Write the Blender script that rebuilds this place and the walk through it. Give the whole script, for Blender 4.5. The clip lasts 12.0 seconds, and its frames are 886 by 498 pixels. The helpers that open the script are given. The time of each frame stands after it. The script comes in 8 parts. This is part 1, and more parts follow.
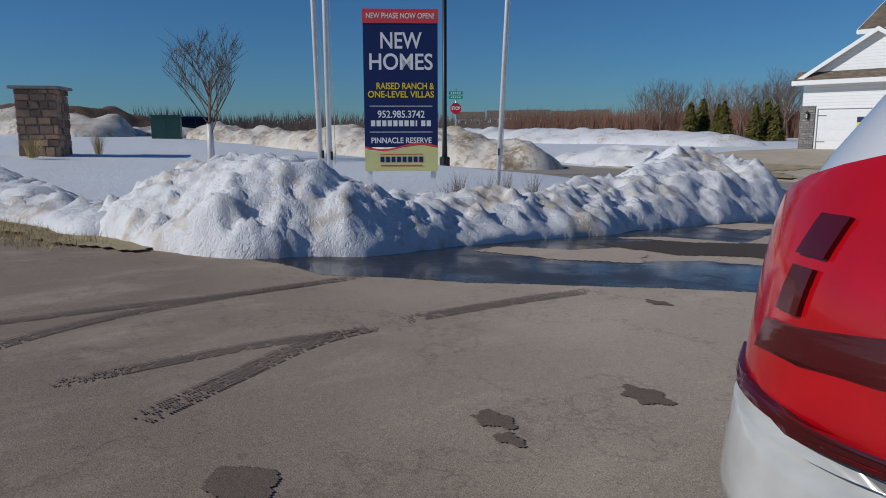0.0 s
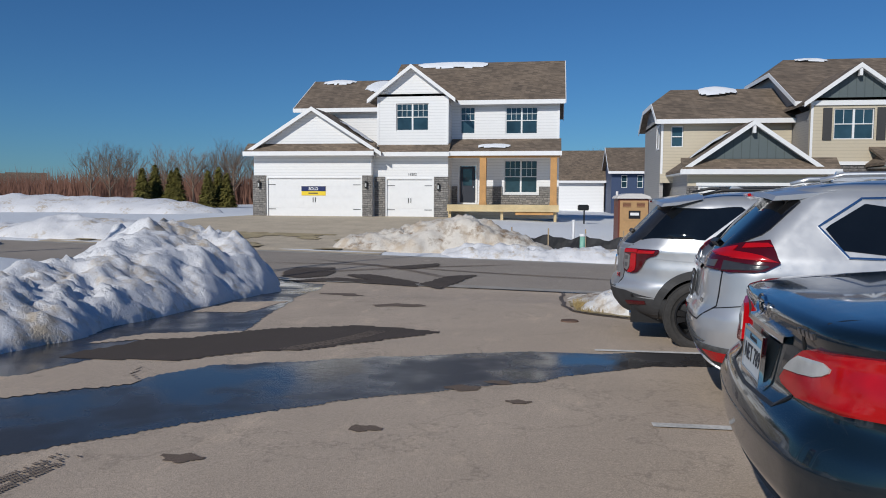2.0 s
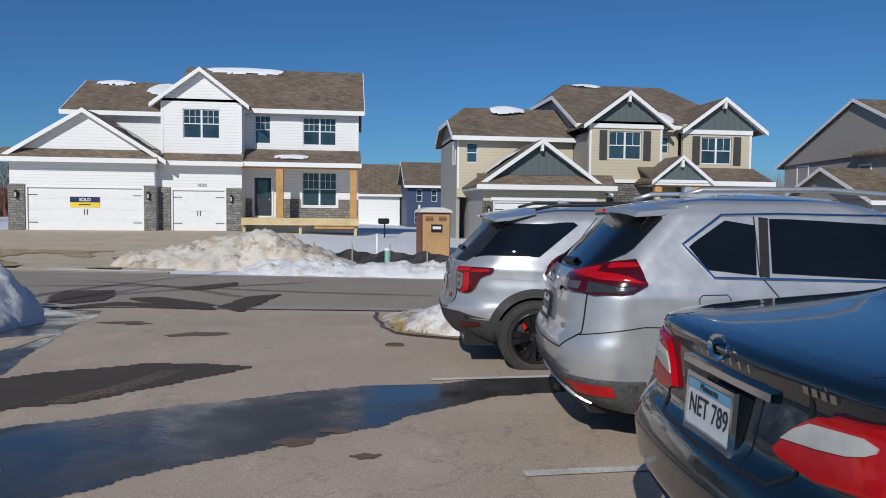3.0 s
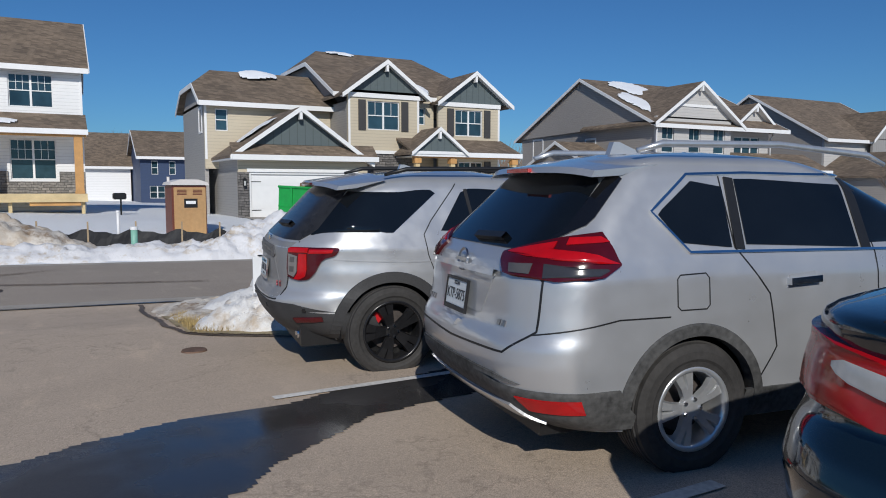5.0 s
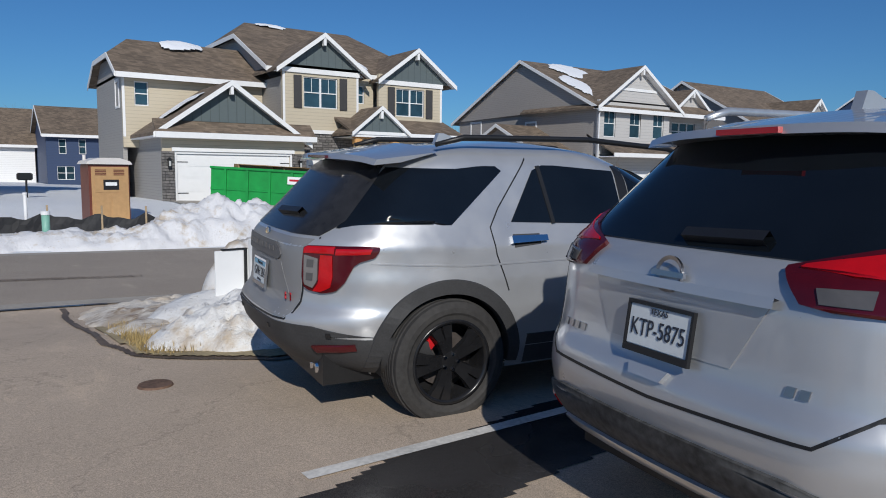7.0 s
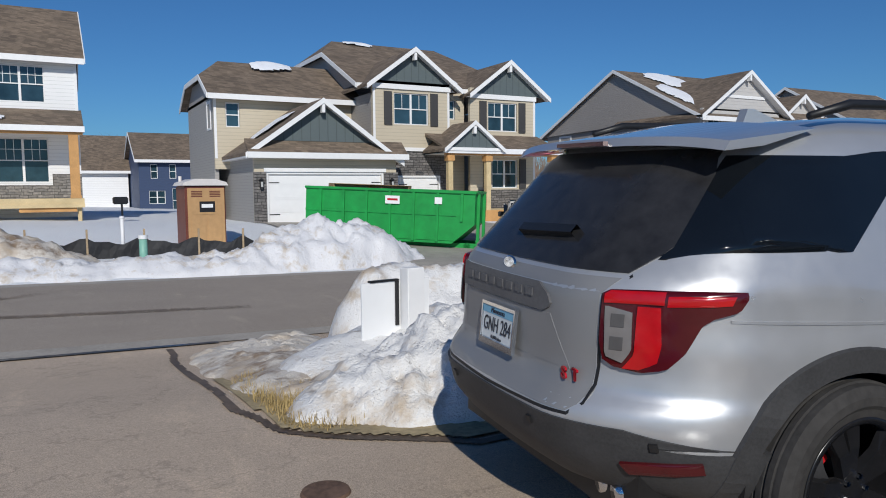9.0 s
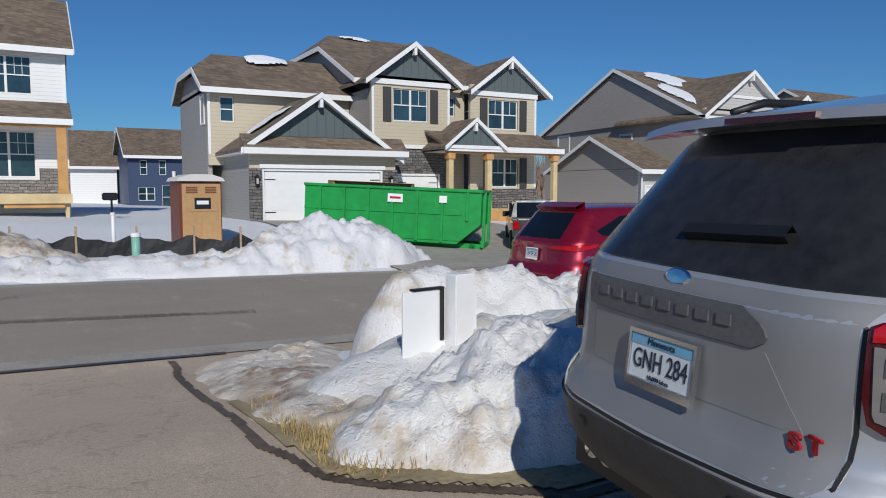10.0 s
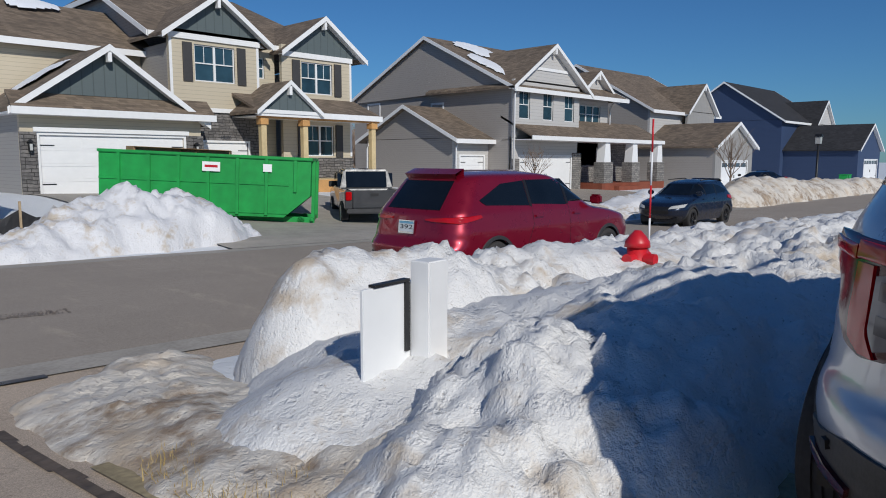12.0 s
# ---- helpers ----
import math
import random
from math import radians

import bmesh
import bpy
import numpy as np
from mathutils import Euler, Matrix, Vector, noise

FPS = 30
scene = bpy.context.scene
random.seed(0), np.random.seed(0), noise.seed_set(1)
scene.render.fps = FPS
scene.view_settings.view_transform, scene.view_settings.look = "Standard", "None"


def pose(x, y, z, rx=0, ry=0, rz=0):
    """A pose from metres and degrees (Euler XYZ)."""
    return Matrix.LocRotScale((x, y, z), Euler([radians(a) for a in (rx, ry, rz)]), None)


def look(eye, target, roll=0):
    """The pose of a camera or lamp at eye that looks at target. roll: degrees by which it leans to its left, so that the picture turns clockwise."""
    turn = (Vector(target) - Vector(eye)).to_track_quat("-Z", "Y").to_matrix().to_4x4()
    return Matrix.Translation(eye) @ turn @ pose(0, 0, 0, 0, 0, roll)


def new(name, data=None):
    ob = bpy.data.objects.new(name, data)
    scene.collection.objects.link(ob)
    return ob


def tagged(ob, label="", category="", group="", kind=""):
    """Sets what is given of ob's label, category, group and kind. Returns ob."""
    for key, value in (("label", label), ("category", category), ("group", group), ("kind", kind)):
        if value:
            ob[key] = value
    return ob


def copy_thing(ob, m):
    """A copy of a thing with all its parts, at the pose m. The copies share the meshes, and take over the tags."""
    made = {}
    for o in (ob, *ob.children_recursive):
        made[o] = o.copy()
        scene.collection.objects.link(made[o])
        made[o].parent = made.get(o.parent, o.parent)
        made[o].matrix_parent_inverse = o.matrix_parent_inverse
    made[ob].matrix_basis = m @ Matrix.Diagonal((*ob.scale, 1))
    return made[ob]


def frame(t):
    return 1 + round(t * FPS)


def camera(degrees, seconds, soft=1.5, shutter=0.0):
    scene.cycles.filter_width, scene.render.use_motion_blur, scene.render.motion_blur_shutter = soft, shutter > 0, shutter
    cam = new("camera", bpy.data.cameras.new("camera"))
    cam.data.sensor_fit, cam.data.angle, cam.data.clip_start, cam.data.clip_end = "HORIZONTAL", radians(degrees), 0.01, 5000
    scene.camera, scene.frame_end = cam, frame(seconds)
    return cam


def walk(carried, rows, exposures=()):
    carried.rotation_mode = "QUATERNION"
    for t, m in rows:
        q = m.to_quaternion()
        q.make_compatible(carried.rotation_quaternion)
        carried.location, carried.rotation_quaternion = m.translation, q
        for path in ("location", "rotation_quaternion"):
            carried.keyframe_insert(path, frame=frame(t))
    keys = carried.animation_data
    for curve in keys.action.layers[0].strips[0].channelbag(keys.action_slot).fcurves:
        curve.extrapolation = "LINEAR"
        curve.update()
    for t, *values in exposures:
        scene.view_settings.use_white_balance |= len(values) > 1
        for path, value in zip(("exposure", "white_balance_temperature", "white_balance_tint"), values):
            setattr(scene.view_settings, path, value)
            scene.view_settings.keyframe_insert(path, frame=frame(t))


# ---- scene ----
cam = camera(63.5, 12.0, soft=1.0)
PATH = [
    (0, (8.45, -12.294, 1.567), (6.929, -11.037, 1.239), -0.1),
    (0.5, (8.007, -12.057, 1.568), (6.776, -10.509, 1.269), -0.5),
    (1, (7.667, -11.733, 1.563), (6.785, -9.956, 1.311), -0.1),
    (1.5, (7.348, -11.313, 1.604), (6.771, -9.407, 1.412), 0.1),
    (2, (7.133, -10.883, 1.641), (6.833, -8.911, 1.496), 0.3),
    (2.5, (6.938, -10.425, 1.653), (6.921, -8.429, 1.537), 0.6),
    (3, (6.764, -9.983, 1.648), (7.033, -8.004, 1.544), 0.6),
    (3.5, (6.634, -9.554, 1.628), (7.15, -7.624, 1.525), 0.4),
    (5.5, (6.194, -7.767, 1.563), (7.219, -6.061, 1.366), 0.5),
    (6, (6.222, -7.257, 1.555), (7.32, -5.599, 1.343), 1.1),
    (6.5, (6.203, -6.731, 1.545), (7.338, -5.099, 1.325), 1.1),
    (7, (6.224, -6.183, 1.508), (7.347, -4.542, 1.292), 0.6),
    (7.5, (6.216, -5.635, 1.481), (7.282, -3.956, 1.271), -0.3),
    (9.5, (6.267, -3.533, 1.387), (7.212, -1.778, 1.229), -0.4),
    (10, (6.238, -3.041, 1.368), (7.217, -1.304, 1.203), 0.0),
    (10.5, (6.257, -2.541, 1.342), (7.293, -0.838, 1.172), 0.3),
    (11, (6.241, -2.053, 1.333), (7.368, -0.412, 1.145), 0.3),
    (11.5, (6.235, -1.589, 1.294), (7.484, -0.04, 1.09), 0.3),
    (12, (6.213, -1.185, 1.284), (7.632, 0.203, 1.039), 0.1),
]
walk(cam, [(t, look(eye, target, roll)) for t, eye, target, roll in PATH], exposures=[(0, -0.22, 6100, 9), (1.0, -0.12, 6150, 9), (2.2, -0.08, 6150, 9), (6.0, 0.0, 6150, 9), (9.5, -0.02, 6150, 9), (12, -0.1, 6150, 9)])

# ---- light ----
SUN_AZ, SUN_EL = radians(203), radians(31.5)   # compass angle from +y towards +x, height
world = bpy.data.worlds.new("sky")
scene.world = world
world.use_nodes = True
wn = world.node_tree.nodes
sky = wn.new("ShaderNodeTexSky")
sky.sky_type = "NISHITA"
sky.sun_disc = False
sky.sun_elevation, sky.sun_rotation = SUN_EL, SUN_AZ
sky.altitude, sky.air_density, sky.dust_density, sky.ozone_density = 300, 1.0, 0.2, 3.0
cool = wn.new("ShaderNodeMix")
cool.data_type, cool.blend_type = "RGBA", "MULTIPLY"
cool.inputs[0].default_value = 1.0
cool.inputs[7].default_value = (0.50, 0.90, 1.30, 1)
world.node_tree.links.new(sky.outputs[0], cool.inputs[6])
world.node_tree.links.new(cool.outputs[2], wn["Background"].inputs[0])
wn["Background"].inputs[1].default_value = 0.05
sun = new("sun", bpy.data.lights.new("sun", "SUN"))
sun.data.energy, sun.data.angle, sun.data.color = 3.45, radians(0.55), (1.0, 0.93, 0.82)
SUN_FROM = Vector((math.sin(SUN_AZ) * math.cos(SUN_EL), math.cos(SUN_AZ) * math.cos(SUN_EL), math.sin(SUN_EL)))
sun.matrix_world = look(SUN_FROM * 60, (0, 0, 0))

# ---- materials ----
def nodes_of(name):
    m = bpy.data.materials.new(name)
    m.use_nodes = True
    nt = m.node_tree
    return m, nt, nt.nodes["Principled BSDF"]


def link(nt, a, b):
    nt.links.new(a, b)


def math_node(nt, op, a, b=None):
    n = nt.nodes.new("ShaderNodeMath")
    n.operation = op
    for i, v in enumerate((a, b)):
        if v is None:
            continue
        if isinstance(v, (int, float)):
            n.inputs[i].default_value = v
        else:
            link(nt, v, n.inputs[i])
    return n.outputs[0]


def ramp(nt, fac, stops):
    n = nt.nodes.new("ShaderNodeValToRGB")
    link(nt, fac, n.inputs[0])
    while len(n.color_ramp.elements) < len(stops):
        n.color_ramp.elements.new(0.5)
    for e, (p, c) in zip(n.color_ramp.elements, stops):
        e.position, e.color = p, (*c, 1)
    return n.outputs[0]


def coords(nt, world_space=False):
    if world_space:
        return nt.nodes.new("ShaderNodeNewGeometry").outputs["Position"]
    return nt.nodes.new("ShaderNodeTexCoord").outputs["Object"]


def noise_tex(nt, vec, scale, detail=4.0, rough=0.55, stretch=None):
    if stretch:
        mp = nt.nodes.new("ShaderNodeMapping")
        mp.inputs["Scale"].default_value = stretch
        link(nt, vec, mp.inputs["Vector"])
        vec = mp.outputs[0]
    n = nt.nodes.new("ShaderNodeTexNoise")
    n.inputs["Scale"].default_value, n.inputs["Detail"].default_value, n.inputs["Roughness"].default_value = scale, detail, rough
    link(nt, vec, n.inputs["Vector"])
    return n.outputs["Fac"]


def mix(nt, fac, a, b, mode="MIX"):
    n = nt.nodes.new("ShaderNodeMix")
    n.data_type, n.blend_type = "RGBA", mode
    for i, v in ((0, fac), (6, a), (7, b)):
        if isinstance(v, (int, float)):
            n.inputs[i].default_value = v
        elif isinstance(v, tuple):
            n.inputs[i].default_value = (*v, 1)
        else:
            link(nt, v, n.inputs[i])
    return n.outputs[2]


def bump(nt, bsdf, height, strength=0.3, distance=0.01):
    b = nt.nodes.new("ShaderNodeBump")
    b.inputs["Strength"].default_value, b.inputs["Distance"].default_value = strength, distance
    link(nt, height, b.inputs["Height"])
    link(nt, b.outputs[0], bsdf.inputs["Normal"])


def plain(name, colour, rough=0.6, metal=0.0, grain=30.0, vary=0.12, relief=0.0, coat=0.0, stretch=None, wspace=False):
    """Colour with a coarse and a fine variation, and some relief."""
    m, nt, p = nodes_of(name)
    v = coords(nt, wspace)
    fine, coarse = noise_tex(nt, v, grain, stretch=stretch), noise_tex(nt, v, grain / 12)
    dark = tuple(c * (1 - vary) for c in colour)
    light = tuple(min(1, c * (1 + vary)) for c in colour)
    both = math_node(nt, "ADD", math_node(nt, "MULTIPLY", fine, 0.5), math_node(nt, "MULTIPLY", coarse, 0.5))
    link(nt, ramp(nt, both, [(0.35, dark), (0.65, light)]), p.inputs["Base Color"])
    p.inputs["Roughness"].default_value, p.inputs["Metallic"].default_value = rough, metal
    p.inputs["Coat Weight"].default_value = coat
    p.inputs["Coat Roughness"].default_value = 0.04
    if relief:
        bump(nt, p, fine, relief, 0.01)
    return m


def asphalt(name, colour, wet=False, side_tint=None):
    m, nt, p = nodes_of(name)
    v = coords(nt, True)
    grit = noise_tex(nt, v, 140, 3, 0.7)
    blot = noise_tex(nt, v, 0.6, 5, 0.6)
    streak = noise_tex(nt, v, 1.6, 5, 0.6, stretch=(0.35, 1.6, 1))
    base = mix(nt, blot, tuple(c * 0.78 for c in colour), tuple(c * 1.2 for c in colour))
    base = mix(nt, math_node(nt, "MULTIPLY", streak, 0.45), base, tuple(min(1, c * 1.35) for c in colour))
    if side_tint:
        # darker towards one side of the lot, with a wandering edge, and pale dried salt on the rest
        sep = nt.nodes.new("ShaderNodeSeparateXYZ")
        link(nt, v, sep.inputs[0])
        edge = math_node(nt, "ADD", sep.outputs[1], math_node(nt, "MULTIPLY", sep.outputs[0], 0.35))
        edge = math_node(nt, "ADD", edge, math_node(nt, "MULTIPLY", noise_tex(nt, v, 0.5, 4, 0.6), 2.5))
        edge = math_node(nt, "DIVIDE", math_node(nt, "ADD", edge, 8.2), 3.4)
        base = mix(nt, 1.0, base, ramp(nt, edge, [(0.0, side_tint), (1.0, (1, 1, 1))]), "MULTIPLY")
        salt = ramp(nt, noise_tex(nt, v, 1.1, 6, 0.65, stretch=(1, 0.45, 1)), [(0.52, (0, 0, 0)), (0.72, (0.55, 0.55, 0.55))])
        base = mix(nt, salt, base, tuple(min(1, c * 1.3) for c in colour))
        crack = ramp(nt, math_node(nt, "ABSOLUTE", math_node(nt, "SUBTRACT", noise_tex(nt, v, 0.45, 6, 0.62), 0.5)), [(0.0, (0.72, 0.72, 0.72)), (0.006, (1, 1, 1))])
        base = mix(nt, 0.8, base, crack, "MULTIPLY")
    speck = ramp(nt, grit, [(0.34, (0.45, 0.43, 0.41)), (0.5, (1, 1, 1)), (0.66, (1.6, 1.55, 1.5))])
    gravel = ramp(nt, noise_tex(nt, v, 42, 4, 0.75), [(0.33, (0.62, 0.6, 0.58)), (0.5, (1, 1, 1)), (0.68, (1.35, 1.33, 1.3))])
    scuff = ramp(nt, noise_tex(nt, v, 2.3, 6, 0.7, stretch=(1.0, 0.3, 1)), [(0.56, (1, 1, 1)), (0.72, (1.28, 1.26, 1.22))])
    base = mix(nt, 0.35, base, gravel, "MULTIPLY")
    base = mix(nt, 0.0 if wet else 0.8, base, scuff, "MULTIPLY")
    link(nt, mix(nt, 0.6, base, speck, "MULTIPLY"), p.inputs["Base Color"])
    if wet:
        pool = noise_tex(nt, v, 0.9, 3, 0.6)
        link(nt, ramp(nt, pool, [(0.4, (0.07, 0.07, 0.07)), (0.62, (0.4, 0.4, 0.4))]), p.inputs["Roughness"])
        p.inputs["IOR"].default_value = 1.4
        bump(nt, p, math_node(nt, "ADD", math_node(nt, "MULTIPLY", grit, 0.4), noise_tex(nt, v, 14, 2)), 0.1, 0.006)
    else:
        p.inputs["Roughness"].default_value = 0.85
        p.inputs["Specular IOR Level"].default_value = 0.3
        bump(nt, p, grit, 0.55, 0.006)
    return m


def snow_mat(name, clean, dirt, amount, tan=None):
    m, nt, p = nodes_of(name)
    v = coords(nt, True)
    big, mid, fine = noise_tex(nt, v, 0.7, 5, 0.65), noise_tex(nt, v, 4.5, 5, 0.65), noise_tex(nt, v, 60, 3, 0.6)
    both = math_node(nt, "ADD", math_node(nt, "MULTIPLY", big, 0.6), math_node(nt, "MULTIPLY", mid, 0.4))
    col = ramp(nt, both, [(0.36, clean), (0.50 + 0.1 * (1 - amount), clean), (0.60 + 0.12 * (1 - amount), dirt)])
    if tan:
        col = mix(nt, ramp(nt, noise_tex(nt, v, 1.5, 4, 0.6), [(0.5, (0, 0, 0)), (0.7, (1, 1, 1))]), col, tan)
    grit = ramp(nt, noise_tex(nt, v, 38, 2, 0.5), [(0.26, (0.45, 0.38, 0.32)), (0.34, (1, 1, 1))])
    link(nt, mix(nt, 0.6, col, grit, "MULTIPLY"), p.inputs["Base Color"])
    p.inputs["Roughness"].default_value = 0.55
    p.inputs["Specular IOR Level"].default_value = 0.35
    lump = math_node(nt, "ABSOLUTE", math_node(nt, "SUBTRACT", noise_tex(nt, v, 9, 4, 0.7), 0.5))
    pits = math_node(nt, "ABSOLUTE", math_node(nt, "SUBTRACT", noise_tex(nt, v, 26, 3, 0.7), 0.5))
    h = math_node(nt, "ADD", math_node(nt, "MULTIPLY", fine, 0.12), math_node(nt, "MULTIPLY", mid, 0.5))
    h = math_node(nt, "ADD", h, math_node(nt, "ADD", math_node(nt, "MULTIPLY", lump, -0.9), math_node(nt, "MULTIPLY", pits, -0.2)))
    bump(nt, p, h, 0.7, 0.06)
    return m


def siding(name, colour, pitch=0.17, vertical=False):
    m, nt, p = nodes_of(name)
    v = coords(nt)
    sep = nt.nodes.new("ShaderNodeSeparateXYZ")
    link(nt, v, sep.inputs[0])
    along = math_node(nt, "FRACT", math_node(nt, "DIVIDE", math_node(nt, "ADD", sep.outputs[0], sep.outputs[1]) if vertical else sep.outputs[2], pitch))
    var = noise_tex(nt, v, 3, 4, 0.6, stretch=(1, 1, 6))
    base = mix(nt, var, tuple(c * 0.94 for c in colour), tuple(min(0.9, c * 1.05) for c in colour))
    # shade at each board edge is put into the colour as a soft dark line
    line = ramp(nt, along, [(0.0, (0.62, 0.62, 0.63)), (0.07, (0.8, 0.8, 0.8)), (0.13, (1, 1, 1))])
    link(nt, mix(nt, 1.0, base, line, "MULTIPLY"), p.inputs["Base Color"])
    p.inputs["Roughness"].default_value = 0.6
    bump(nt, p, along, 0.5, 0.012)
    return m


def shingles(name, colour):
    m, nt, p = nodes_of(name)
    v = coords(nt)
    sep = nt.nodes.new("ShaderNodeSeparateXYZ")
    link(nt, v, sep.inputs[0])
    com = nt.nodes.new("ShaderNodeCombineXYZ")
    link(nt, math_node(nt, "ADD", sep.outputs[0], sep.outputs[1]), com.inputs[0])
    link(nt, math_node(nt, "MULTIPLY", sep.outputs[2], 1.8), com.inputs[1])
    b = nt.nodes.new("ShaderNodeTexBrick")
    b.inputs["Scale"].default_value = 1.0
    b.inputs["Brick Width"].default_value, b.inputs["Row Height"].default_value = 0.3, 0.15
    b.inputs["Mortar Size"].default_value, b.inputs["Mortar Smooth"].default_value = 0.006, 0.2
    for key, f in (("Color1", 0.7), ("Color2", 1.3), ("Mortar", 0.45)):
        b.inputs[key].default_value = (*(c * f for c in colour), 1)
    link(nt, com.outputs[0], b.inputs["Vector"])
    grain = noise_tex(nt, v, 90, 3, 0.7)
    stain = noise_tex(nt, v, 0.7, 5, 0.6)
    col = mix(nt, 0.5, b.outputs["Color"], ramp(nt, grain, [(0.3, (0.6, 0.6, 0.6)), (0.7, (1.4, 1.4, 1.4))]), "MULTIPLY")
    link(nt, mix(nt, 0.7, col, ramp(nt, stain, [(0.35, (0.75, 0.75, 0.76)), (0.65, (1.15, 1.13, 1.1))]), "MULTIPLY"), p.inputs["Base Color"])
    p.inputs["Roughness"].default_value = 0.9
    bump(nt, p, b.outputs["Fac"], 0.4, 0.01)
    return m


def stonework(name, colours, w=0.34, h=0.13):
    m, nt, p = nodes_of(name)
    v = coords(nt)
    sep = nt.nodes.new("ShaderNodeSeparateXYZ")
    link(nt, v, sep.inputs[0])
    com = nt.nodes.new("ShaderNodeCombineXYZ")
    link(nt, math_node(nt, "ADD", sep.outputs[0], sep.outputs[1]), com.inputs[0])
    link(nt, math_node(nt, "ADD", sep.outputs[2], math_node(nt, "MULTIPLY", noise_tex(nt, v, 2.5, 1), 0.12)), com.inputs[1])
    b = nt.nodes.new("ShaderNodeTexBrick")
    b.inputs["Scale"].default_value, b.squash, b.squash_frequency = 1.0, 1.5, 3
    b.inputs["Brick Width"].default_value, b.inputs["Row Height"].default_value = w, h
    b.inputs["Mortar Size"].default_value, b.inputs["Bias"].default_value = 0.012, 0.0
    b.inputs["Color1"].default_value, b.inputs["Color2"].default_value = (*colours[0], 1), (*colours[1], 1)
    b.inputs["Mortar"].default_value = (*(c * 0.35 for c in colours[0]), 1)
    link(nt, com.outputs[0], b.inputs["Vector"])
    link(nt, mix(nt, 0.8, b.outputs["Color"], ramp(nt, noise_tex(nt, v, 9, 4), [(0.3, (0.65, 0.65, 0.65)), (0.7, (1.35, 1.32, 1.28))]), "MULTIPLY"), p.inputs["Base Color"])
    p.inputs["Roughness"].default_value = 0.85
    bump(nt, p, math_node(nt, "SUBTRACT", 1.0, b.outputs["Fac"]), 0.8, 0.03)
    return m


def car_paint(name, colour, metal=0.55, rough=0.32):
    m, nt, p = nodes_of(name)
    v = coords(nt)
    flake, dust = noise_tex(nt, v, 900, 1), noise_tex(nt, v, 5, 5, 0.6)
    link(nt, mix(nt, dust, tuple(c * 0.93 for c in colour), tuple(min(1, c * 1.06) for c in colour)), p.inputs["Base Color"])
    p.inputs["Metallic"].default_value = metal
    link(nt, ramp(nt, dust, [(0.3, (rough - 0.05,) * 3), (0.7, (rough + 0.1,) * 3)]), p.inputs["Roughness"])
    p.inputs["Coat Weight"].default_value, p.inputs["Coat Roughness"].default_value = 0.9, 0.03
    bump(nt, p, flake, 0.03, 0.001)
    return m


def lens(name, colour):
    m, nt, p = nodes_of(name)
    v = coords(nt)
    sep = nt.nodes.new("ShaderNodeSeparateXYZ")
    link(nt, v, sep.inputs[0])
    rib = math_node(nt, "FRACT", math_node(nt, "MULTIPLY", math_node(nt, "ADD", sep.outputs[0], sep.outputs[1]), 55.0))
    link(nt, mix(nt, noise_tex(nt, v, 14, 3), tuple(c * 0.55 for c in colour), colour), p.inputs["Base Color"])
    p.inputs["Roughness"].default_value, p.inputs["Coat Weight"].default_value = 0.12, 0.35
    p.inputs["Coat Roughness"].default_value = 0.02
    bump(nt, p, rib, 0.1, 0.003)
    return m


M = {}
M["lot"] = asphalt("lot_asphalt", (0.45, 0.368, 0.29), side_tint=(0.58, 0.55, 0.53))
M["road"] = asphalt("road_asphalt", (0.31, 0.27, 0.23))
M["wet"] = asphalt("wet_asphalt", (0.04, 0.038, 0.038), wet=True)
M["damp"] = asphalt("damp_asphalt", (0.075, 0.06, 0.05))
M["rubber_mark"] = asphalt("tyre_marked_asphalt", (0.185, 0.148, 0.12))
M["oil"] = asphalt("oil_stained_asphalt", (0.155, 0.118, 0.092))
M["curb"] = plain("concrete", (0.36, 0.33, 0.29), 0.85, grain=25, vary=0.2, relief=0.3, wspace=True)
M["drive"] = plain("driveway_concrete", (0.5, 0.42, 0.31), 0.85, grain=14, vary=0.18, relief=0.2, wspace=True)
M["snow"] = snow_mat("snow", (0.74, 0.74, 0.76), (0.52, 0.44, 0.34), 0.75)
M["grey_snow"] = snow_mat("weathered_grey_snow", (0.74, 0.735, 0.73), (0.50, 0.42, 0.33), 0.9)
M["field_snow"] = snow_mat("field_snow", (0.76, 0.78, 0.81), (0.7, 0.68, 0.66), 0.2)
M["dirty_snow"] = snow_mat("dirty_snow", (0.68, 0.63, 0.56), (0.30, 0.22, 0.15), 1.0, (0.52, 0.42, 0.31))
M["roof_snow"] = snow_mat("roof_snow", (0.82, 0.84, 0.88), (0.7, 0.68, 0.66), 0.1)
M["wet_soil"] = plain("wet_soil", (0.11, 0.08, 0.055), 0.6, grain=14, vary=0.5, relief=0.6, wspace=True)
M["soil"] = plain("bare_soil", (0.12, 0.075, 0.05), 0.95, grain=6, vary=0.45, relief=0.8, wspace=True)
M["sod"] = plain("dormant_grass_ground", (0.36, 0.29, 0.17), 0.95, grain=20, vary=0.35, relief=0.6, wspace=True)
M["straw"] = plain("dry_grass_blades", (0.42, 0.31, 0.13), 0.8, grain=40, vary=0.3, wspace=True)
M["brake_iron"] = plain("brake_iron", (0.10, 0.085, 0.08), 0.6, 0.4, grain=30, vary=0.3)
M["line_paint"] = plain("worn_line_paint", (0.62, 0.6, 0.56), 0.8, grain=30, vary=0.25, wspace=True)
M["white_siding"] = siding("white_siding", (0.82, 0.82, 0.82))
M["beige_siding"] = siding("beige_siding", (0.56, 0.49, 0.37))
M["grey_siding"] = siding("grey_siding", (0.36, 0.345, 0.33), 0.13)
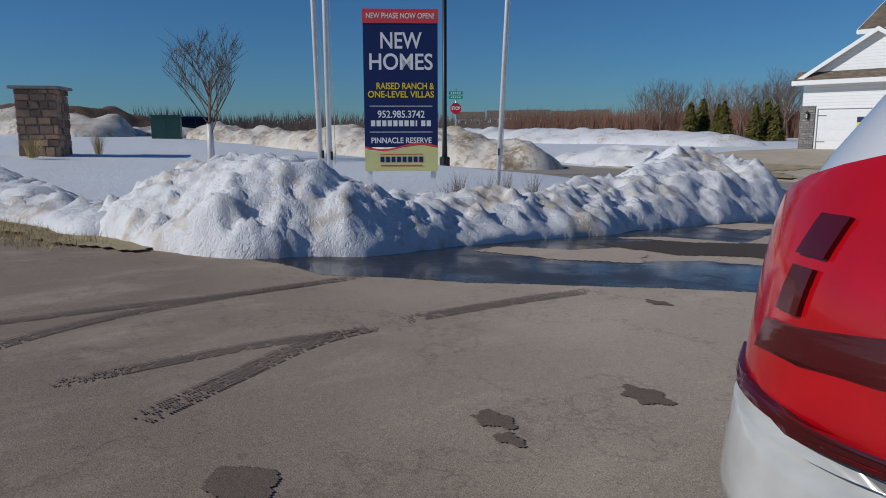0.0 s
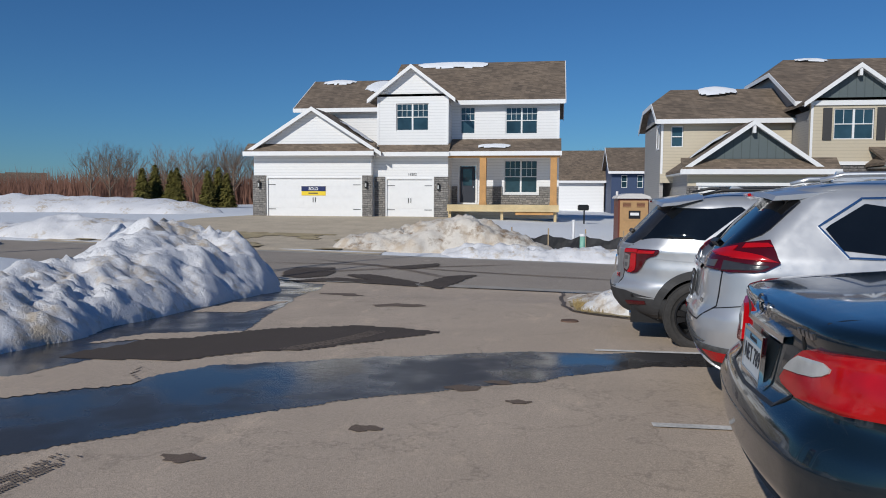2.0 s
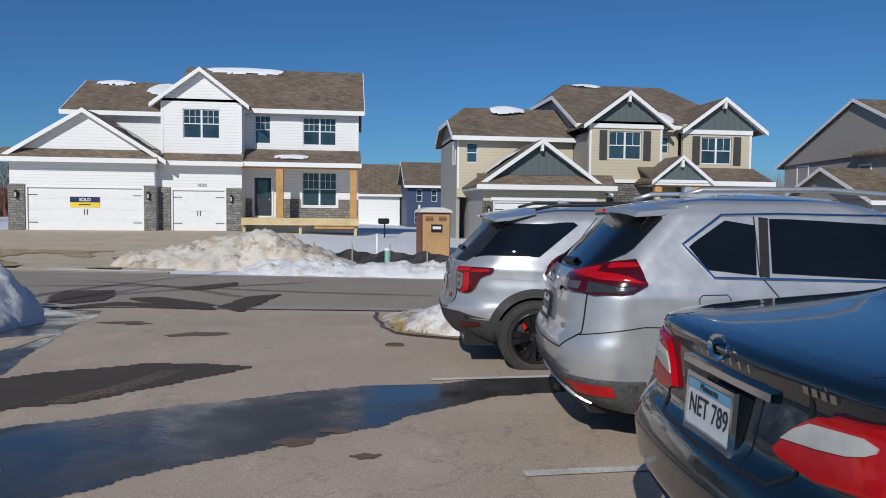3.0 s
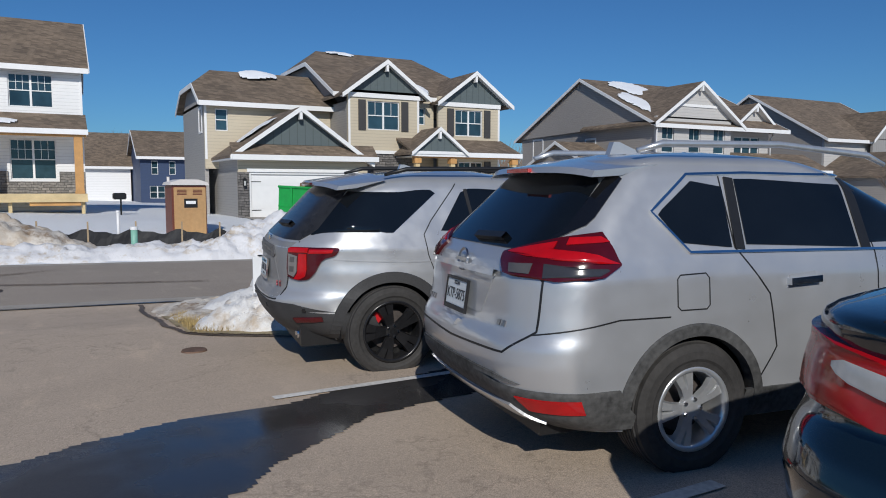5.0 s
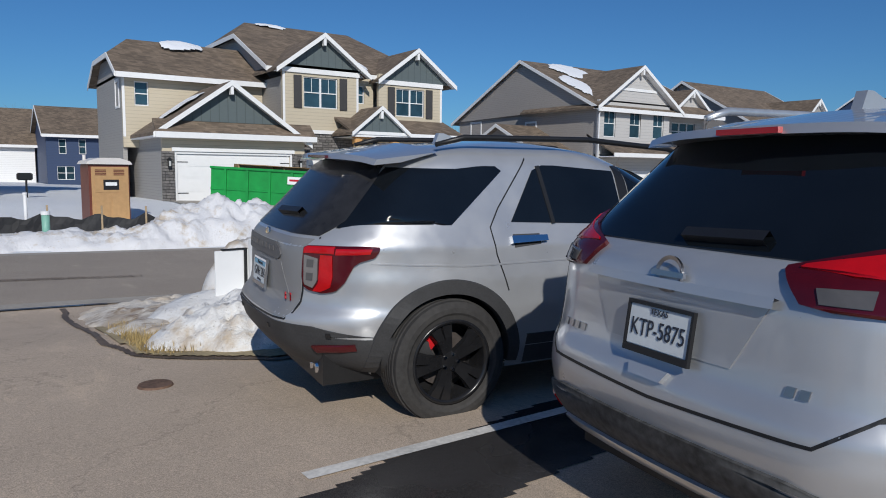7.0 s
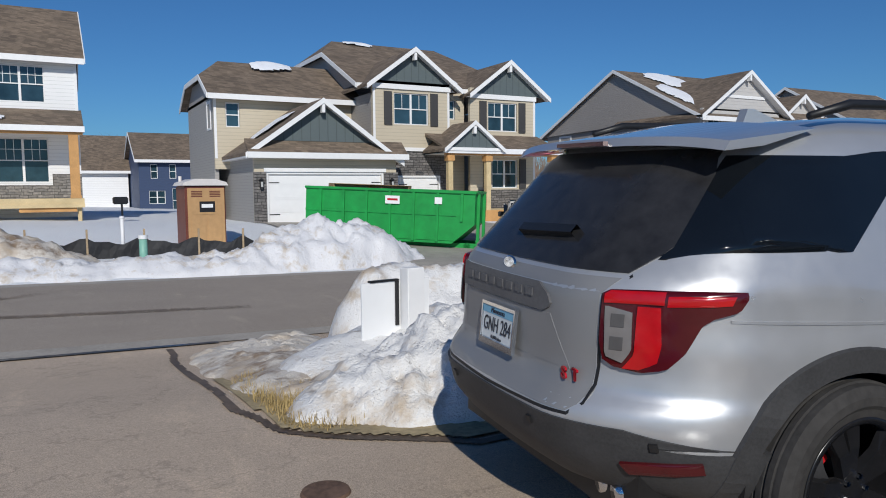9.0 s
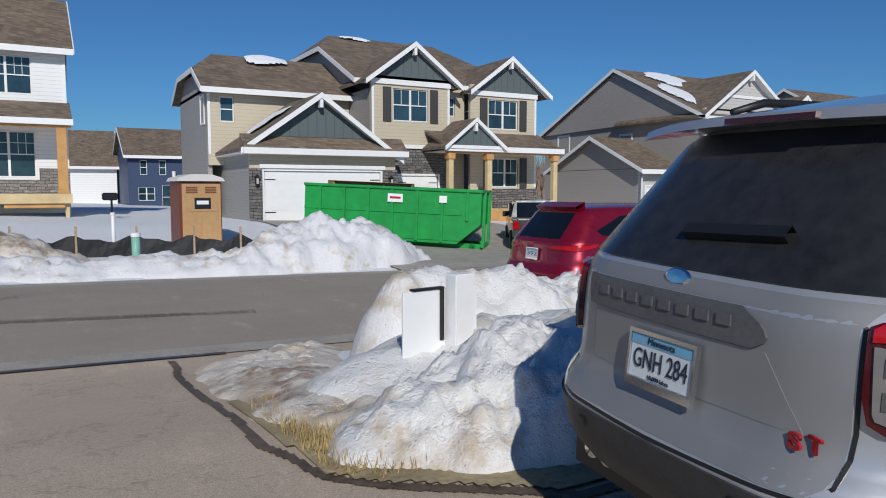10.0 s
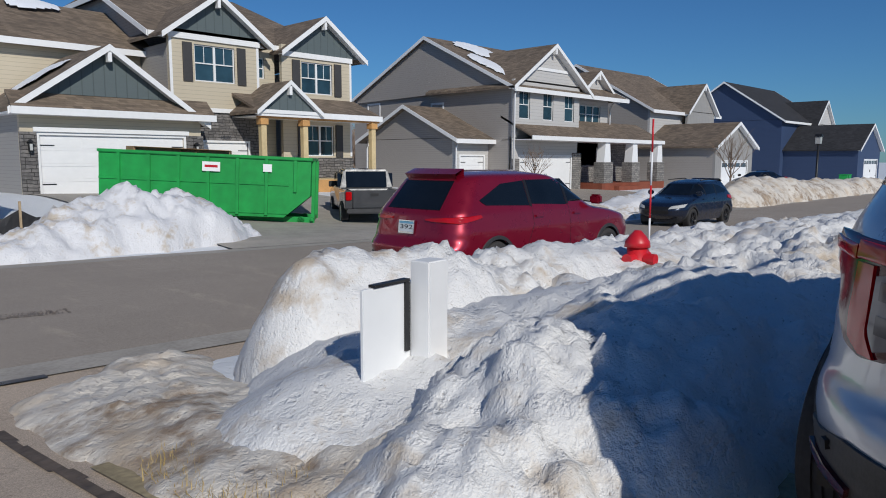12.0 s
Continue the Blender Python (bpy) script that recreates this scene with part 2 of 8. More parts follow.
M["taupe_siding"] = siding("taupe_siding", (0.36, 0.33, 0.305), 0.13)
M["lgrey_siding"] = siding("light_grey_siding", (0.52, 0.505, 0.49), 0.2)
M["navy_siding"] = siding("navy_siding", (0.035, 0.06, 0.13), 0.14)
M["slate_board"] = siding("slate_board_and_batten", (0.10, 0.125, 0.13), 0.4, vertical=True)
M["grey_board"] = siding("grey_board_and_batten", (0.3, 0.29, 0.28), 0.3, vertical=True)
M["brown_roof"] = shingles("brown_shingles", (0.175, 0.135, 0.10))
M["black_roof"] = shingles("black_shingles", (0.03, 0.03, 0.034))
M["grey_stone"] = stonework("grey_stone_veneer", ((0.28, 0.265, 0.25), (0.17, 0.165, 0.16)))
M["dark_stone"] = stonework("dark_stone_veneer", ((0.10, 0.095, 0.095), (0.20, 0.19, 0.185)))
M["white"] = plain("white_paint", (0.80, 0.80, 0.80), 0.5, grain=6, vary=0.04)
M["door_white"] = plain("garage_door_white", (0.80, 0.80, 0.80), 0.45, grain=4, vary=0.03)
M["cedar"] = plain("raw_cedar", (0.52, 0.28, 0.10), 0.7, grain=20, vary=0.25, stretch=(6, 6, 0.6))
M["pale_wood"] = plain("pale_raw_wood", (0.60, 0.47, 0.26), 0.7, grain=20, vary=0.2, stretch=(6, 6, 0.6))
M["red_wood"] = plain("red_stained_wood", (0.22, 0.06, 0.03), 0.7, grain=20, vary=0.25)
M["black"] = plain("black_plastic", (0.012, 0.012, 0.013), 0.45, grain=60, vary=0.2)
M["trim_grey"] = plain("grey_plastic_cladding", (0.038, 0.038, 0.040), 0.6, grain=90, vary=0.25, relief=0.1)
M["dirty_trim"] = plain("salted_plastic_cladding", (0.065, 0.065, 0.065), 0.75, grain=28, vary=0.6, relief=0.1)
M["shutter"] = plain("dark_shutter_paint", (0.05, 0.048, 0.048), 0.6, grain=10, vary=0.12)
M["house_glass"] = plain("dark_window_glass", (0.025, 0.055, 0.075), 0.05, grain=1.2, vary=0.5)
M["house_glass"].node_tree.nodes["Principled BSDF"].inputs["Specular IOR Level"].default_value = 0.7
M["rubber"] = plain("tyre_rubber", (0.035, 0.033, 0.032), 0.8, grain=30, vary=0.35, relief=0.2)
M["steel"] = plain("galvanised_steel", (0.6, 0.6, 0.6), 0.35, 0.9, grain=20, vary=0.08)
M["flag_pole"] = plain("white_aluminium_pole", (0.72, 0.72, 0.72), 0.35, 0.3, grain=12, vary=0.06)
M["chrome"] = plain("chrome", (0.75, 0.76, 0.78), 0.1, 1.0, grain=8, vary=0.05)
M["alloy"] = plain("alloy_wheel", (0.68, 0.69, 0.70), 0.28, 0.7, grain=15, vary=0.12)
M["black_alloy"] = plain("black_alloy_wheel", (0.02, 0.02, 0.022), 0.25, 0.3, grain=15, vary=0.2)
M["red_caliper"] = plain("red_caliper_paint", (0.55, 0.015, 0.02), 0.35, grain=20, vary=0.1)
M["red_badge"] = plain("red_badge_enamel", (0.45, 0.008, 0.02), 0.3, grain=20, vary=0.1)
M["gate_panel"] = plain("dark_grey_gate_plastic", (0.10, 0.10, 0.105), 0.5, grain=60, vary=0.2)
M["silver"] = car_paint("silver_car_paint", (0.52, 0.53, 0.55))
M["silver_warm"] = car_paint("dusty_silver_car_paint", (0.44, 0.45, 0.47), 0.5, 0.36)
# dusty paint, with the shade on the rear-facing gate put into its colour
M["shaded_dusty_silver"] = car_paint("shade_darkened_dusty_silver_paint", (0.27, 0.27, 0.275), 0.35, 0.45)
M["shaded_dusty_silver"].node_tree.nodes["Principled BSDF"].inputs["Coat Weight"].default_value = 0.25
M["dark_blue_paint"] = car_paint("dark_blue_green_car_paint", (0.006, 0.014, 0.022), 0.1, 0.12)
M["white_paint_car"] = car_paint("pearl_white_car_paint", (0.7, 0.71, 0.73), 0.15, 0.3)
M["red_paint"] = car_paint("ruby_red_car_paint", (0.26, 0.004, 0.022), 0.45, 0.28)
M["grey_paint"] = car_paint("grey_car_paint", (0.055, 0.056, 0.06), 0.25, 0.35)
M["navy_paint"] = car_paint("navy_car_paint", (0.012, 0.02, 0.045), 0.4, 0.25)
M["black_paint"] = car_paint("black_car_paint", (0.008, 0.008, 0.009), 0.2, 0.2)
M["tint"] = plain("tinted_car_glass", (0.006, 0.008, 0.011), 0.03, grain=2, vary=0.4)
M["dusty_glass"] = plain("dusty_car_glass", (0.026, 0.026, 0.028), 0.2, grain=14, vary=0.35)
M["red_lens"] = lens("red_lamp_lens", (0.55, 0.004, 0.007))
M["tall_lens"] = lens("tall_red_lens", (0.52, 0.003, 0.009))
M["deep_red_lens"] = lens("deep_red_lamp_lens", (0.085, 0.003, 0.006))
M["clear_lens"] = lens("clear_lamp_lens", (0.62, 0.62, 0.6))
M["smoke_lens"] = lens("smoked_clear_lens", (0.24, 0.225, 0.22))
M["grey_lens"] = lens("grey_clear_lens", (0.12, 0.115, 0.115))
M["dull_chrome"] = plain("dull_chrome", (0.42, 0.42, 0.43), 0.28, 1.0, grain=8, vary=0.05)
M["dark_lens"] = lens("smoked_lamp_lens", (0.05, 0.05, 0.055))
M["plate"] = plain("plate_face", (0.66, 0.70, 0.72), 0.4, grain=30, vary=0.05)
M["plate_blue"] = plain("plate_blue_band", (0.18, 0.42, 0.6), 0.4, grain=30, vary=0.08)
M["ink"] = plain("dark_ink", (0.02, 0.025, 0.04), 0.5, grain=30, vary=0.1)
M["green_steel"] = plain("green_painted_steel", (0.012, 0.30, 0.055), 0.5, grain=3, vary=0.2, relief=0.05)
M["bark"] = plain("tree_bark", (0.17, 0.12, 0.085), 0.9, grain=12, vary=0.35)
M["twig"] = plain("far_twigs", (0.20, 0.145, 0.11), 0.95, grain=2, vary=0.3, wspace=True)
M["red_twig"] = plain("reddish_scrub", (0.22, 0.11, 0.075), 0.95, grain=0.6, vary=0.35, wspace=True)
M["needle"] = plain("spruce_needles", (0.17, 0.15, 0.03), 0.9, grain=3, vary=0.45, wspace=True)
M["sign_blue"] = plain("sign_navy_vinyl", (0.008, 0.018, 0.10), 0.4, grain=3, vary=0.08)
M["sign_red"] = plain("sign_coral_vinyl", (0.75, 0.06, 0.07), 0.4, grain=3, vary=0.06)
M["sign_cream"] = plain("sign_cream_vinyl", (0.72, 0.68, 0.28), 0.4, grain=3, vary=0.05)
M["sign_yellow"] = plain("sign_yellow_vinyl", (0.85, 0.62, 0.03), 0.4, grain=3, vary=0.05)
M["letter_white"] = plain("white_lettering", (0.85, 0.85, 0.85), 0.5, grain=5, vary=0.03)
M["street_green"] = plain("street_sign_green", (0.01, 0.28, 0.16), 0.4, grain=5, vary=0.06)
M["stop_red"] = plain("stop_sign_red", (0.5, 0.01, 0.02), 0.4, grain=5, vary=0.06)
M["tan_plastic"] = plain("tan_plastic", (0.50, 0.30, 0.135), 0.5, grain=8, vary=0.1)
M["brown_plastic"] = plain("maroon_plastic", (0.16, 0.045, 0.03), 0.5, grain=8, vary=0.12)
M["pale_roof"] = plain("translucent_white_plastic", (0.7, 0.66, 0.63), 0.4, grain=8, vary=0.06)
M["fabric_black"] = plain("black_silt_fabric", (0.02, 0.02, 0.022), 0.7, grain=9, vary=0.4, relief=0.4)
M["stake"] = plain("grey_wood_stake", (0.36, 0.27, 0.17), 0.85, grain=14, vary=0.25)
M["hydrant_red"] = plain("hydrant_red_paint", (0.55, 0.015, 0.025), 0.4, grain=10, vary=0.12)
M["pipe_green"] = plain("pale_green_plastic", (0.22, 0.45, 0.36), 0.5, grain=10, vary=0.1)
M["util_green"] = plain("dark_green_cabinet_paint", (0.03, 0.10, 0.075), 0.5, grain=6, vary=0.12)
M["iron"] = plain("rusted_iron", (0.16, 0.10, 0.07), 0.8, 0.3, grain=30, vary=0.4, relief=0.3)
M["pillar_stone"] = plain("pillar_stone", (0.33, 0.23, 0.17), 0.9, grain=7, vary=0.3, relief=0.5)
M["pillar_cap"] = plain("pillar_cap_stone", (0.27, 0.25, 0.23), 0.85, grain=10, vary=0.2, relief=0.3)
M["cardboard"] = plain("cardboard", (0.42, 0.27, 0.14), 0.85, grain=8, vary=0.15)
M["board_white"] = plain("white_board", (0.80, 0.81, 0.82), 0.5, grain=5, vary=0.03)
nt = M["pillar_stone"].node_tree
info = nt.nodes.new("ShaderNodeObjectInfo")
shade = ramp(nt, info.outputs["Random"], [(0.0, (0.55, 0.5, 0.48)), (0.5, (1.0, 0.95, 0.9)), (1.0, (1.45, 1.25, 1.05))])
old = nt.nodes["Principled BSDF"].inputs["Base Color"].links[0].from_socket
link(nt, mix(nt, 1.0, old, shade, "MULTIPLY"), nt.nodes["Principled BSDF"].inputs["Base Color"])

# ---- building blocks ----
def part(name, bm, material, parent=None, label="", smooth=False):
    """Links a bmesh as one mesh object, under a thing or a part if one is given."""
    me = bpy.data.meshes.new(name)
    bm.to_mesh(me)
    bm.free()
    for m in material if isinstance(material, (list, tuple)) else [material]:
        me.materials.append(m)
    if smooth:
        for f in me.polygons:
            f.use_smooth = True
    ob = new(name, me)
    if parent:
        ob.parent = parent
    if label:
        ob["label"] = label
    return ob


def thing(name, label, category, group="", at=(0, 0, 0), rz=0.0, kind=""):
    ob = new(name)
    ob.empty_display_size = 0.2
    ob.matrix_basis = pose(*at, 0, 0, rz)
    return tagged(ob, label, category, group, kind)


def bm_box(x0, x1, y0, y1, z0, z1, bevel=0.0, bm=None):
    bm = bm or bmesh.new()
    v = [bm.verts.new((x, y, z)) for x in (x0, x1) for y in (y0, y1) for z in (z0, z1)]
    for q in ((0, 1, 3, 2), (4, 6, 7, 5), (0, 4, 5, 1), (2, 3, 7, 6), (0, 2, 6, 4), (1, 5, 7, 3)):
        bm.faces.new([v[i] for i in q])
    if bevel:
        bmesh.ops.bevel(bm, geom=bm.edges[:], offset=bevel, segments=2, affect="EDGES")
    bmesh.ops.recalc_face_normals(bm, faces=bm.faces)
    return bm


def box(name, x0, x1, y0, y1, z0, z1, material, parent=None, label="", bevel=0.0):
    return part(name, bm_box(x0, x1, y0, y1, z0, z1, bevel), material, parent, label)


def bm_prism(poly, axis, a, b, bm=None):
    """Extrudes a polygon along an axis from a to b; the polygon holds the other two coordinates in order."""
    bm = bm or bmesh.new()
    put = {"x": lambda p, t: (t, p[0], p[1]), "y": lambda p, t: (p[0], t, p[1]), "z": lambda p, t: (p[0], p[1], t)}[axis]
    lo = [bm.verts.new(put(p, a)) for p in poly]
    hi = [bm.verts.new(put(p, b)) for p in poly]
    bm.faces.new(lo)
    bm.faces.new(hi[::-1])
    for i in range(len(poly)):
        j = (i + 1) % len(poly)
        bm.faces.new((lo[i], hi[i], hi[j], lo[j]))
    bmesh.ops.recalc_face_normals(bm, faces=bm.faces)
    return bm


def prism(name, poly, axis, a, b, material, parent=None, label=""):
    return part(name, bm_prism(poly, axis, a, b), material, parent, label)


def bm_tube(points, radii, sides=10, bm=None, cap=True):
    """A round tube along points, with a radius at each."""
    bm = bm or bmesh.new()
    rings = []
    points = [Vector(p) for p in points]
    for i, p in enumerate(points):
        d = (points[min(i + 1, len(points) - 1)] - points[max(i - 1, 0)]).normalized()
        u = d.orthogonal().normalized() if abs(d.z) < 0.99 else Vector((1, 0, 0))
        w = d.cross(u).normalized()
        u = w.cross(d)
        r = radii[i] if isinstance(radii, (list, tuple)) else radii
        rings.append([bm.verts.new(p + r * (math.cos(k * 2 * math.pi / sides) * u + math.sin(k * 2 * math.pi / sides) * w)) for k in range(sides)])
    for a, b in zip(rings, rings[1:]):
        for k in range(sides):
            bm.faces.new((a[k], a[(k + 1) % sides], b[(k + 1) % sides], b[k]))
    if cap:
        bm.faces.new(rings[0][::-1])
        bm.faces.new(rings[-1])
    return bm


def tube(name, points, radii, material, parent=None, label="", sides=10):
    return part(name, bm_tube(points, radii, sides), material, parent, label, smooth=True)


def lettering(name, text, size, material, parent, at, rx=90, ry=0, rz=0, align="CENTER", depth=0.002, bold=0.0, width=None, label=""):
    cu = bpy.data.curves.new(name, "FONT")
    cu.body, cu.size, cu.align_x, cu.align_y, cu.extrude, cu.offset = text, size, align, "CENTER", depth, bold
    ob = new(name, cu)
    bpy.context.view_layer.update()
    me = bpy.data.meshes.new_from_object(ob.evaluated_get(bpy.context.evaluated_depsgraph_get()))
    bpy.data.objects.remove(ob)
    me.materials.append(material)
    ob = new(name, me)
    k = 1.0
    if width:
        xs = [v.co.x for v in me.vertices]
        k = width / max(1e-6, max(xs) - min(xs))
    ob.parent = parent
    ob.matrix_basis = pose(*at, rx, ry, rz) @ Matrix.Diagonal((k, 1, 1, 1))
    if label:
        ob["label"] = label
    return ob


def lattice(shape, seed):
    return np.random.RandomState(seed).rand(*shape)


def value_noise(x, y, scale, seed):
    """Smooth noise in 0..1 on a plane, by cells of the given size."""
    t = lattice((64, 64), seed)
    u, v = np.asarray(x) / scale, np.asarray(y) / scale
    i, j = np.floor(u).astype(int), np.floor(v).astype(int)
    fu, fv = u - i, v - j
    fu, fv = fu * fu * (3 - 2 * fu), fv * fv * (3 - 2 * fv)
    g = lambda a, b: t[a % 64, b % 64]
    return (g(i, j) * (1 - fu) + g(i + 1, j) * fu) * (1 - fv) + (g(i, j + 1) * (1 - fu) + g(i + 1, j + 1) * fu) * fv


def rough_noise(x, y, scale, seed, octaves=4, gain=0.5):
    out, amp, tot = 0, 1.0, 0
    for k in range(octaves):
        c, s = math.cos(0.6 + k), math.sin(0.6 + k)
        out = out + amp * value_noise(c * np.asarray(x) - s * np.asarray(y), s * np.asarray(x) + c * np.asarray(y), scale / 2**k, seed + k)
        tot += amp
        amp *= gain
    return out / tot


def sheet(name, xs, ys, height, material, keep=None, kind="", label="", category=""):
    """A height field over a grid. keep(x, y): which cells stay."""
    gx, gy = np.meshgrid(xs, ys, indexing="ij")
    gz = height(gx, gy)
    nx, ny = gx.shape
    verts = np.stack([gx.ravel(), gy.ravel(), gz.ravel()], 1)
    idx = np.arange(nx * ny).reshape(nx, ny)
    quads = np.stack([idx[:-1, :-1], idx[1:, :-1], idx[1:, 1:], idx[:-1, 1:]], -1).reshape(-1, 4)
    if keep is not None:
        k = keep(gx, gy)
        k = (k[:-1, :-1] | k[1:, :-1] | k[1:, 1:] | k[:-1, 1:]).ravel()
        quads = quads[k]
        used = np.unique(quads)
        back = np.zeros(nx * ny, int)
        back[used] = np.arange(len(used))
        verts, quads = verts[used], back[quads]
    me = bpy.data.meshes.new(name)
    me.from_pydata(verts.tolist(), [], quads.tolist())
    me.materials.append(material)
    me.polygons.foreach_set("use_smooth", np.ones(len(quads), bool))
    me.update()
    ob = new(name, me)
    return tagged(ob, label, category, "", kind)


def smooth(a, b, t):
    t = np.clip((t - a) / (b - a), 0, 1)
    return t * t * (3 - 2 * t)


def ground_z(x, y):
    """Height of the paved and natural ground."""
    x, y = np.asarray(x, float), np.asarray(y, float)
    street = -0.30 - 0.022 * np.clip(x, -30, 30)
    lot = -0.031 * (np.clip(y, -40, 8) + 4.2)
    houses = np.interp(x, [-12, 0, 17, 46, 80], [0.36, 0.36, -0.05, -0.66, -0.9])
    z = lot + (street - lot) * smooth(1.0, 5.0, y)
    z = z + (houses - z) * smooth(14.5, 25.5, y)
    field = 0.15 + 0.035 * np.clip(-x - 2, 0, 60) * (1 - smooth(0.0, 14.0, y))
    return z + (np.maximum(field, z) - z) * smooth(0.0, 6.0, -x - 1) * (1 - smooth(2.0, 8.0, y))


NEAR_EDGE, FAR_EDGE = 5.1, 12.6


def lot_edge(y):
    """Where the paved lot ends on its snowy side."""
    return np.interp(y, [-60, -10.2, -9.6, -8.6, -6.5, 5.2], [-60, -60, -1.4, 0.6, 0.9, 0.3])


def paved(x, y):
    lot = (x > lot_edge(y)) & (y < NEAR_EDGE) & (y > -40) & (x < 60) & ~((x > 8.7) & (y > 0.6))
    road = (y >= NEAR_EDGE - 0.3) & (y <= FAR_EDGE + 0.2) & (abs(x) < 140)
    return lot | road


def natural(x, y):
    z = ground_z(np.clip(x, -90, 90), np.clip(y, -60, 60))
    bumps = 0.10 * (rough_noise(x, y, 3.0, 5) - 0.5) + 0.5 * (rough_noise(x, y, 30, 9, 3) - 0.5) * smooth(25, 70, np.hypot(x - 8, y))
    return np.where(paved(x, y), z - 0.07, z + 0.05 + bumps)


far_steps = [-1500, -900, -500, -300, -200, -150, -110, -85, -70, -60, -52, -46]
axis = np.array(far_steps + list(np.arange(-42, 62, 0.5)) + [64, 68, 74, 82, 95, 110, 150, 200, 300, 500, 900, 1500.0])
ground = sheet("ground", axis, axis, natural, M["field_snow"], kind="structure", label="open snow-covered ground with thin crusted snow", category="ground")
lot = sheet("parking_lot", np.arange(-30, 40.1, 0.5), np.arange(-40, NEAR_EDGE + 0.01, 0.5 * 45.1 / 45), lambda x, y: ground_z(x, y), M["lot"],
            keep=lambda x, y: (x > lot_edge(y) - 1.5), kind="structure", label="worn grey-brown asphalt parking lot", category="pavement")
road = sheet("road", np.arange(-140, 140.1, 1.0), np.linspace(NEAR_EDGE, FAR_EDGE, 16), lambda x, y: ground_z(x, y) + 0.05 * (1 - ((y - 8.85) / 3.75) ** 2), M["road"],
             kind="structure", label="worn asphalt residential street", category="road")
for nm, a in (("near", NEAR_EDGE), ("far", FAR_EDGE - 0.45)):
    sheet("gutter", np.arange(-60, 90.1, 0.5), np.array([a, a + 0.45]), lambda x, y: ground_z(x, y) + 0.014, M["curb"],
          kind="structure", label="concrete gutter strip along the street", category="gutter")
sheet("joint", np.arange(-2, 8.1, 0.1), np.array([NEAR_EDGE - 0.07, NEAR_EDGE + 0.03]), lambda x, y: ground_z(x, y) + 0.018 + 0 * x, M["wet"],
      keep=lambda x, y: rough_noise(x, y, 0.7, 3, 2) > 0.3, kind="structure", label="wet dark joint between lot and street", category="joint")


def crown(x, y):
    """How far the street's surface bulges above the plain ground."""
    return np.where((y > NEAR_EDGE) & (y < FAR_EDGE), 0.05 * (1 - ((y - 8.85) / 3.75) ** 2), 0.0)


def patch_on_ground(name, outline, material, lift, label, category, cell=0.12, ragged=0.25, seed=1, parent=None):
    """A thin flat patch with a ragged edge; the outline is a short polygon."""
    px, py = np.array([p[0] for p in outline]), np.array([p[1] for p in outline])

    def inside(x, y):
        x = x + ragged * (rough_noise(x, y, 0.9, seed) - 0.5) * 2
        y = y + ragged * (rough_noise(x, y, 0.9, seed + 7) - 0.5) * 2
        hit = np.zeros(x.shape, bool)
        j = len(px) - 1
        for i in range(len(px)):
            cross = ((py[i] > y) != (py[j] > y)) & (x < (px[j] - px[i]) * (y - py[i]) / (py[j] - py[i] + 1e-9) + px[i])
            hit ^= cross
            j = i
        return hit

    xs, ys = np.arange(px.min() - 0.4, px.max() + 0.4, cell), np.arange(py.min() - 0.4, py.max() + 0.4, cell)
    return sheet(name, xs, ys, lambda x, y: ground_z(x, y) + lift + crown(x, y), material, keep=inside, kind="structure", label=label, category=category)


patch_on_ground("puddle", [(0.9, -8.9), (2.2, -8.75), (3.4, -7.75), (4.2, -6.85), (5.3, -5.75), (6.7, -4.8), (8.1, -3.75), (10.5, -3.3), (12, -3.0), (12, -2.6), (9.5, -2.75),
                           (8.0, -3.0), (6.7, -3.25), (5.3, -3.8), (3.95, -4.5), (3.5, -5.4), (2.5, -5.2), (2.6, -4.4), (3.4, -3.1), (3.1, -1.2), (2.6, 1.5), (2.0, 4.6), (0.5, 5.0), (0.4, -4)],
                M["wet"], 0.004, "shallow dark meltwater lying on asphalt", "puddle", ragged=0.16, cell=0.035)
patch_on_ground("damp_patch", [(2.3, -4.4), (3.6, -4.3), (5.0, -2.9), (5.7, -2.0), (4.6, -1.7), (3.6, -2.2), (2.7, -3.0)], M["damp"], 0.007, "drying damp asphalt patch", "stain", cell=0.07)
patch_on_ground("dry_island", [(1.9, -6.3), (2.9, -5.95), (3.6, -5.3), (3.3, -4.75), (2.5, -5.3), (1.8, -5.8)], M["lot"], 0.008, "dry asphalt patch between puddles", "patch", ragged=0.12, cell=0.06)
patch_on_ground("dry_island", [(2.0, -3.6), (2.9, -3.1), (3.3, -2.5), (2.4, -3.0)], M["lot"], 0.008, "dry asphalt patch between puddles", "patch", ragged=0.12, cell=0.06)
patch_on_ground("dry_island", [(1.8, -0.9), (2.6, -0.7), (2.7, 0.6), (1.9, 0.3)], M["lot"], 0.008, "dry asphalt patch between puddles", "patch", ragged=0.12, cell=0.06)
for k, (ox, oy, r) in enumerate([(6.3, -9.1, 0.12), (6.05, -10.0, 0.1), (6.3, -10.1, 0.06), (6.0, -11.2, 0.15), (6.7, -4.65, 0.09), (6.45, -4.95, 0.11), (6.9, -5.35, 0.07), (5.0, -7.0, 0.1), (5.9, -6.2, 0.08), (4.6, 0.6, 0.3), (3.2, 2.4, 0.35)]):
    patch_on_ground("oil_stain", [(ox + r * (1.2 + 0.35 * math.sin(3 * a + k)) * math.cos(a), oy + r * (0.75 + 0.25 * math.sin(5 * a + 2 * k)) * math.sin(a)) for a in np.arange(0, 6.2, 0.35)], M["oil"], 0.006, "small dark oil stain on asphalt", "stain", cell=0.014, ragged=r * 0.9, seed=20 + k)


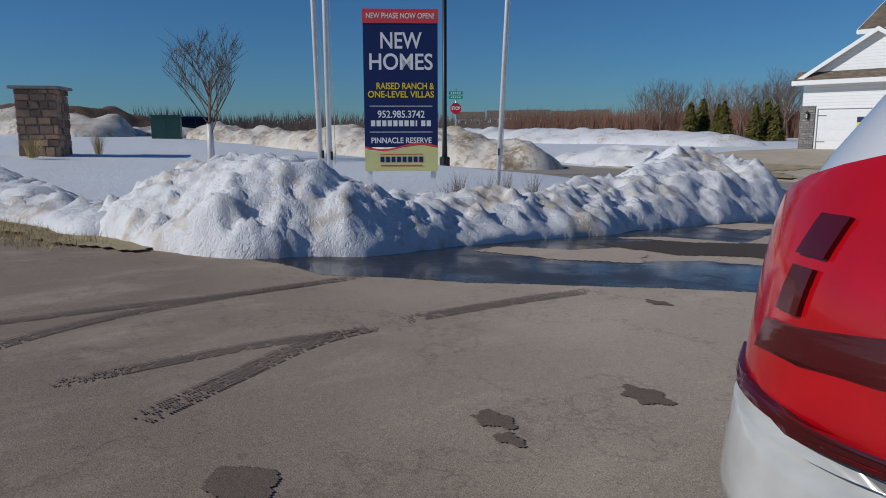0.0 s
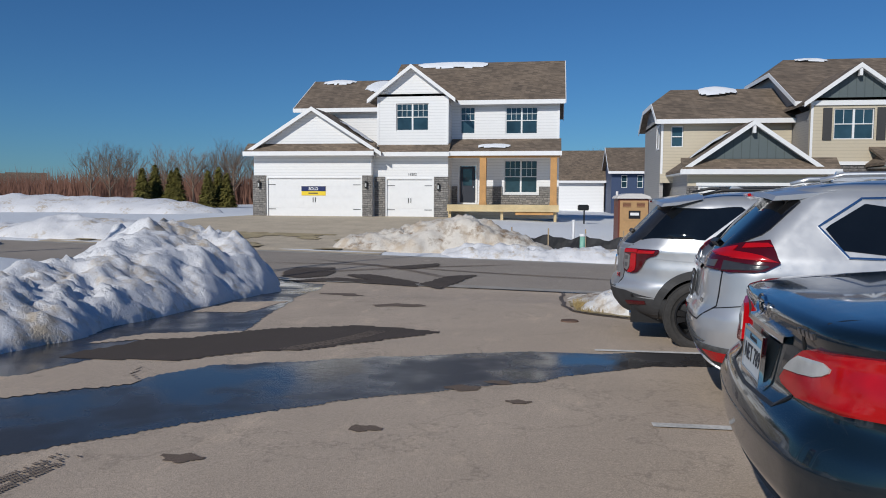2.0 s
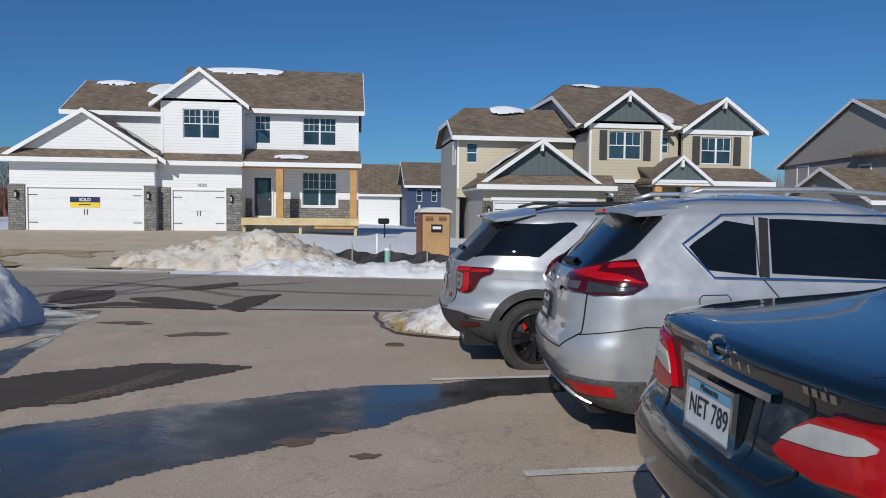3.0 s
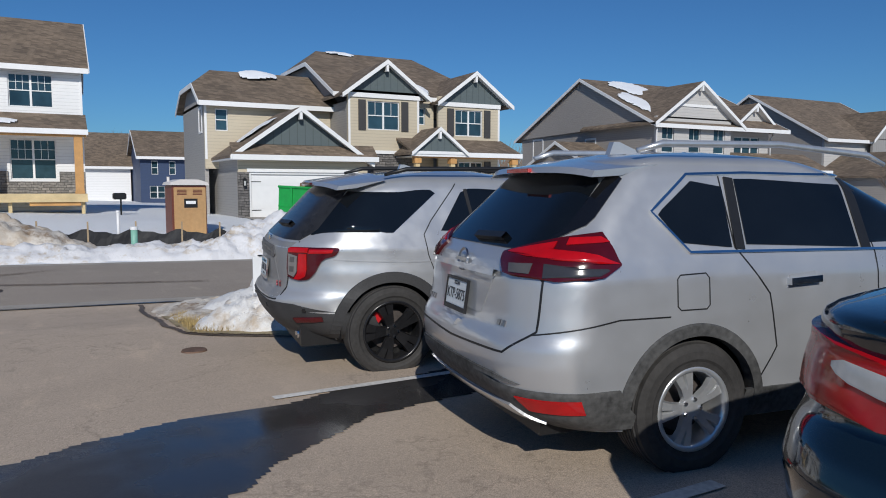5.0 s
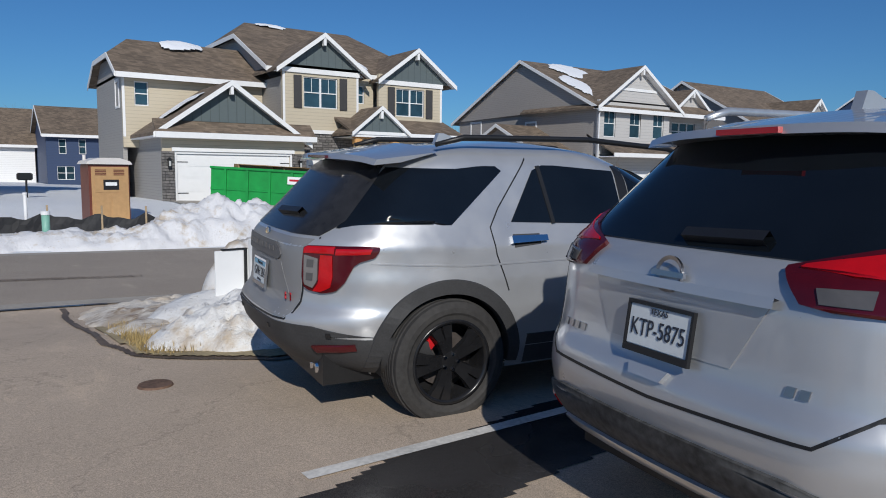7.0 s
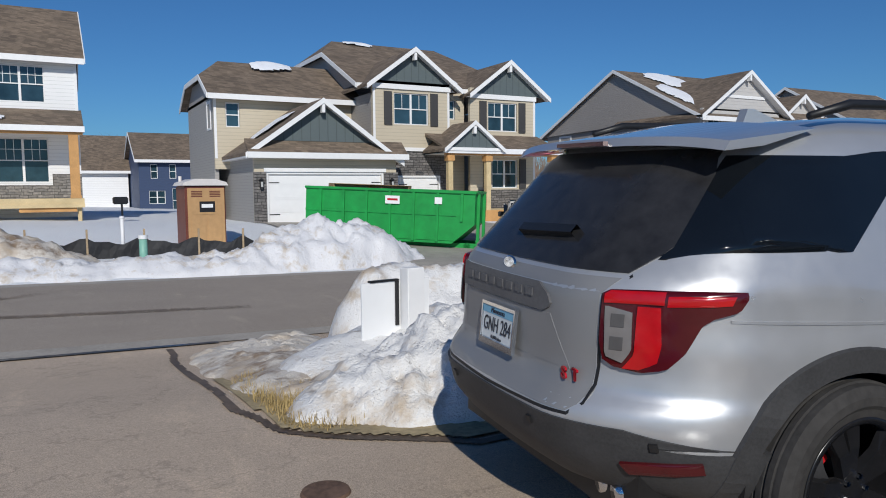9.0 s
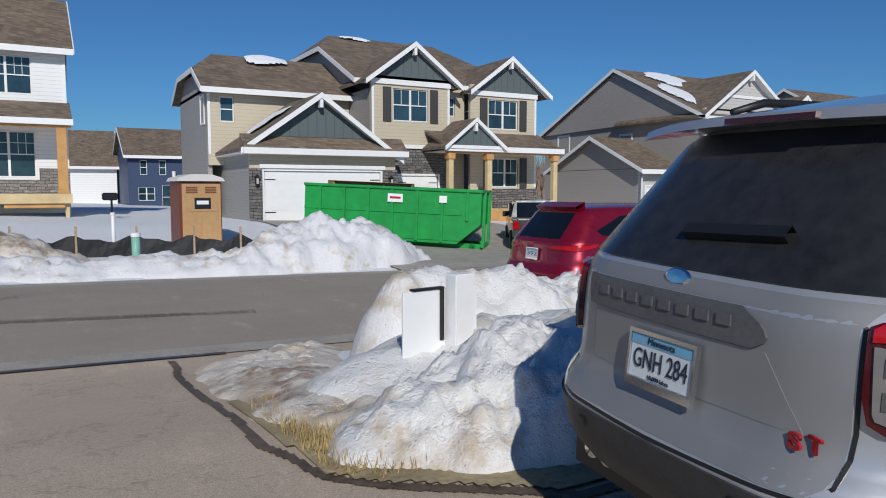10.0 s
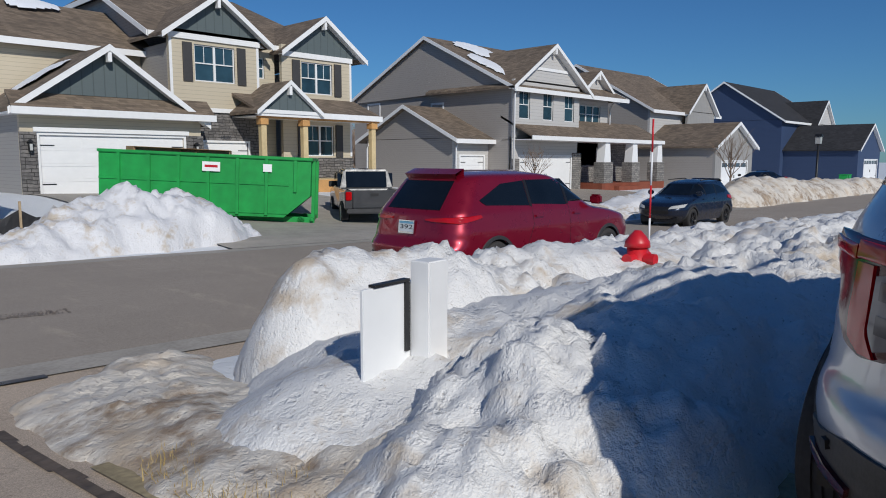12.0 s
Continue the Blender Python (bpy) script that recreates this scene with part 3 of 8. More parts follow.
def tyre_track(pts, width, material, label, lift=0.009):
    """Two-rib tread bands pressed on the ground along a short curve, with cross bars."""
    bm = bmesh.new()
    ctrl = np.array(pts, float)
    for _ in range(3):
        ctrl = np.concatenate([ctrl[:1], np.stack([0.75 * ctrl[:-1] + 0.25 * ctrl[1:], 0.25 * ctrl[:-1] + 0.75 * ctrl[1:]], 1).reshape(-1, 2), ctrl[-1:]])
    run = np.concatenate([[0], np.cumsum(np.hypot(*np.diff(ctrl, axis=0).T))])
    m = int(run[-1] / 0.02)
    tt = np.linspace(0, 1, m)
    x, y = np.interp(tt * run[-1], run, ctrl[:, 0]), np.interp(tt * run[-1], run, ctrl[:, 1])
    rng = np.random.RandomState(int(run[-1] * 1000))
    for i in range(m - 1):
        d = np.array([x[i + 1] - x[i], y[i + 1] - y[i]])
        d /= np.hypot(*d) + 1e-9
        nrm = np.array([-d[1], d[0]])
        fade = 0.02 + 0.6 * abs(2 * tt[i] - 1) ** 5 + 0.2 * float(rough_noise(x[i], y[i], 0.4, 8, 2))
        for lo, hi in ((-0.5, -0.32), (-0.28, -0.12), (-0.09, 0.09), (0.12, 0.28), (0.32, 0.5)):
            if rng.rand() < fade:
                continue
            e = 0.015
            c = [(x[i] + nrm[0] * width * s + d[0] * f, y[i] + nrm[1] * width * s + d[1] * f) for s, f in ((lo, 0), (hi, 0.01), (hi, e + 0.01), (lo, e))]
            bm.faces.new([bm.verts.new((cx, cy, float(ground_z(cx, cy)) + lift)) for cx, cy in c])
    ob = part("tyre_track", bm, material)
    return tagged(ob, label, "tyre track", "tyre tracks on the lot", "stuff")


TRACK = "dark tyre tread marks printed on asphalt"
tyre_track([(5.08, -11.38), (4.92, -11.08), (4.67, -10.63), (4.35, -10.05), (4.28, -9.5)], 0.17, M["rubber_mark"], TRACK)
tyre_track([(4.32, -11.6), (4.25, -10.94), (4.22, -10.19), (4.33, -9.55)], 0.14, M["rubber_mark"], TRACK)
tyre_track([(4.23, -9.22), (4.23, -8.08), (4.31, -7.1)], 0.18, M["rubber_mark"], TRACK)
tyre_track([(2.6, -12.3), (2.68, -11.58), (2.63, -10.82), (2.71, -9.94), (2.57, -8.48)], 0.15, M["rubber_mark"], TRACK)
tyre_track([(3.6, -12.2), (3.32, -11.68), (3.04, -11.23), (2.77, -10.43), (2.58, -8.75)], 0.15, M["rubber_mark"], TRACK)
tyre_track([(5.0, -2.1), (4.75, -2.9), (4.3, -3.6)], 0.22, M["rubber_mark"], TRACK)
tyre_track([(-1, 8.2), (2, 8.9), (5, 8.0), (9, 7.6)], 0.25, M["rubber_mark"], TRACK, 0.06)
tyre_track([(0, 9.8), (2.6, 8.6), (4.6, 6.6)], 0.25, M["rubber_mark"], TRACK, 0.06)
tyre_track([(1, 6.4), (3.4, 8.6), (6, 10.6)], 0.25, M["rubber_mark"], TRACK, 0.06)
for outline in ([(0.6, 5.7), (0.4, 7.3), (1.4, 7.6), (1.7, 6.1), (1.2, 5.4)],
                [(2.1, 6.3), (2.6, 6.6), (4.0, 5.5), (3.9, 5.1), (2.8, 5.6)],
                [(4.1, 5.3), (4.6, 6.8), (5.2, 7.4), (4.7, 4.7)],
                [(2.7, 8.3), (3.8, 10.0), (3.9, 9.2), (3.2, 8.0)],
                [(0.9, 4.6), (2.1, 5.7), (4.0, 5.2), (4.1, 4.9), (2.3, 5.2)]):
    patch_on_ground("wet_patch", outline, M["damp"], 0.018, "dark wet patch on the street", "stain", cell=0.07, ragged=0.15, seed=31)
for y0, x0, count in ((-2.93, 7.62, 40), (-5.8, 7.85, 12)):
    b = bmesh.new()
    for i in range(count):
        xa, xb = x0 + i * 0.11, x0 + i * 0.11 + 0.112
        v = [b.verts.new((x, y + 0.1 * (x - x0) / 5, float(ground_z(x, y)) + 0.0095)) for x, y in ((xa, y0 - 0.05), (xb, y0 - 0.05), (xb, y0 + 0.05), (xa, y0 + 0.05))]
        b.faces.new(v)
    tagged(part("parking_line", b, M["line_paint"]), "worn white painted parking line", "road marking", "parking lines", "structure")
# iron cover in the lot
cov = bmesh.new()
bmesh.ops.create_cone(cov, cap_ends=True, segments=24, radius1=0.13, radius2=0.12, depth=0.02)
tagged(part("valve_cover", cov, M["iron"]), "round rusted iron valve cover set in asphalt", "cover").location = (7.4, -0.68, float(ground_z(7.4, -0.68)) + 0.008)


# ---- snow banks ----
def clods(x, y, scale, seed):
    """Broken lumps: tops of uneven height, with clefts between them (about -0.5 to 0.5)."""
    jx, jy, jz = (np.random.RandomState(seed + k).rand(64, 64) for k in range(3))
    u, v = np.asarray(x) / scale, np.asarray(y) / scale
    i, j = np.floor(u).astype(int), np.floor(v).astype(int)
    best, second, top = np.full(u.shape, 9.0), np.full(u.shape, 9.0), np.zeros(u.shape)
    for a in (-1, 0, 1):
        for b in (-1, 0, 1):
            p, q = (i + a) % 64, (j + b) % 64
            d = np.hypot(i + a + jx[p, q] - u, j + b + jy[p, q] - v)
            near = d < best
            second = np.where(near, best, np.minimum(second, d))
            top = np.where(near, jz[p, q], top)
            best = np.where(near, d, best)
    return (0.35 + 0.65 * top) * np.clip((second - best) * 2.2, 0, 1) ** 0.6 - 0.5


def bank(name, spine, material, label, cell=0.1, lumps=0.35, seed=1, size=0.55, sharp=0.75, extra=1.0, category="snow bank"):
    """Ploughed snow along a line of (x, y, height, half width), with lumps and hollows."""
    sp = np.array(spine, float)
    w = sp[:, 3].max() + 0.3
    xs, ys = np.arange(sp[:, 0].min() - w, sp[:, 0].max() + w, cell), np.arange(sp[:, 1].min() - w, sp[:, 1].max() + w, cell)

    def height(x, y):
        wx = x + 0.35 * size * (rough_noise(x, y, size * 1.6, seed + 40, 2) - 0.5) * 2
        wy = y + 0.35 * size * (rough_noise(x, y, size * 1.6, seed + 50, 2) - 0.5) * 2
        h = np.zeros(x.shape)
        for a, b in zip(sp[:-1], sp[1:]) if len(sp) > 1 else [(sp[0], sp[0] + [0.01, 0, 0, 0])]:
            d = b[:2] - a[:2]
            t = np.clip(((wx - a[0]) * d[0] + (wy - a[1]) * d[1]) / (d @ d + 1e-9), 0, 1)
            hh, ww = a[2] + (b[2] - a[2]) * t, a[3] + (b[3] - a[3]) * t
            dist = np.hypot(wx - a[0] - t * d[0], wy - a[1] - t * d[1]) / ww
            h = np.maximum(h, hh * np.clip(1 - dist**2, 0, 1) ** sharp)
        n1, n2 = rough_noise(x, y, size * 1.6, seed, 3, 0.45), rough_noise(x, y, size * 0.6, seed + 11, 4, 0.6)
        h2 = h * (1 + lumps * 1.2 * (n1 - 0.5)) + np.minimum(h, 0.4) * lumps * 1.6 * (n2 - 0.5) * extra
        if cell < 0.12:
            rough = smooth(0.35, 0.65, rough_noise(x, y, 1.1, seed + 81, 3)) * 0.75 + 0.25
            h2 = h2 + np.minimum(h, 0.32) * rough * (0.34 * clods(wx, wy, 0.40, seed + 61) + 0.26 * clods(x + 0.1 * n2, y, 0.19, seed + 71) + 0.55 * (rough_noise(x, y, 0.16, seed + 5, 3, 0.65) - 0.5))
        return np.where(h > 0, h2, -0.2)

    ob = sheet(name, xs, ys, lambda x, y: ground_z(x, y) + height(x, y) - 0.02, material, keep=lambda x, y: height(x, y) > -0.05, kind="stuff", label=label, category=category)
    return ob


def bank_set():
    ridge = [(-1.6, -8.2, 1.05, 1.6), (-0.5, -7.9, 1.2, 1.75), (0.25, -7.3, 0.85, 1.35), (0.35, -5.8, 0.62, 1.15), (0.45, -4.0, 0.6, 1.15), (0.45, -2.0, 0.68, 1.25), (0.1, 0.2, 0.95, 1.6), (-0.2, 2.2, 1.3, 2.0), (-0.25, 3.6, 0.9, 1.5), (0.0, 4.7, 0.35, 0.9)]
    bank("snow_bank", ridge, M["snow"], "tall ploughed snow bank with lumpy crusted sides along the lot", 0.06, 0.55, 3, 0.6)
    bank("snow_bank", [(-2.2, -9.3, 0.4, 0.9), (-5, -9.9, 0.35, 1.0), (-12, -10.3, 0.35, 1.1), (-22, -10.8, 0.35, 1.1)], M["snow"], "low ploughed snow ridge along the drive", 0.11, 0.6, 5, 0.5)
    bank("snow_bank", [(8.35, 0.7, 0.36, 0.75), (9.2, 0.75, 0.66, 1.0), (10.5, 0.9, 0.76, 1.2), (13, 1.0, 0.8, 1.35), (20, 1.0, 0.8, 1.4), (30, 1.0, 0.8, 1.4)], M["grey_snow"], "heaped snow bank with packed lumps at the lot's end", 0.04, 0.3, 8, 0.5)
    bank("snow_bank", [(9.75, 3.55, 1.05, 0.8), (10.2, 3.5, 1.0, 1.0), (11.2, 3.4, 0.8, 1.2), (13, 3.5, 0.75, 1.3), (18, 3.7, 0.85, 1.35), (26, 3.9, 0.8, 1.3), (42, 4.0, 0.85, 1.3), (90, 4.0, 0.85, 1.3)], M["grey_snow"], "weathered snow bank with yellowed crust along the street", 0.06, 0.3, 13, 0.6)
    bank("snow_bank", [(8.75, 1.95, 0.4, 1.0), (9.6, 2.1, 0.52, 1.5), (14, 2.3, 0.5, 1.7), (30, 2.4, 0.5, 1.8), (60, 2.4, 0.5, 1.8)], M["grey_snow"], "flat crusted snow between two snow banks", 0.1, 0.25, 17, 0.7)
    bank("ice_apron", [(8.3, 1.3, 0.16, 0.75), (8.2, 2.6, 0.17, 0.75), (8.2, 4.0, 0.15, 0.75), (8.8, 4.7, 0.14, 0.5)], M["dirty_snow"], "thin grey refrozen snow beside the lot", 0.05, 0.3, 19, 0.3, category="ice")
    bank("snow_bank", [(0.4, 14.7, 0.6, 1.3), (2.0, 15.0, 0.95, 1.5), (3.9, 15.6, 1.4, 1.7), (5.6, 15.3, 0.9, 1.3), (6.6, 15.0, 0.45, 0.9)], M["dirty_snow"], "dirty snow heap at the end of a driveway", 0.1, 0.5, 23, 0.6)
    bank("snow_bank", [(4.2, 13.8, 0.42, 1.0), (7, 13.7, 0.38, 0.95), (10, 13.8, 0.45, 1.05), (12.6, 14.4, 1.35, 1.5), (14.0, 14.6, 1.1, 1.3), (15.0, 14.7, 0.5, 0.8)], M["snow"], "snow bank along the far side of the street", 0.09, 0.5, 27, 0.6)
    bank("snow_bank", [(24, 13.6, 0.5, 1.1), (26, 13.8, 0.9, 1.3), (31, 14.0, 0.55, 1.2), (35, 14.2, 0.95, 1.4)], M["snow"], "snow bank along the far side of the street", 0.14, 0.5, 29, 0.7)
    bank("soil_heap", [(-47, -6, 1.2, 2.5), (-46, -1, 1.7, 3.0), (-45, 3, 1.4, 2.6), (-43, 9, 1.5, 2.6)], M["soil"], "dug brown soil heaps in a snowy field", 0.3, 0.6, 44, 1.2, category="soil heap")
    bank("snow_bank", [(-34.5, 0.5, 0.5, 1.6), (-34.2, 4.0, 0.75, 1.8), (-33, 8, 0.8, 1.8)], M["dirty_snow"], "dirty snow heap beside a parked car", 0.15, 0.5, 47, 0.8)
    bank("snow_bank", [(42, 13.8, 1.0, 1.5), (46, 14.0, 1.35, 1.7), (54, 14.0, 1.0, 1.6), (70, 14.0, 0.9, 1.5)], M["dirty_snow"], "tall dirty snow heap beyond parked cars", 0.16, 0.5, 31, 0.8)
    bank("snow_bank", [(-9.5, 15.2, 0.75, 1.6), (-12.5, 14.8, 0.8, 1.8), (-14.5, 15.2, 0.5, 1.4)], M["snow"], "snow bank beside a new driveway", 0.14, 0.5, 35, 0.7)
    bank("snow_bank", [(-13, 9.5, 1.1, 2.0), (-17, 8.5, 1.5, 2.6), (-22, 8.0, 1.5, 2.8), (-27, 7.0, 1.3, 2.6), (-33, 5, 1.2, 2.4)], M["dirty_snow"], "long heap of dirty ploughed snow and soil", 0.16, 0.6, 37, 0.9)
    bank("snow_bank", [(-34, -2, 1.2, 2.4), (-40, -6, 1.3, 2.6), (-44, -12, 0.9, 2.2)], M["dirty_snow"], "heap of dirty ploughed snow and soil", 0.25, 0.6, 41, 1.0)
    bank("snow_bank", [(-52, 42, 1.3, 4), (-40, 40, 1.2, 4), (-28, 41, 1.1, 4), (-20, 38, 0.9, 3)], M["snow"], "distant snow ridge across an open field", 0.4, 0.5, 43, 1.4)
    bank("soil_heap", [(-50, 5, 1.1, 2.2), (-57, 0, 1.4, 2.6), (-62, -8, 1.2, 2.4), (-70, -14, 1.2, 2.6)], M["soil"], "heap of dark bare soil in a snowy field", 0.3, 0.6, 47, 1.2, category="soil heap")


bank_set()


def grass_strip(name, area, n, label, seed):
    """Short dry blades lying over one another, in one mesh."""
    rng = np.random.RandomState(seed)
    bm = bmesh.new()
    x0, x1, y0, y1 = area
    for _ in range(n):
        x, y = rng.uniform(x0, x1), rng.uniform(y0, y1)
        if rng.rand() < ((x - (x0 + x1) / 2) / (x1 - x0) * 2) ** 4 + ((y - (y0 + y1) / 2) / (y1 - y0) * 2) ** 4:
            continue
        a, ln, lean = rng.uniform(0, 6.28), rng.uniform(0.05, 0.12), rng.uniform(0.2, 0.9)
        z = float(ground_z(x, y)) + 0.02
        d = np.array([math.cos(a), math.sin(a)])
        s = np.array([-d[1], d[0]]) * 0.004
        tip = (x + d[0] * ln * lean, y + d[1] * ln * lean, z + ln * (1.1 - lean) + 0.01)
        bm.faces.new([bm.verts.new((x - s[0], y - s[1], z)), bm.verts.new((x + s[0], y + s[1], z)), bm.verts.new(tip)])
    return tagged(part(name, bm, M["straw"]), label, "grass", "", "stuff")


patch_on_ground("sod", [(7.55, 0.55), (8.4, -0.3), (9.5, -0.4), (9.4, 0.6), (8.3, 1.2), (7.75, 2.6), (7.45, 2.5), (7.45, 1.2)], M["sod"], 0.02, "strip of dormant lawn at the pavement edge", "grass", cell=0.05, ragged=0.1)
patch_on_ground("wet_edge", [(7.35, 4.9), (7.3, 1.1), (7.5, 0.45), (8.4, -0.45), (9.6, -0.5), (9.6, -0.43), (8.43, -0.39), (7.53, 0.49), (7.355, 1.1), (7.40, 4.9)], M["wet_soil"], 0.012, "wet dark soil along the pavement edge", "edge", cell=0.02, ragged=0.09)
grass_strip("dry_grass", (7.5, 8.3, 0.2, 2.5), 9000, "matted straw-coloured dormant grass at the pavement edge", 5)
patch_on_ground("sod", [(-2.4, -9.55), (-0.6, -9.65), (-0.2, -9.9), (-1.2, -10.5), (-6, -11.2), (-16, -11.5), (-16, -10.8), (-6, -10.3)], M["sod"], 0.03, "strip of dormant lawn at the pavement edge", "grass", cell=0.1)
grass_strip("dry_grass", (-8, -0.4, -11.1, -9.7), 9000, "matted straw-coloured dormant grass at the pavement edge", 6)


# ---- houses ----
def wall_front(parent, x0, x1, z0, z1, y, material, holes=(), depth=0.2, name="wall", label=""):
    """A wall that faces -y, with openings through it (x0, x1, z0, z1)."""
    xs = sorted({x0, x1, *[v for h in holes for v in h[:2]]})
    zs = sorted({z0, z1, *[v for h in holes for v in h[2:4]]})
    solid = [[not any(h[0] <= (a + b) / 2 <= h[1] and h[2] <= (c + d) / 2 <= h[3] for h in holes) for c, d in zip(zs, zs[1:])] for a, b in zip(xs, xs[1:])]
    bm = bmesh.new()
    vert = {}

    def v(i, j, k):
        if (i, j, k) not in vert:
            vert[i, j, k] = bm.verts.new((xs[i], y + (depth if k else 0), zs[j]))
        return vert[i, j, k]

    at = lambda i, j: 0 <= i < len(xs) - 1 and 0 <= j < len(zs) - 1 and solid[i][j]
    for i in range(len(xs) - 1):
        for j in range(len(zs) - 1):
            if not solid[i][j]:
                continue
            bm.faces.new((v(i, j, 0), v(i + 1, j, 0), v(i + 1, j + 1, 0), v(i, j + 1, 0)))
            bm.faces.new((v(i, j, 1), v(i, j + 1, 1), v(i + 1, j + 1, 1), v(i + 1, j, 1)))
            for di, dj, a, b in ((-1, 0, (i, j), (i, j + 1)), (1, 0, (i + 1, j), (i + 1, j + 1)), (0, -1, (i, j), (i + 1, j)), (0, 1, (i, j + 1), (i + 1, j + 1))):
                if not at(i + di, j + dj):
                    bm.faces.new((v(*a, 0), v(*b, 0), v(*b, 1), v(*a, 1)))
    bmesh.ops.recalc_face_normals(bm, faces=bm.faces)
    return part(name, bm, material, parent, label)


def window(parent, x0, x1, z0, z1, y, sashes=2, grid=(3, 2), frame=None, casing=0.1, upper_grid=True, axis="y"):
    """A double-hung window facing -y (or, with axis x, facing -x): casing, frame, panes, bars."""
    frame = frame or M["white"]
    w = new("window")
    w.parent = parent
    turn = (lambda a0, a1, d0, d1: (a0, a1, y + d0, y + d1)) if axis == "y" else (lambda a0, a1, d0, d1: (y + d0, y + d1, a0, a1))
    if casing:
        for a0, a1, c0, c1 in ((x0 - casing, x1 + casing, z1, z1 + casing * 1.3), (x0 - casing, x1 + casing, z0 - casing, z0), (x0 - casing, x0, z0, z1), (x1, x1 + casing, z0, z1)):
            box("casing", *turn(a0, a1, -0.035, 0.02), c0, c1, frame, w)
    wide = (x1 - x0) / sashes
    for k in range(sashes):
        a, b = x0 + k * wide, x0 + (k + 1) * wide
        box("pane", *turn(a, b, 0.06, 0.075), z0, z1, M["house_glass"], w)
        f = 0.05
        mid = (z0 + z1) / 2
        for a0, a1, c0, c1 in ((a, a + f, z0, z1), (b - f, b, z0, z1), (a + f, b - f, z0, z0 + f), (a + f, b - f, z1 - f, z1), (a + f, b - f, mid - 0.025, mid + 0.025)):
            box("sash", *turn(a0, a1, 0.01, 0.058), c0, c1, frame, w)
        if upper_grid:
            for i in range(1, grid[0]):
                xx = a + f + (b - a - 2 * f) * i / grid[0]
                box("muntin", *turn(xx - 0.011, xx + 0.011, 0.03, 0.056), mid + 0.025, z1 - f, frame, w)
            for j in range(1, grid[1]):
                zz = mid + (z1 - mid) * j / grid[1]
                box("muntin", *turn(a + f, b - f, 0.03, 0.055), zz - 0.011, zz + 0.011, frame, w)
    return w


def garage_door(parent, x0, x1, z0, z1, y, hinges=True, top_windows=False):
    d = box("garage_door", x0, x1, y, y + 0.05, z0, z1, M["door_white"], parent, "white panelled garage door")
    rows, cols = 4, max(2, round((x1 - x0) / 1.2))
    for r in range(rows):
        za, zb = z0 + (z1 - z0) * r / rows + 0.012, z0 + (z1 - z0) * (r + 1) / rows - 0.012
        box("panel", x0 + 0.01, x1 - 0.01, y - 0.014, y + 0.002, za, zb, M["door_white"], d)
        for c in range(cols):
            xa, xb = x0 + (x1 - x0) * c / cols + 0.09, x0 + (x1 - x0) * (c + 1) / cols - 0.09
            if top_windows and r == 3:
                box("pane", xa, xb, y - 0.022, y - 0.012, za + 0.1, zb - 0.1, M["house_glass"], d)
            else:
                box("panel", xa, xb, y - 0.02, y - 0.013, za + 0.1, zb - 0.1, M["door_white"], d)
    if hinges:
        h = z1 - z0
        for zz in (z0 + 0.22 * h, z0 + 0.84 * h):
            for xa, xb in ((x0 + 0.02, x0 + 0.48), (x1 - 0.48, x1 - 0.02)):
                box("strap_hinge", xa, xb, y - 0.036, y - 0.02, zz - 0.018, zz + 0.018, M["black"], d)
        for dx in (-0.09, 0.06):
            xm = (x0 + x1) / 2 + dx
            box("handle", xm, xm + 0.03, y - 0.05, y - 0.02, z0 + 0.4 * h, z0 + 0.52 * h, M["black"], d)
    for a0, a1, c0, c1 in ((x0 - 0.1, x0 - 0.003, z0, z1 + 0.1), (x1 + 0.003, x1 + 0.1, z0, z1 + 0.1), (x0 - 0.003, x1 + 0.003, z1 + 0.003, z1 + 0.1)):
        box("trim", a0, a1, y - 0.1, y + 0.03, c0, c1, M["white"], parent)
    return d


def slab_chevron(a, apex, b, t):
    return [a, apex, b, (b[0], b[1] - t), (apex[0], apex[1] - t), (a[0], a[1] - t)]


def gable_y(parent, a, apex, b, y0, y1, roof, fill=None, fill_y=None, fill_z=None, rake=0.24, bracket=False):
    """A roof with its ridge along y, whose gable faces -y: slab, white rake boards and the gable's infill."""
    prism("roof", slab_chevron(a, apex, b, 0.14), "y", y0 + 0.045, y1, roof, parent)
    up = 0.012
    ra = [(a[0] - 0.03, a[1] - 0.02 + up), (apex[0], apex[1] + up), (b[0] + 0.03, b[1] - 0.02 + up)]
    prism("rake_board", slab_chevron(*ra, rake), "y", y0, y0 + 0.043, M["white"], parent)
    if fill_y and fill_y - y0 > 0.2:
        sa = [(p[0], p[1] - 0.145) for p in (a, apex, b)]
        prism("soffit", slab_chevron(*sa, 0.02), "y", y0 + 0.046, fill_y - 0.003, M["white"], parent)
    if fill:
        z = fill_z if fill_z is not None else max(a[1], b[1])
        ka, kb = (apex[1] - 0.17 - z) / (apex[1] - a[1]), (apex[1] - 0.17 - z) / (apex[1] - b[1])
        prism("gable_wall", [(apex[0] - (apex[0] - a[0]) * ka, z), (apex[0] + (b[0] - apex[0]) * kb, z), (apex[0], apex[1] - 0.16)], "y", fill_y, fill_y + 0.12, fill, parent)
    if bracket:
        box("bracket", apex[0] - 0.07, apex[0] + 0.07, y0 + 0.045, y0 + 0.3, apex[1] - 0.62, apex[1] - 0.24, M["white"], parent)


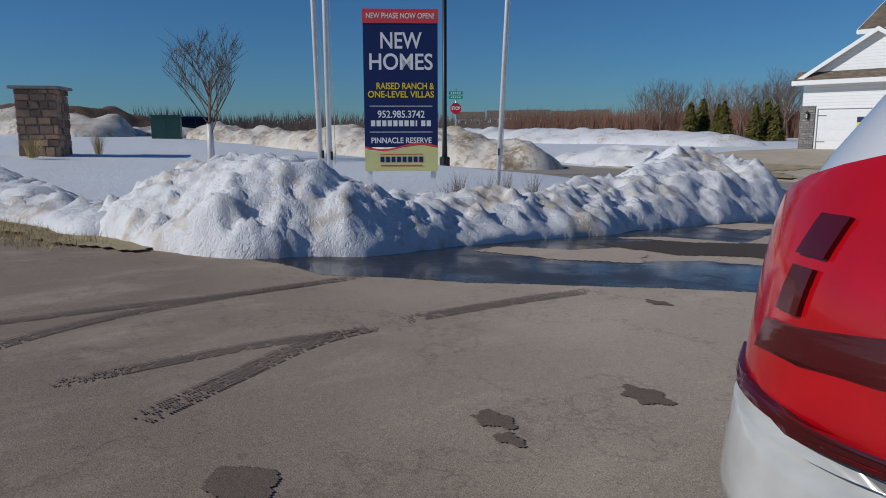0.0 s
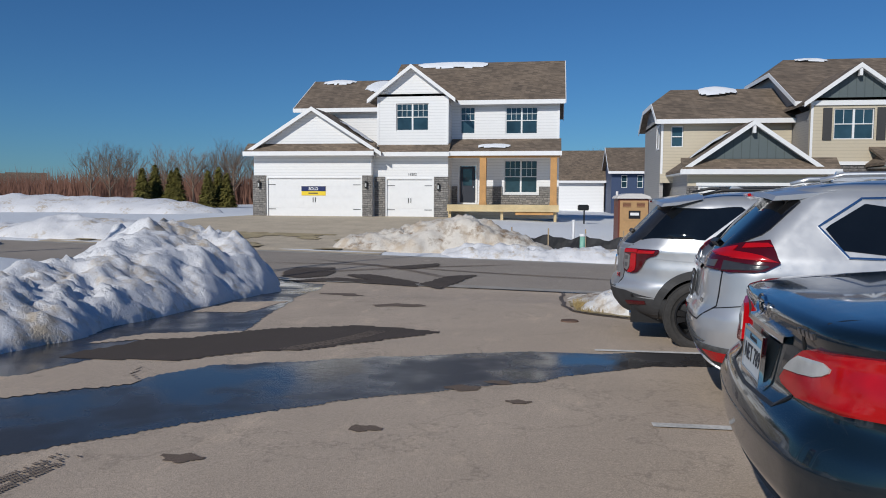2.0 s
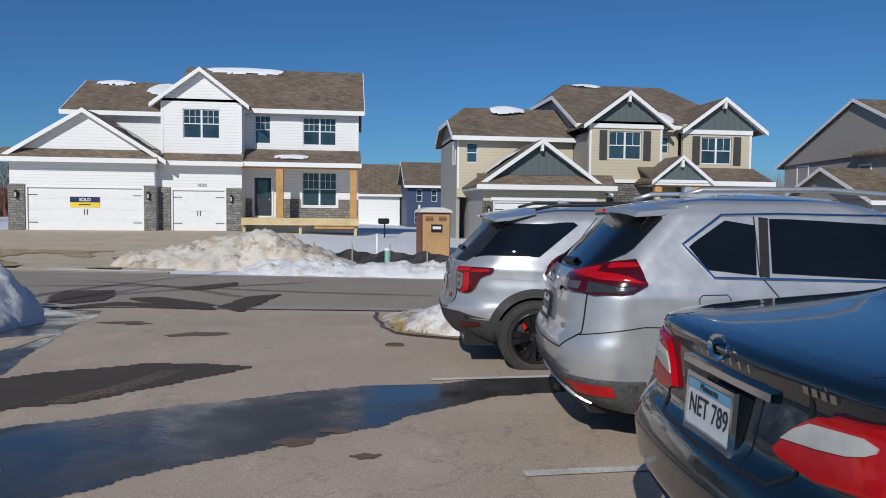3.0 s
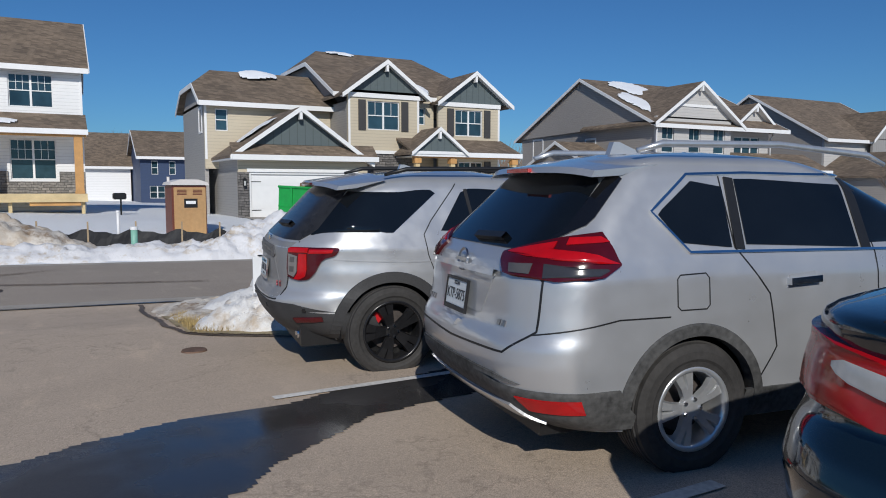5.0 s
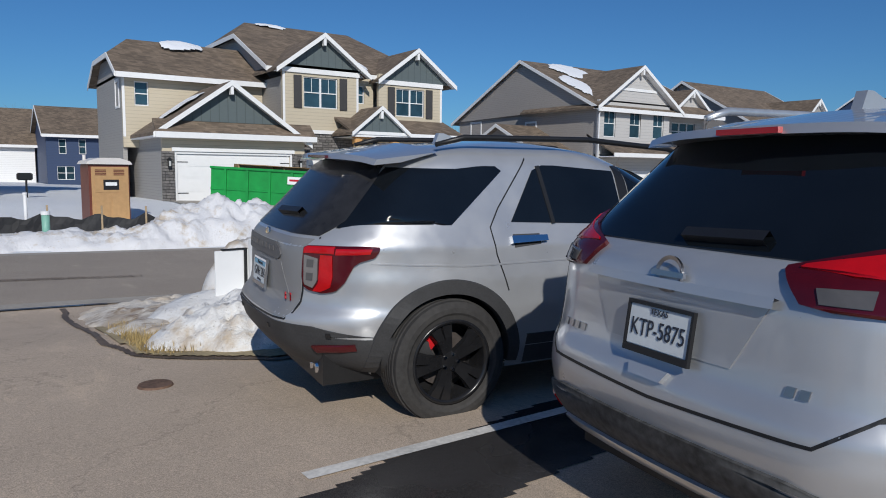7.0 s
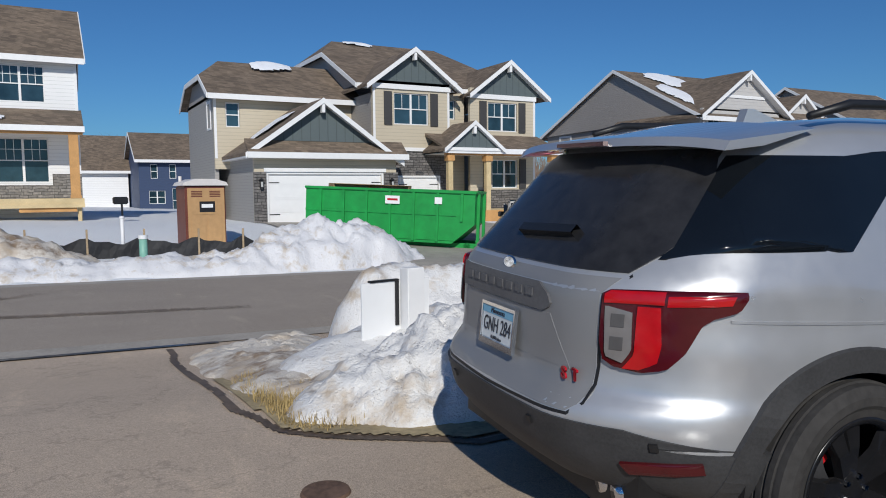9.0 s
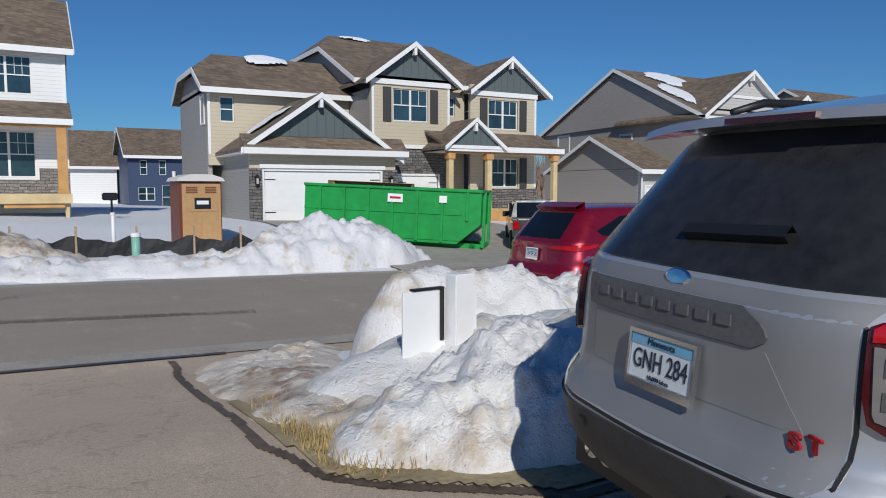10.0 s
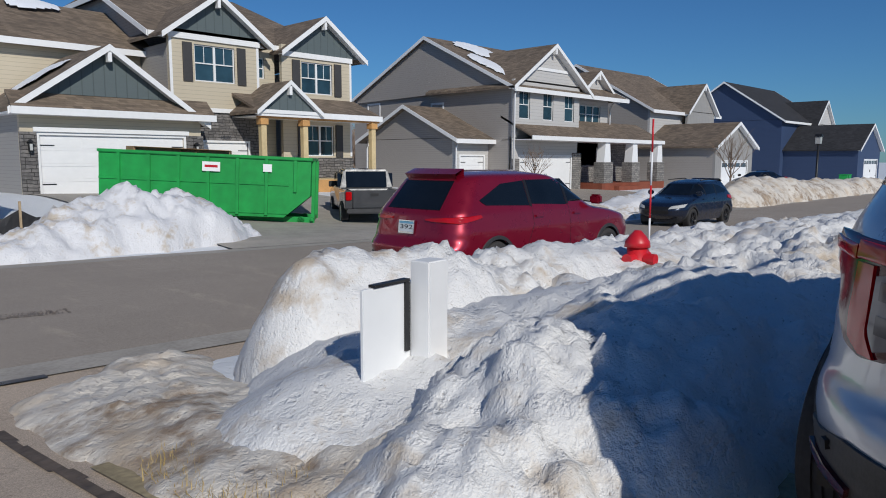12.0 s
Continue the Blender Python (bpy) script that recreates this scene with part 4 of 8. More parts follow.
def gable_x(parent, a, apex, b, x0, x1, roof, fill=None, inset=0.3, rake=0.22, sides=(True, True)):
    """A roof with its ridge along x; a and b are (y, z) of the two eaves."""
    prism("roof", slab_chevron(a, apex, b, 0.14), "x", x0 + 0.045, x1 - 0.045, roof, parent)
    for s, xa, xb in ((sides[0], x0, x0 + 0.043), (sides[1], x1 - 0.043, x1)):
        if s:
            prism("rake_board", slab_chevron((a[0] - 0.03, a[1]), (apex[0], apex[1] + 0.012), (b[0] + 0.03, b[1]), rake), "x", xa, xb, M["white"], parent)
    if fill:
        for s, xa in ((sides[0], x0 + inset), (sides[1], x1 - inset - 0.12)):
            if s:
                k = 0.5
                prism("gable_wall", [(a[0] + k, a[1] + k * (apex[1] - a[1]) / (apex[0] - a[0]) - 0.15), (b[0] - k, b[1] + k * (apex[1] - b[1]) / (b[0] - apex[0]) - 0.15), (apex[0], apex[1] - 0.16)], "x", xa, xa + 0.12, fill, parent)
    box("fascia", x0 + 0.05, x1 - 0.05, a[0] - 0.05, a[0] + 0.02, a[1] - 0.26, a[1] + 0.0, M["white"], parent)


def jerkin_x(parent, a, apex, b, x0, x1, roof, fill, clip=0.9):
    """Ridge along x, with the end at x0 clipped to a small hip."""
    (ya, za), (yr, zr), (yb, zb) = a, apex, b
    bm = bmesh.new()
    zc = zr - clip
    ka = (zr - zc) / (zr - za)
    kb = (zr - zc) / (zr - zb)
    pts = dict(a0=(x0, ya, za), a1=(x1, ya, za), c0=(x0, yr - (yr - ya) * ka, zc), d0=(x0, yr + (yb - yr) * kb, zc), r0=(x0 + clip * 1.25, yr, zr), r1=(x1, yr, zr), b0=(x0, yb, zb), b1=(x1, yb, zb))
    v = {k: bm.verts.new(p) for k, p in pts.items()}
    for f in (("a0", "a1", "r1", "r0", "c0"), ("b0", "d0", "r0", "r1", "b1"), ("c0", "r0", "d0")):
        bm.faces.new([v[k] for k in f])
    bmesh.ops.recalc_face_normals(bm, faces=bm.faces)
    bmesh.ops.solidify(bm, geom=bm.faces[:], thickness=0.14)
    part("roof", bm, roof, parent)
    t = 0.24
    poly = [a, (pts["c0"][1], zc), (pts["d0"][1], zc), b, (b[0], b[1] - t), (pts["d0"][1], zc - t), (pts["c0"][1], zc - t), (a[0], a[1] - t)]
    prism("rake_board", poly, "x", x0 - 0.05, x0 - 0.008, M["white"], parent)
    prism("gable_wall", [(ya + 0.4, za - 0.1), (pts["c0"][1], zc - 0.12), (pts["d0"][1], zc - 0.12), (yb - 0.4, zb - 0.1)], "x", x0 + 0.35, x0 + 0.47, fill, parent)
    box("fascia", x0, x1, ya - 0.05, ya + 0.02, za - 0.26, za - 0.01, M["white"], parent)


def pent(parent, x0, x1, y0, y1, z0, z1, roof, fascia=True):
    """A sloped strip of roof that leans on a wall."""
    prism("roof", [(y0, z0), (y1, z1), (y1, z1 - 0.14), (y0, z0 - 0.1)], "x", x0, x1, roof, parent)
    if fascia:
        box("fascia", x0 - 0.03, x1 + 0.03, y0 - 0.05, y0 - 0.004, z0 - 0.24, z0 + 0.01, M["white"], parent)
        box("soffit", x0, x1, y0, y1 - 0.05, z0 - 0.24, z0 - 0.2, M["white"], parent)


def sconce(parent, x, y, z):
    s = box("wall_lantern", x - 0.07, x + 0.07, y - 0.18, y - 0.04, z - 0.2, z + 0.14, M["black"], parent, "black wall lantern", 0.02)
    box("lantern_glass", x - 0.045, x + 0.045, y - 0.19, y - 0.181, z - 0.14, z + 0.08, M["clear_lens"], s)
    prism("lantern_cap", [(x - 0.1, z + 0.141), (x + 0.1, z + 0.141), (x, z + 0.24)], "y", y - 0.2, y - 0.02, M["black"], s)


def corner(parent, x, y, z0, z1, w=0.12):
    box("corner_board", x - w / 2, x + w / 2, y - 0.025, y - 0.003, z0, z1, M["white"], parent)


def post(parent, x, y, z0, z1, w, material, capital=None):
    p = box("porch_post", x - w / 2, x + w / 2, y - w / 2, y + w / 2, z0, z1, material, parent, bevel=0.012)
    if capital:
        box("capital", x - w / 2 - 0.06, x + w / 2 + 0.06, y - w / 2 - 0.06, y + w / 2 + 0.06, z1 - 0.28, z1 - 0.02, capital, p)
    else:
        box("base_trim", x - w / 2 - 0.025, x + w / 2 + 0.025, y - w / 2 - 0.025, y + w / 2 + 0.025, z0, z0 + 0.14, material, p)
    return p


def snow_on_roof(x0, x1, y0, y1, slope, label, seed):
    """Thin left-over snow; slope(x, y) is the roof's height."""
    cx, cy, rx_, ry_ = (x0 + x1) / 2, (y0 + y1) / 2, (x1 - x0) / 2, (y1 - y0) / 2

    def inside(x, y):
        return ((x - cx) / rx_) ** 2 + ((y - cy) / ry_) ** 2 + 1.6 * (rough_noise(x, y, 0.9, seed) - 0.5) < 0.75

    def top(x, y):
        e = 1 - ((x - cx) / rx_) ** 2 - ((y - cy) / ry_) ** 2
        return slope(x, y) + 0.03 + 0.12 * np.clip(e + 0.3, 0.0, 1) + 0.05 * (rough_noise(x, y, 0.5, seed + 3) - 0.5)

    return sheet("roof_snow", np.arange(x0 - 0.3, x1 + 0.3, 0.09), np.arange(y0 - 0.3, y1 + 0.3, 0.09), top, M["roof_snow"], keep=inside, kind="stuff", label=label, category="snow")


def white_house():
    h = thing("house", "two-storey white-sided new house with brown roof and unfinished porch", "house", "houses along the street")
    W, R, S = M["white_siding"], M["brown_roof"], M["grey_stone"]
    g = 0.34
    # double garage
    wall_front(h, -10.95, -3.57, g - 0.3, 4.2, 30.9, W, [(-10.06, -4.22, g - 0.3, 2.77)])
    box("wall", -10.95, -10.75, 31.1, 38, g - 0.3, 4.2, W, h)
    box("wall", -3.77, -3.57, 31.1, 36, g - 0.3, 4.2, W, h)
    garage_door(h, -10.06, -4.22, g, 2.72, 30.97)
    box("stone_pier", -11.0, -10.17, 30.8, 30.897, g - 0.3, 2.9, S, h, "grey stone veneer pier")
    box("stone_pier", -4.11, -3.5, 30.8, 30.897, g - 0.3, 2.9, S, h, "grey stone veneer pier")
    sconce(h, -10.55, 30.8, 2.35)
    sconce(h, -3.85, 30.8, 2.35)
    gable_y(h, (-11.4, 4.27), (-7.12, 6.95), (-2.9, 4.27), 30.45, 37.5, R, W, 30.9, 4.8)
    pent(h, -11.35, -3.3, 30.3, 31.0, 4.3, 4.84, R)
    # single garage and the bay above
    wall_front(h, -3.57, 0.97, g - 0.3, 4.3, 31.5, W, [(-2.76, 0.02, g - 0.3, 2.72)])
    garage_door(h, -2.76, 0.02, g, 2.68, 31.57)
    box("stone_pier", -3.5, -2.87, 31.4, 31.497, g - 0.3, 2.84, S, h, "grey stone veneer pier")
    box("stone_pier", 0.13, 1.0, 31.4, 31.497, g - 0.3, 2.84, S, h, "grey stone veneer pier")
    sconce(h, 0.42, 31.4, 2.25)
    pent(h, -3.3, 1.1, 30.9, 31.6, 4.27, 4.82, R)
    wall_front(h, -3.35, 0.97, 4.7, 7.75, 31.5, W, [(-2.19, -0.22, 5.58, 7.19)])
    box("wall", 0.77, 0.97, 31.7, 34.5, g - 0.3, 7.6, W, h)
    box("wall", -3.35, -3.15, 31.7, 36, 4.7, 7.6, W, h)
    window(h, -2.19, -0.22, 5.58, 7.19, 31.55)
    corner(h, -3.3, 31.5, 4.8, 7.5)
    corner(h, 0.92, 31.5, 4.8, 7.5)
    gable_y(h, (-3.85, 7.42), (-1.22, 9.42), (1.4, 7.42), 31.05, 37.5, R, W, 31.5, 7.6)
    # living part
    wall_front(h, 0.97, 7.49, g, 7.6, 33.0, W, [(1.5, 2.4, 5.5, 7.12), (4.26, 6.18, 5.47, 7.08), (1.46, 2.46, 1.3, 3.55), (4.21, 6.21, 1.91, 3.88)])
    box("wall", 7.29, 7.49, 33.2, 42.0, g - 0.3, 7.6, W, h)
    window(h, 1.5, 2.4, 5.5, 7.12, 33.05, 1)
    window(h, 4.26, 6.18, 5.47, 7.08, 33.05)
    window(h, 4.21, 6.21, 1.91, 3.88, 33.05)
    corner(h, 7.43, 33.0, 1.2, 7.4)
    box("stone_base", 2.7, 4.1, 32.92, 32.997, 1.2, 2.3, S, h, "grey stone veneer")
    box("stone_base", 6.32, 7.5, 32.92, 32.997, 1.2, 2.3, S, h, "grey stone veneer")
    box("stone_base", 4.103, 6.317, 32.92, 32.997, 1.2, 1.8, S, h, "grey stone veneer")
    box("stone_base", 1.0, 1.33, 32.92, 32.997, 1.2, 2.3, S, h, "grey stone veneer")
    d = box("front_door", 1.5, 2.42, 33.03, 33.08, 1.3, 3.52, M["ink"], h, "black front door with a glass pane")
    box("door_pane", 1.68, 2.24, 33.015, 33.028, 2.35, 3.35, M["house_glass"], d)
    box("door_knob", 2.3, 2.36, 32.98, 33.03, 2.2, 2.3, M["steel"], d)
    for a0, a1, c0, c1 in ((1.36, 1.46, 1.3, 3.66), (2.46, 2.56, 1.3, 3.66), (1.46, 2.46, 3.55, 3.66)):
        box("trim", a0, a1, 32.94, 33.02, c0, c1, M["white"], h)
    gable_x(h, (32.5, 7.45), (37.5, 10.6), (42.5, 7.45), -3.2, 7.85, R, W, 0.36, sides=(False, True))
    # wing behind the garage
    wall_front(h, -9.3, -3.3, 3.5, 7.4, 35.0, W)
    box("wall", -9.3, -9.1, 35.2, 43, g - 0.3, 7.4, W, h)
    gable_x(h, (34.5, 7.35), (39.0, 9.8), (43.5, 7.35), -9.75, -1.5, R, W, 0.4, sides=(True, False))
    # porch
    pent(h, 1.0, 7.6, 31.0, 33.05, 4.3, 5.2, R)
    box("porch_beam", 1.0, 7.55, 31.1, 31.3, 3.95, 4.1, M["cedar"], h, "raw cedar porch beam")
    for x in (3.08, 7.18):
        post(h, x, 31.3, 1.2, 3.95, 0.38, M["cedar"])
    dk = box("porch_deck", 0.98, 7.5, 31.1, 32.9, 0.95, 1.2, M["pale_wood"], h, "unfinished raw wood porch deck")
    for k in range(9):
        box("board", 0.97, 7.51, 31.05, 31.095, 0.8 + 0.001 * k, 0.955, M["pale_wood"], dk) if k == 0 else None
    for x in (1.1, 4.2, 7.3):
        box("deck_post", x - 0.08, x + 0.08, 31.3, 31.46, g - 0.4, 0.95, M["pale_wood"], dk)
    box("deck_joist", 5.0, 7.2, 31.15, 31.2, 0.62, 0.8, M["cedar"], dk)
    lettering("house_number", "18202", 0.22, M["ink"], h, (-1.2, 31.49, 2.98))
    # sold banner on the garage door
    s = box("sold_banner", -7.94, -6.42, 30.932, 30.945, 1.69, 2.25, M["sign_yellow"], None, "", 0.0)
    tagged(s, "blue and yellow sold banner on a white garage door", "banner")
    box("banner_field", -7.94, -6.42, 30.926, 30.931, 1.95, 2.25, M["sign_blue"], s)
    lettering("banner_text", "SOLD", 0.24, M["letter_white"], s, (-7.18, 30.924, 2.09), bold=0.004)
    box("banner_bar", -7.5, -6.9, 30.926, 30.931, 1.8, 1.86, M["ink"], s)
    rise = lambda x, y: 7.45 + (np.minimum(y, 75 - y) - 32.5) * 0.63
    snow_on_roof(-2.5, 3.4, 36.7, 37.5, rise, "old snow left along a roof ridge", 3)
    wing = lambda x, y: 7.35 + (y - 34.5) * 0.544
    snow_on_roof(-9.0, -6.6, 38.3, 39.0, wing, "old snow left along a roof ridge", 5)
    snow_on_roof(-5.6, -3.9, 36.9, 38.8, wing, "old snow left on a roof slope", 6)
    snow_on_roof(-6.3, -4.0, 31.5, 34.0, lambda x, y: 6.95 - (x + 7.12) * 0.627, "old snow left on a roof slope", 8)
    snow_on_roof(2.6, 4.8, 31.3, 32.0, lambda x, y: 4.3 + (y - 31.0) * 0.44, "old snow left on a porch roof", 9)
    return h


def beige_house():
    h = thing("house", "two-storey beige house with slate gables and dark stone", "house", "houses along the street")
    B, G, R, S, D = M["beige_siding"], M["grey_siding"], M["brown_roof"], M["dark_stone"], M["slate_board"]
    g = -0.06
    wall_front(h, 13.8, 20.4, g - 0.3, 3.0, 26.5, B, [(14.4, 19.65, g - 0.3, 2.2)])
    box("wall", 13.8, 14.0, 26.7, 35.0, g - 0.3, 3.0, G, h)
    garage_door(h, 14.4, 19.65, g, 2.15, 26.57)
    box("trim", 14.2, 19.85, 26.4, 26.47, 2.26, 2.42, M["white"], h)
    box("stone_pier", 13.76, 14.29, 26.4, 26.497, g - 0.3, 2.25, S, h, "dark stone veneer pier")
    box("stone_pier", 19.76, 20.45, 26.4, 26.497, g - 0.3, 2.25, S, h, "dark stone veneer pier")
    box("footing", 13.78, 20.3, 26.45, 34.9, g - 0.4, g + 0.02, M["pale_wood"], h)
    sconce(h, 14.05, 26.4, 1.75)
    sconce(h, 20.1, 26.4, 1.75)
    gable_y(h, (13.4, 3.05), (16.8, 5.45), (20.6, 2.77), 26.05, 34.5, R, D, 26.5, 3.6, bracket=True)
    pent(h, 13.45, 20.75, 25.9, 26.6, 3.06, 3.66, R)
    prism("soffit_side", [(13.42, 2.85), (13.8, 2.85), (13.8, 3.0), (13.42, 3.0)], "y", 26.0, 34.4, M["white"], h)
    # left wing
    wall_front(h, 13.1, 20.0, 2.5, 6.05, 31.0, B, [(13.65, 14.3, 4.5, 5.65)])
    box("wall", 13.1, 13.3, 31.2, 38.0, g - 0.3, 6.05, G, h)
    window(h, 13.65, 14.3, 4.5, 5.65, 31.05, 1, upper_grid=False)
    window(h, 31.75, 32.5, 4.5, 5.65, 13.1, 1, upper_grid=False, axis="x")
    corner(h, 13.16, 31.0, 3.0, 6.0)
    jerkin_x(h, (30.5, 6.0), (34.5, 8.15), (38.5, 6.0), 12.75, 20.5, R, G, 1.05)
    # main block
    wall_front(h, 20.04, 24.26, g - 0.3, 3.45, 28.3, S, [(21.37, 23.6, g - 0.3, 2.1)], label="dark stone veneer")
    garage_door(h, 21.37, 23.6, g, 2.05, 28.37)
    wall_front(h, 20.04, 24.26, 3.45, 6.75, 28.28, B, [(21.16, 23.05, 4.66, 6.2)])
    box("band", 20.0, 24.3, 28.22, 28.275, 3.36, 3.54, M["white"], h)
    box("band", 20.0, 24.3, 28.2, 28.277, 6.36, 6.6, M["white"], h)
    window(h, 21.16, 23.05, 4.66, 6.2, 28.33, grid=(2, 1))
    for x in (20.62, 23.16):
        box("shutter", x, x + 0.42, 28.22, 28.276, 4.62, 6.24, M["shutter"], h, "dark slatted shutter")
    box("wall", 20.04, 20.24, 28.5, 45.2, g - 0.3, 6.15, G, h)
    corner(h, 20.1, 28.28, 3.5, 6.4)
    corner(h, 24.2, 28.28, 3.5, 6.4)
    gable_y(h, (19.62, 6.5), (22.2, 8.4), (24.8, 6.5), 27.85, 33.0, R, D, 28.28, 6.6, bracket=True)
    wall_front(h, 24.26, 25.55, 0.3, 6.6, 29.0, B, [(24.36, 25.0, 5.1, 6.05)])
    window(h, 24.36, 25.0, 5.1, 6.05, 29.05, 1, upper_grid=False)
    box("fascia", 24.3, 25.6, 28.5, 28.56, 6.4, 6.62, M["white"], h)
    wall_front(h, 25.5, 29.62, 0.3, 6.7, 28.3, B, [(26.6, 28.42, 4.5, 6.0), (26.85, 28.46, 1.5, 3.0)])
    window(h, 26.6, 28.42, 4.5, 6.0, 28.35, grid=(2, 1))
    window(h, 26.85, 28.46, 1.5, 3.0, 28.35, grid=(2, 1))
    for x, c0, c1 in ((26.06, 4.46, 6.04), (28.53, 4.46, 6.04), (26.3, 1.46, 3.04), (28.57, 1.46, 3.04)):
        box("shutter", x, x + 0.42, 28.22, 28.296, c0, c1, M["shutter"], h, "dark slatted shutter")
    box("band", 25.5, 29.65, 28.22, 28.297, 6.16, 6.4, M["white"], h)
    box("stone_base", 26.0, 29.62, 28.2, 28.297, 0.3, 1.42, S, h, "dark stone veneer")
    box("wall", 29.42, 29.62, 28.5, 45.2, g - 0.3, 6.15, G, h)
    corner(h, 29.56, 28.3, 1.5, 6.3)
    gable_y(h, (25.3, 6.35), (27.8, 8.2), (30.35, 6.35), 27.85, 33.0, R, D, 28.27, 6.4, bracket=True)
    jerkin_x(h, (29.25, 6.72), (36.8, 10.2), (45.6, 6.15), 19.6, 27.0, R, G, 1.2)
    hip = bmesh.new()
    q = [hip.verts.new(p) for p in ((27.0, 29.25, 6.72), (30.3, 29.25, 6.72), (30.3, 45.6, 6.15), (27.0, 45.6, 6.15), (27.0, 36.8, 10.2), (27.9, 36.8, 10.2))]
    for f in ((0, 1, 5, 4), (1, 2, 5), (2, 3, 4, 5)):
        hip.faces.new([q[i] for i in f])
    bmesh.ops.recalc_face_normals(hip, faces=hip.faces)
    bmesh.ops.solidify(hip, geom=hip.faces[:], thickness=0.14)
    part("roof", hip, R, h)
    # porch
    door = box("front_door", 24.6, 25.45, 29.02, 29.07, 0.5, 2.8, M["ink"], h, "dark front door with a glass pane")
    box("door_pane", 24.8, 25.25, 29.005, 29.018, 1.5, 2.6, M["house_glass"], door)
    pent(h, 22.85, 29.75, 26.1, 28.35, 3.42, 4.3, R)
    gable_y(h, (22.7, 3.4), (24.38, 4.75), (26.1, 3.4), 25.85, 28.2, R, D, 26.1, 3.44, 0.2, True)
    box("band", 22.9, 25.9, 26.0, 26.08, 3.3, 3.46, M["white"], h)
    box("porch_beam", 22.9, 29.7, 26.2, 26.36, 3.1, 3.24, M["cedar"], h, "raw cedar porch beam")
    for x in (23.15, 25.3, 29.3):
        p = post(h, x, 26.3, 0.4, 3.1, 0.26, M["pale_wood"], M["cedar"])
    dk = box("porch_deck", 23.0, 29.6, 26.15, 28.2, 0.15, 0.42, M["pale_wood"], h, "raw wood porch deck")
    box("deck_skirt", 23.0, 29.6, 26.1, 26.145, -0.35, 0.4, M["cedar"], dk)
    lettering("house_number", "18206", 0.22, M["ink"], h, (22.5, 28.28, 2.28))
    s1 = lambda x, y: 6.0 + (y - 30.5) * 0.575
    snow_on_roof(15.4, 17.6, 33.2, 34.4, s1, "old snow left near a roof ridge", 13)
    s2 = lambda x, y: 6.15 + (y - 28.0) * 0.46
    snow_on_roof(21.3, 23.6, 36.0, 36.75, s2, "old snow left near a roof ridge", 15)
    snow_on_roof(24.6, 25.8, 29.3, 31.4, s2, "old snow left in a roof valley", 16)
    snow_on_roof(14.3, 16.2, 27.2, 30.5, lambda x, y: 3.05 + (x - 13.4) * 0.706, "old snow left on a roof slope", 17)
    return h


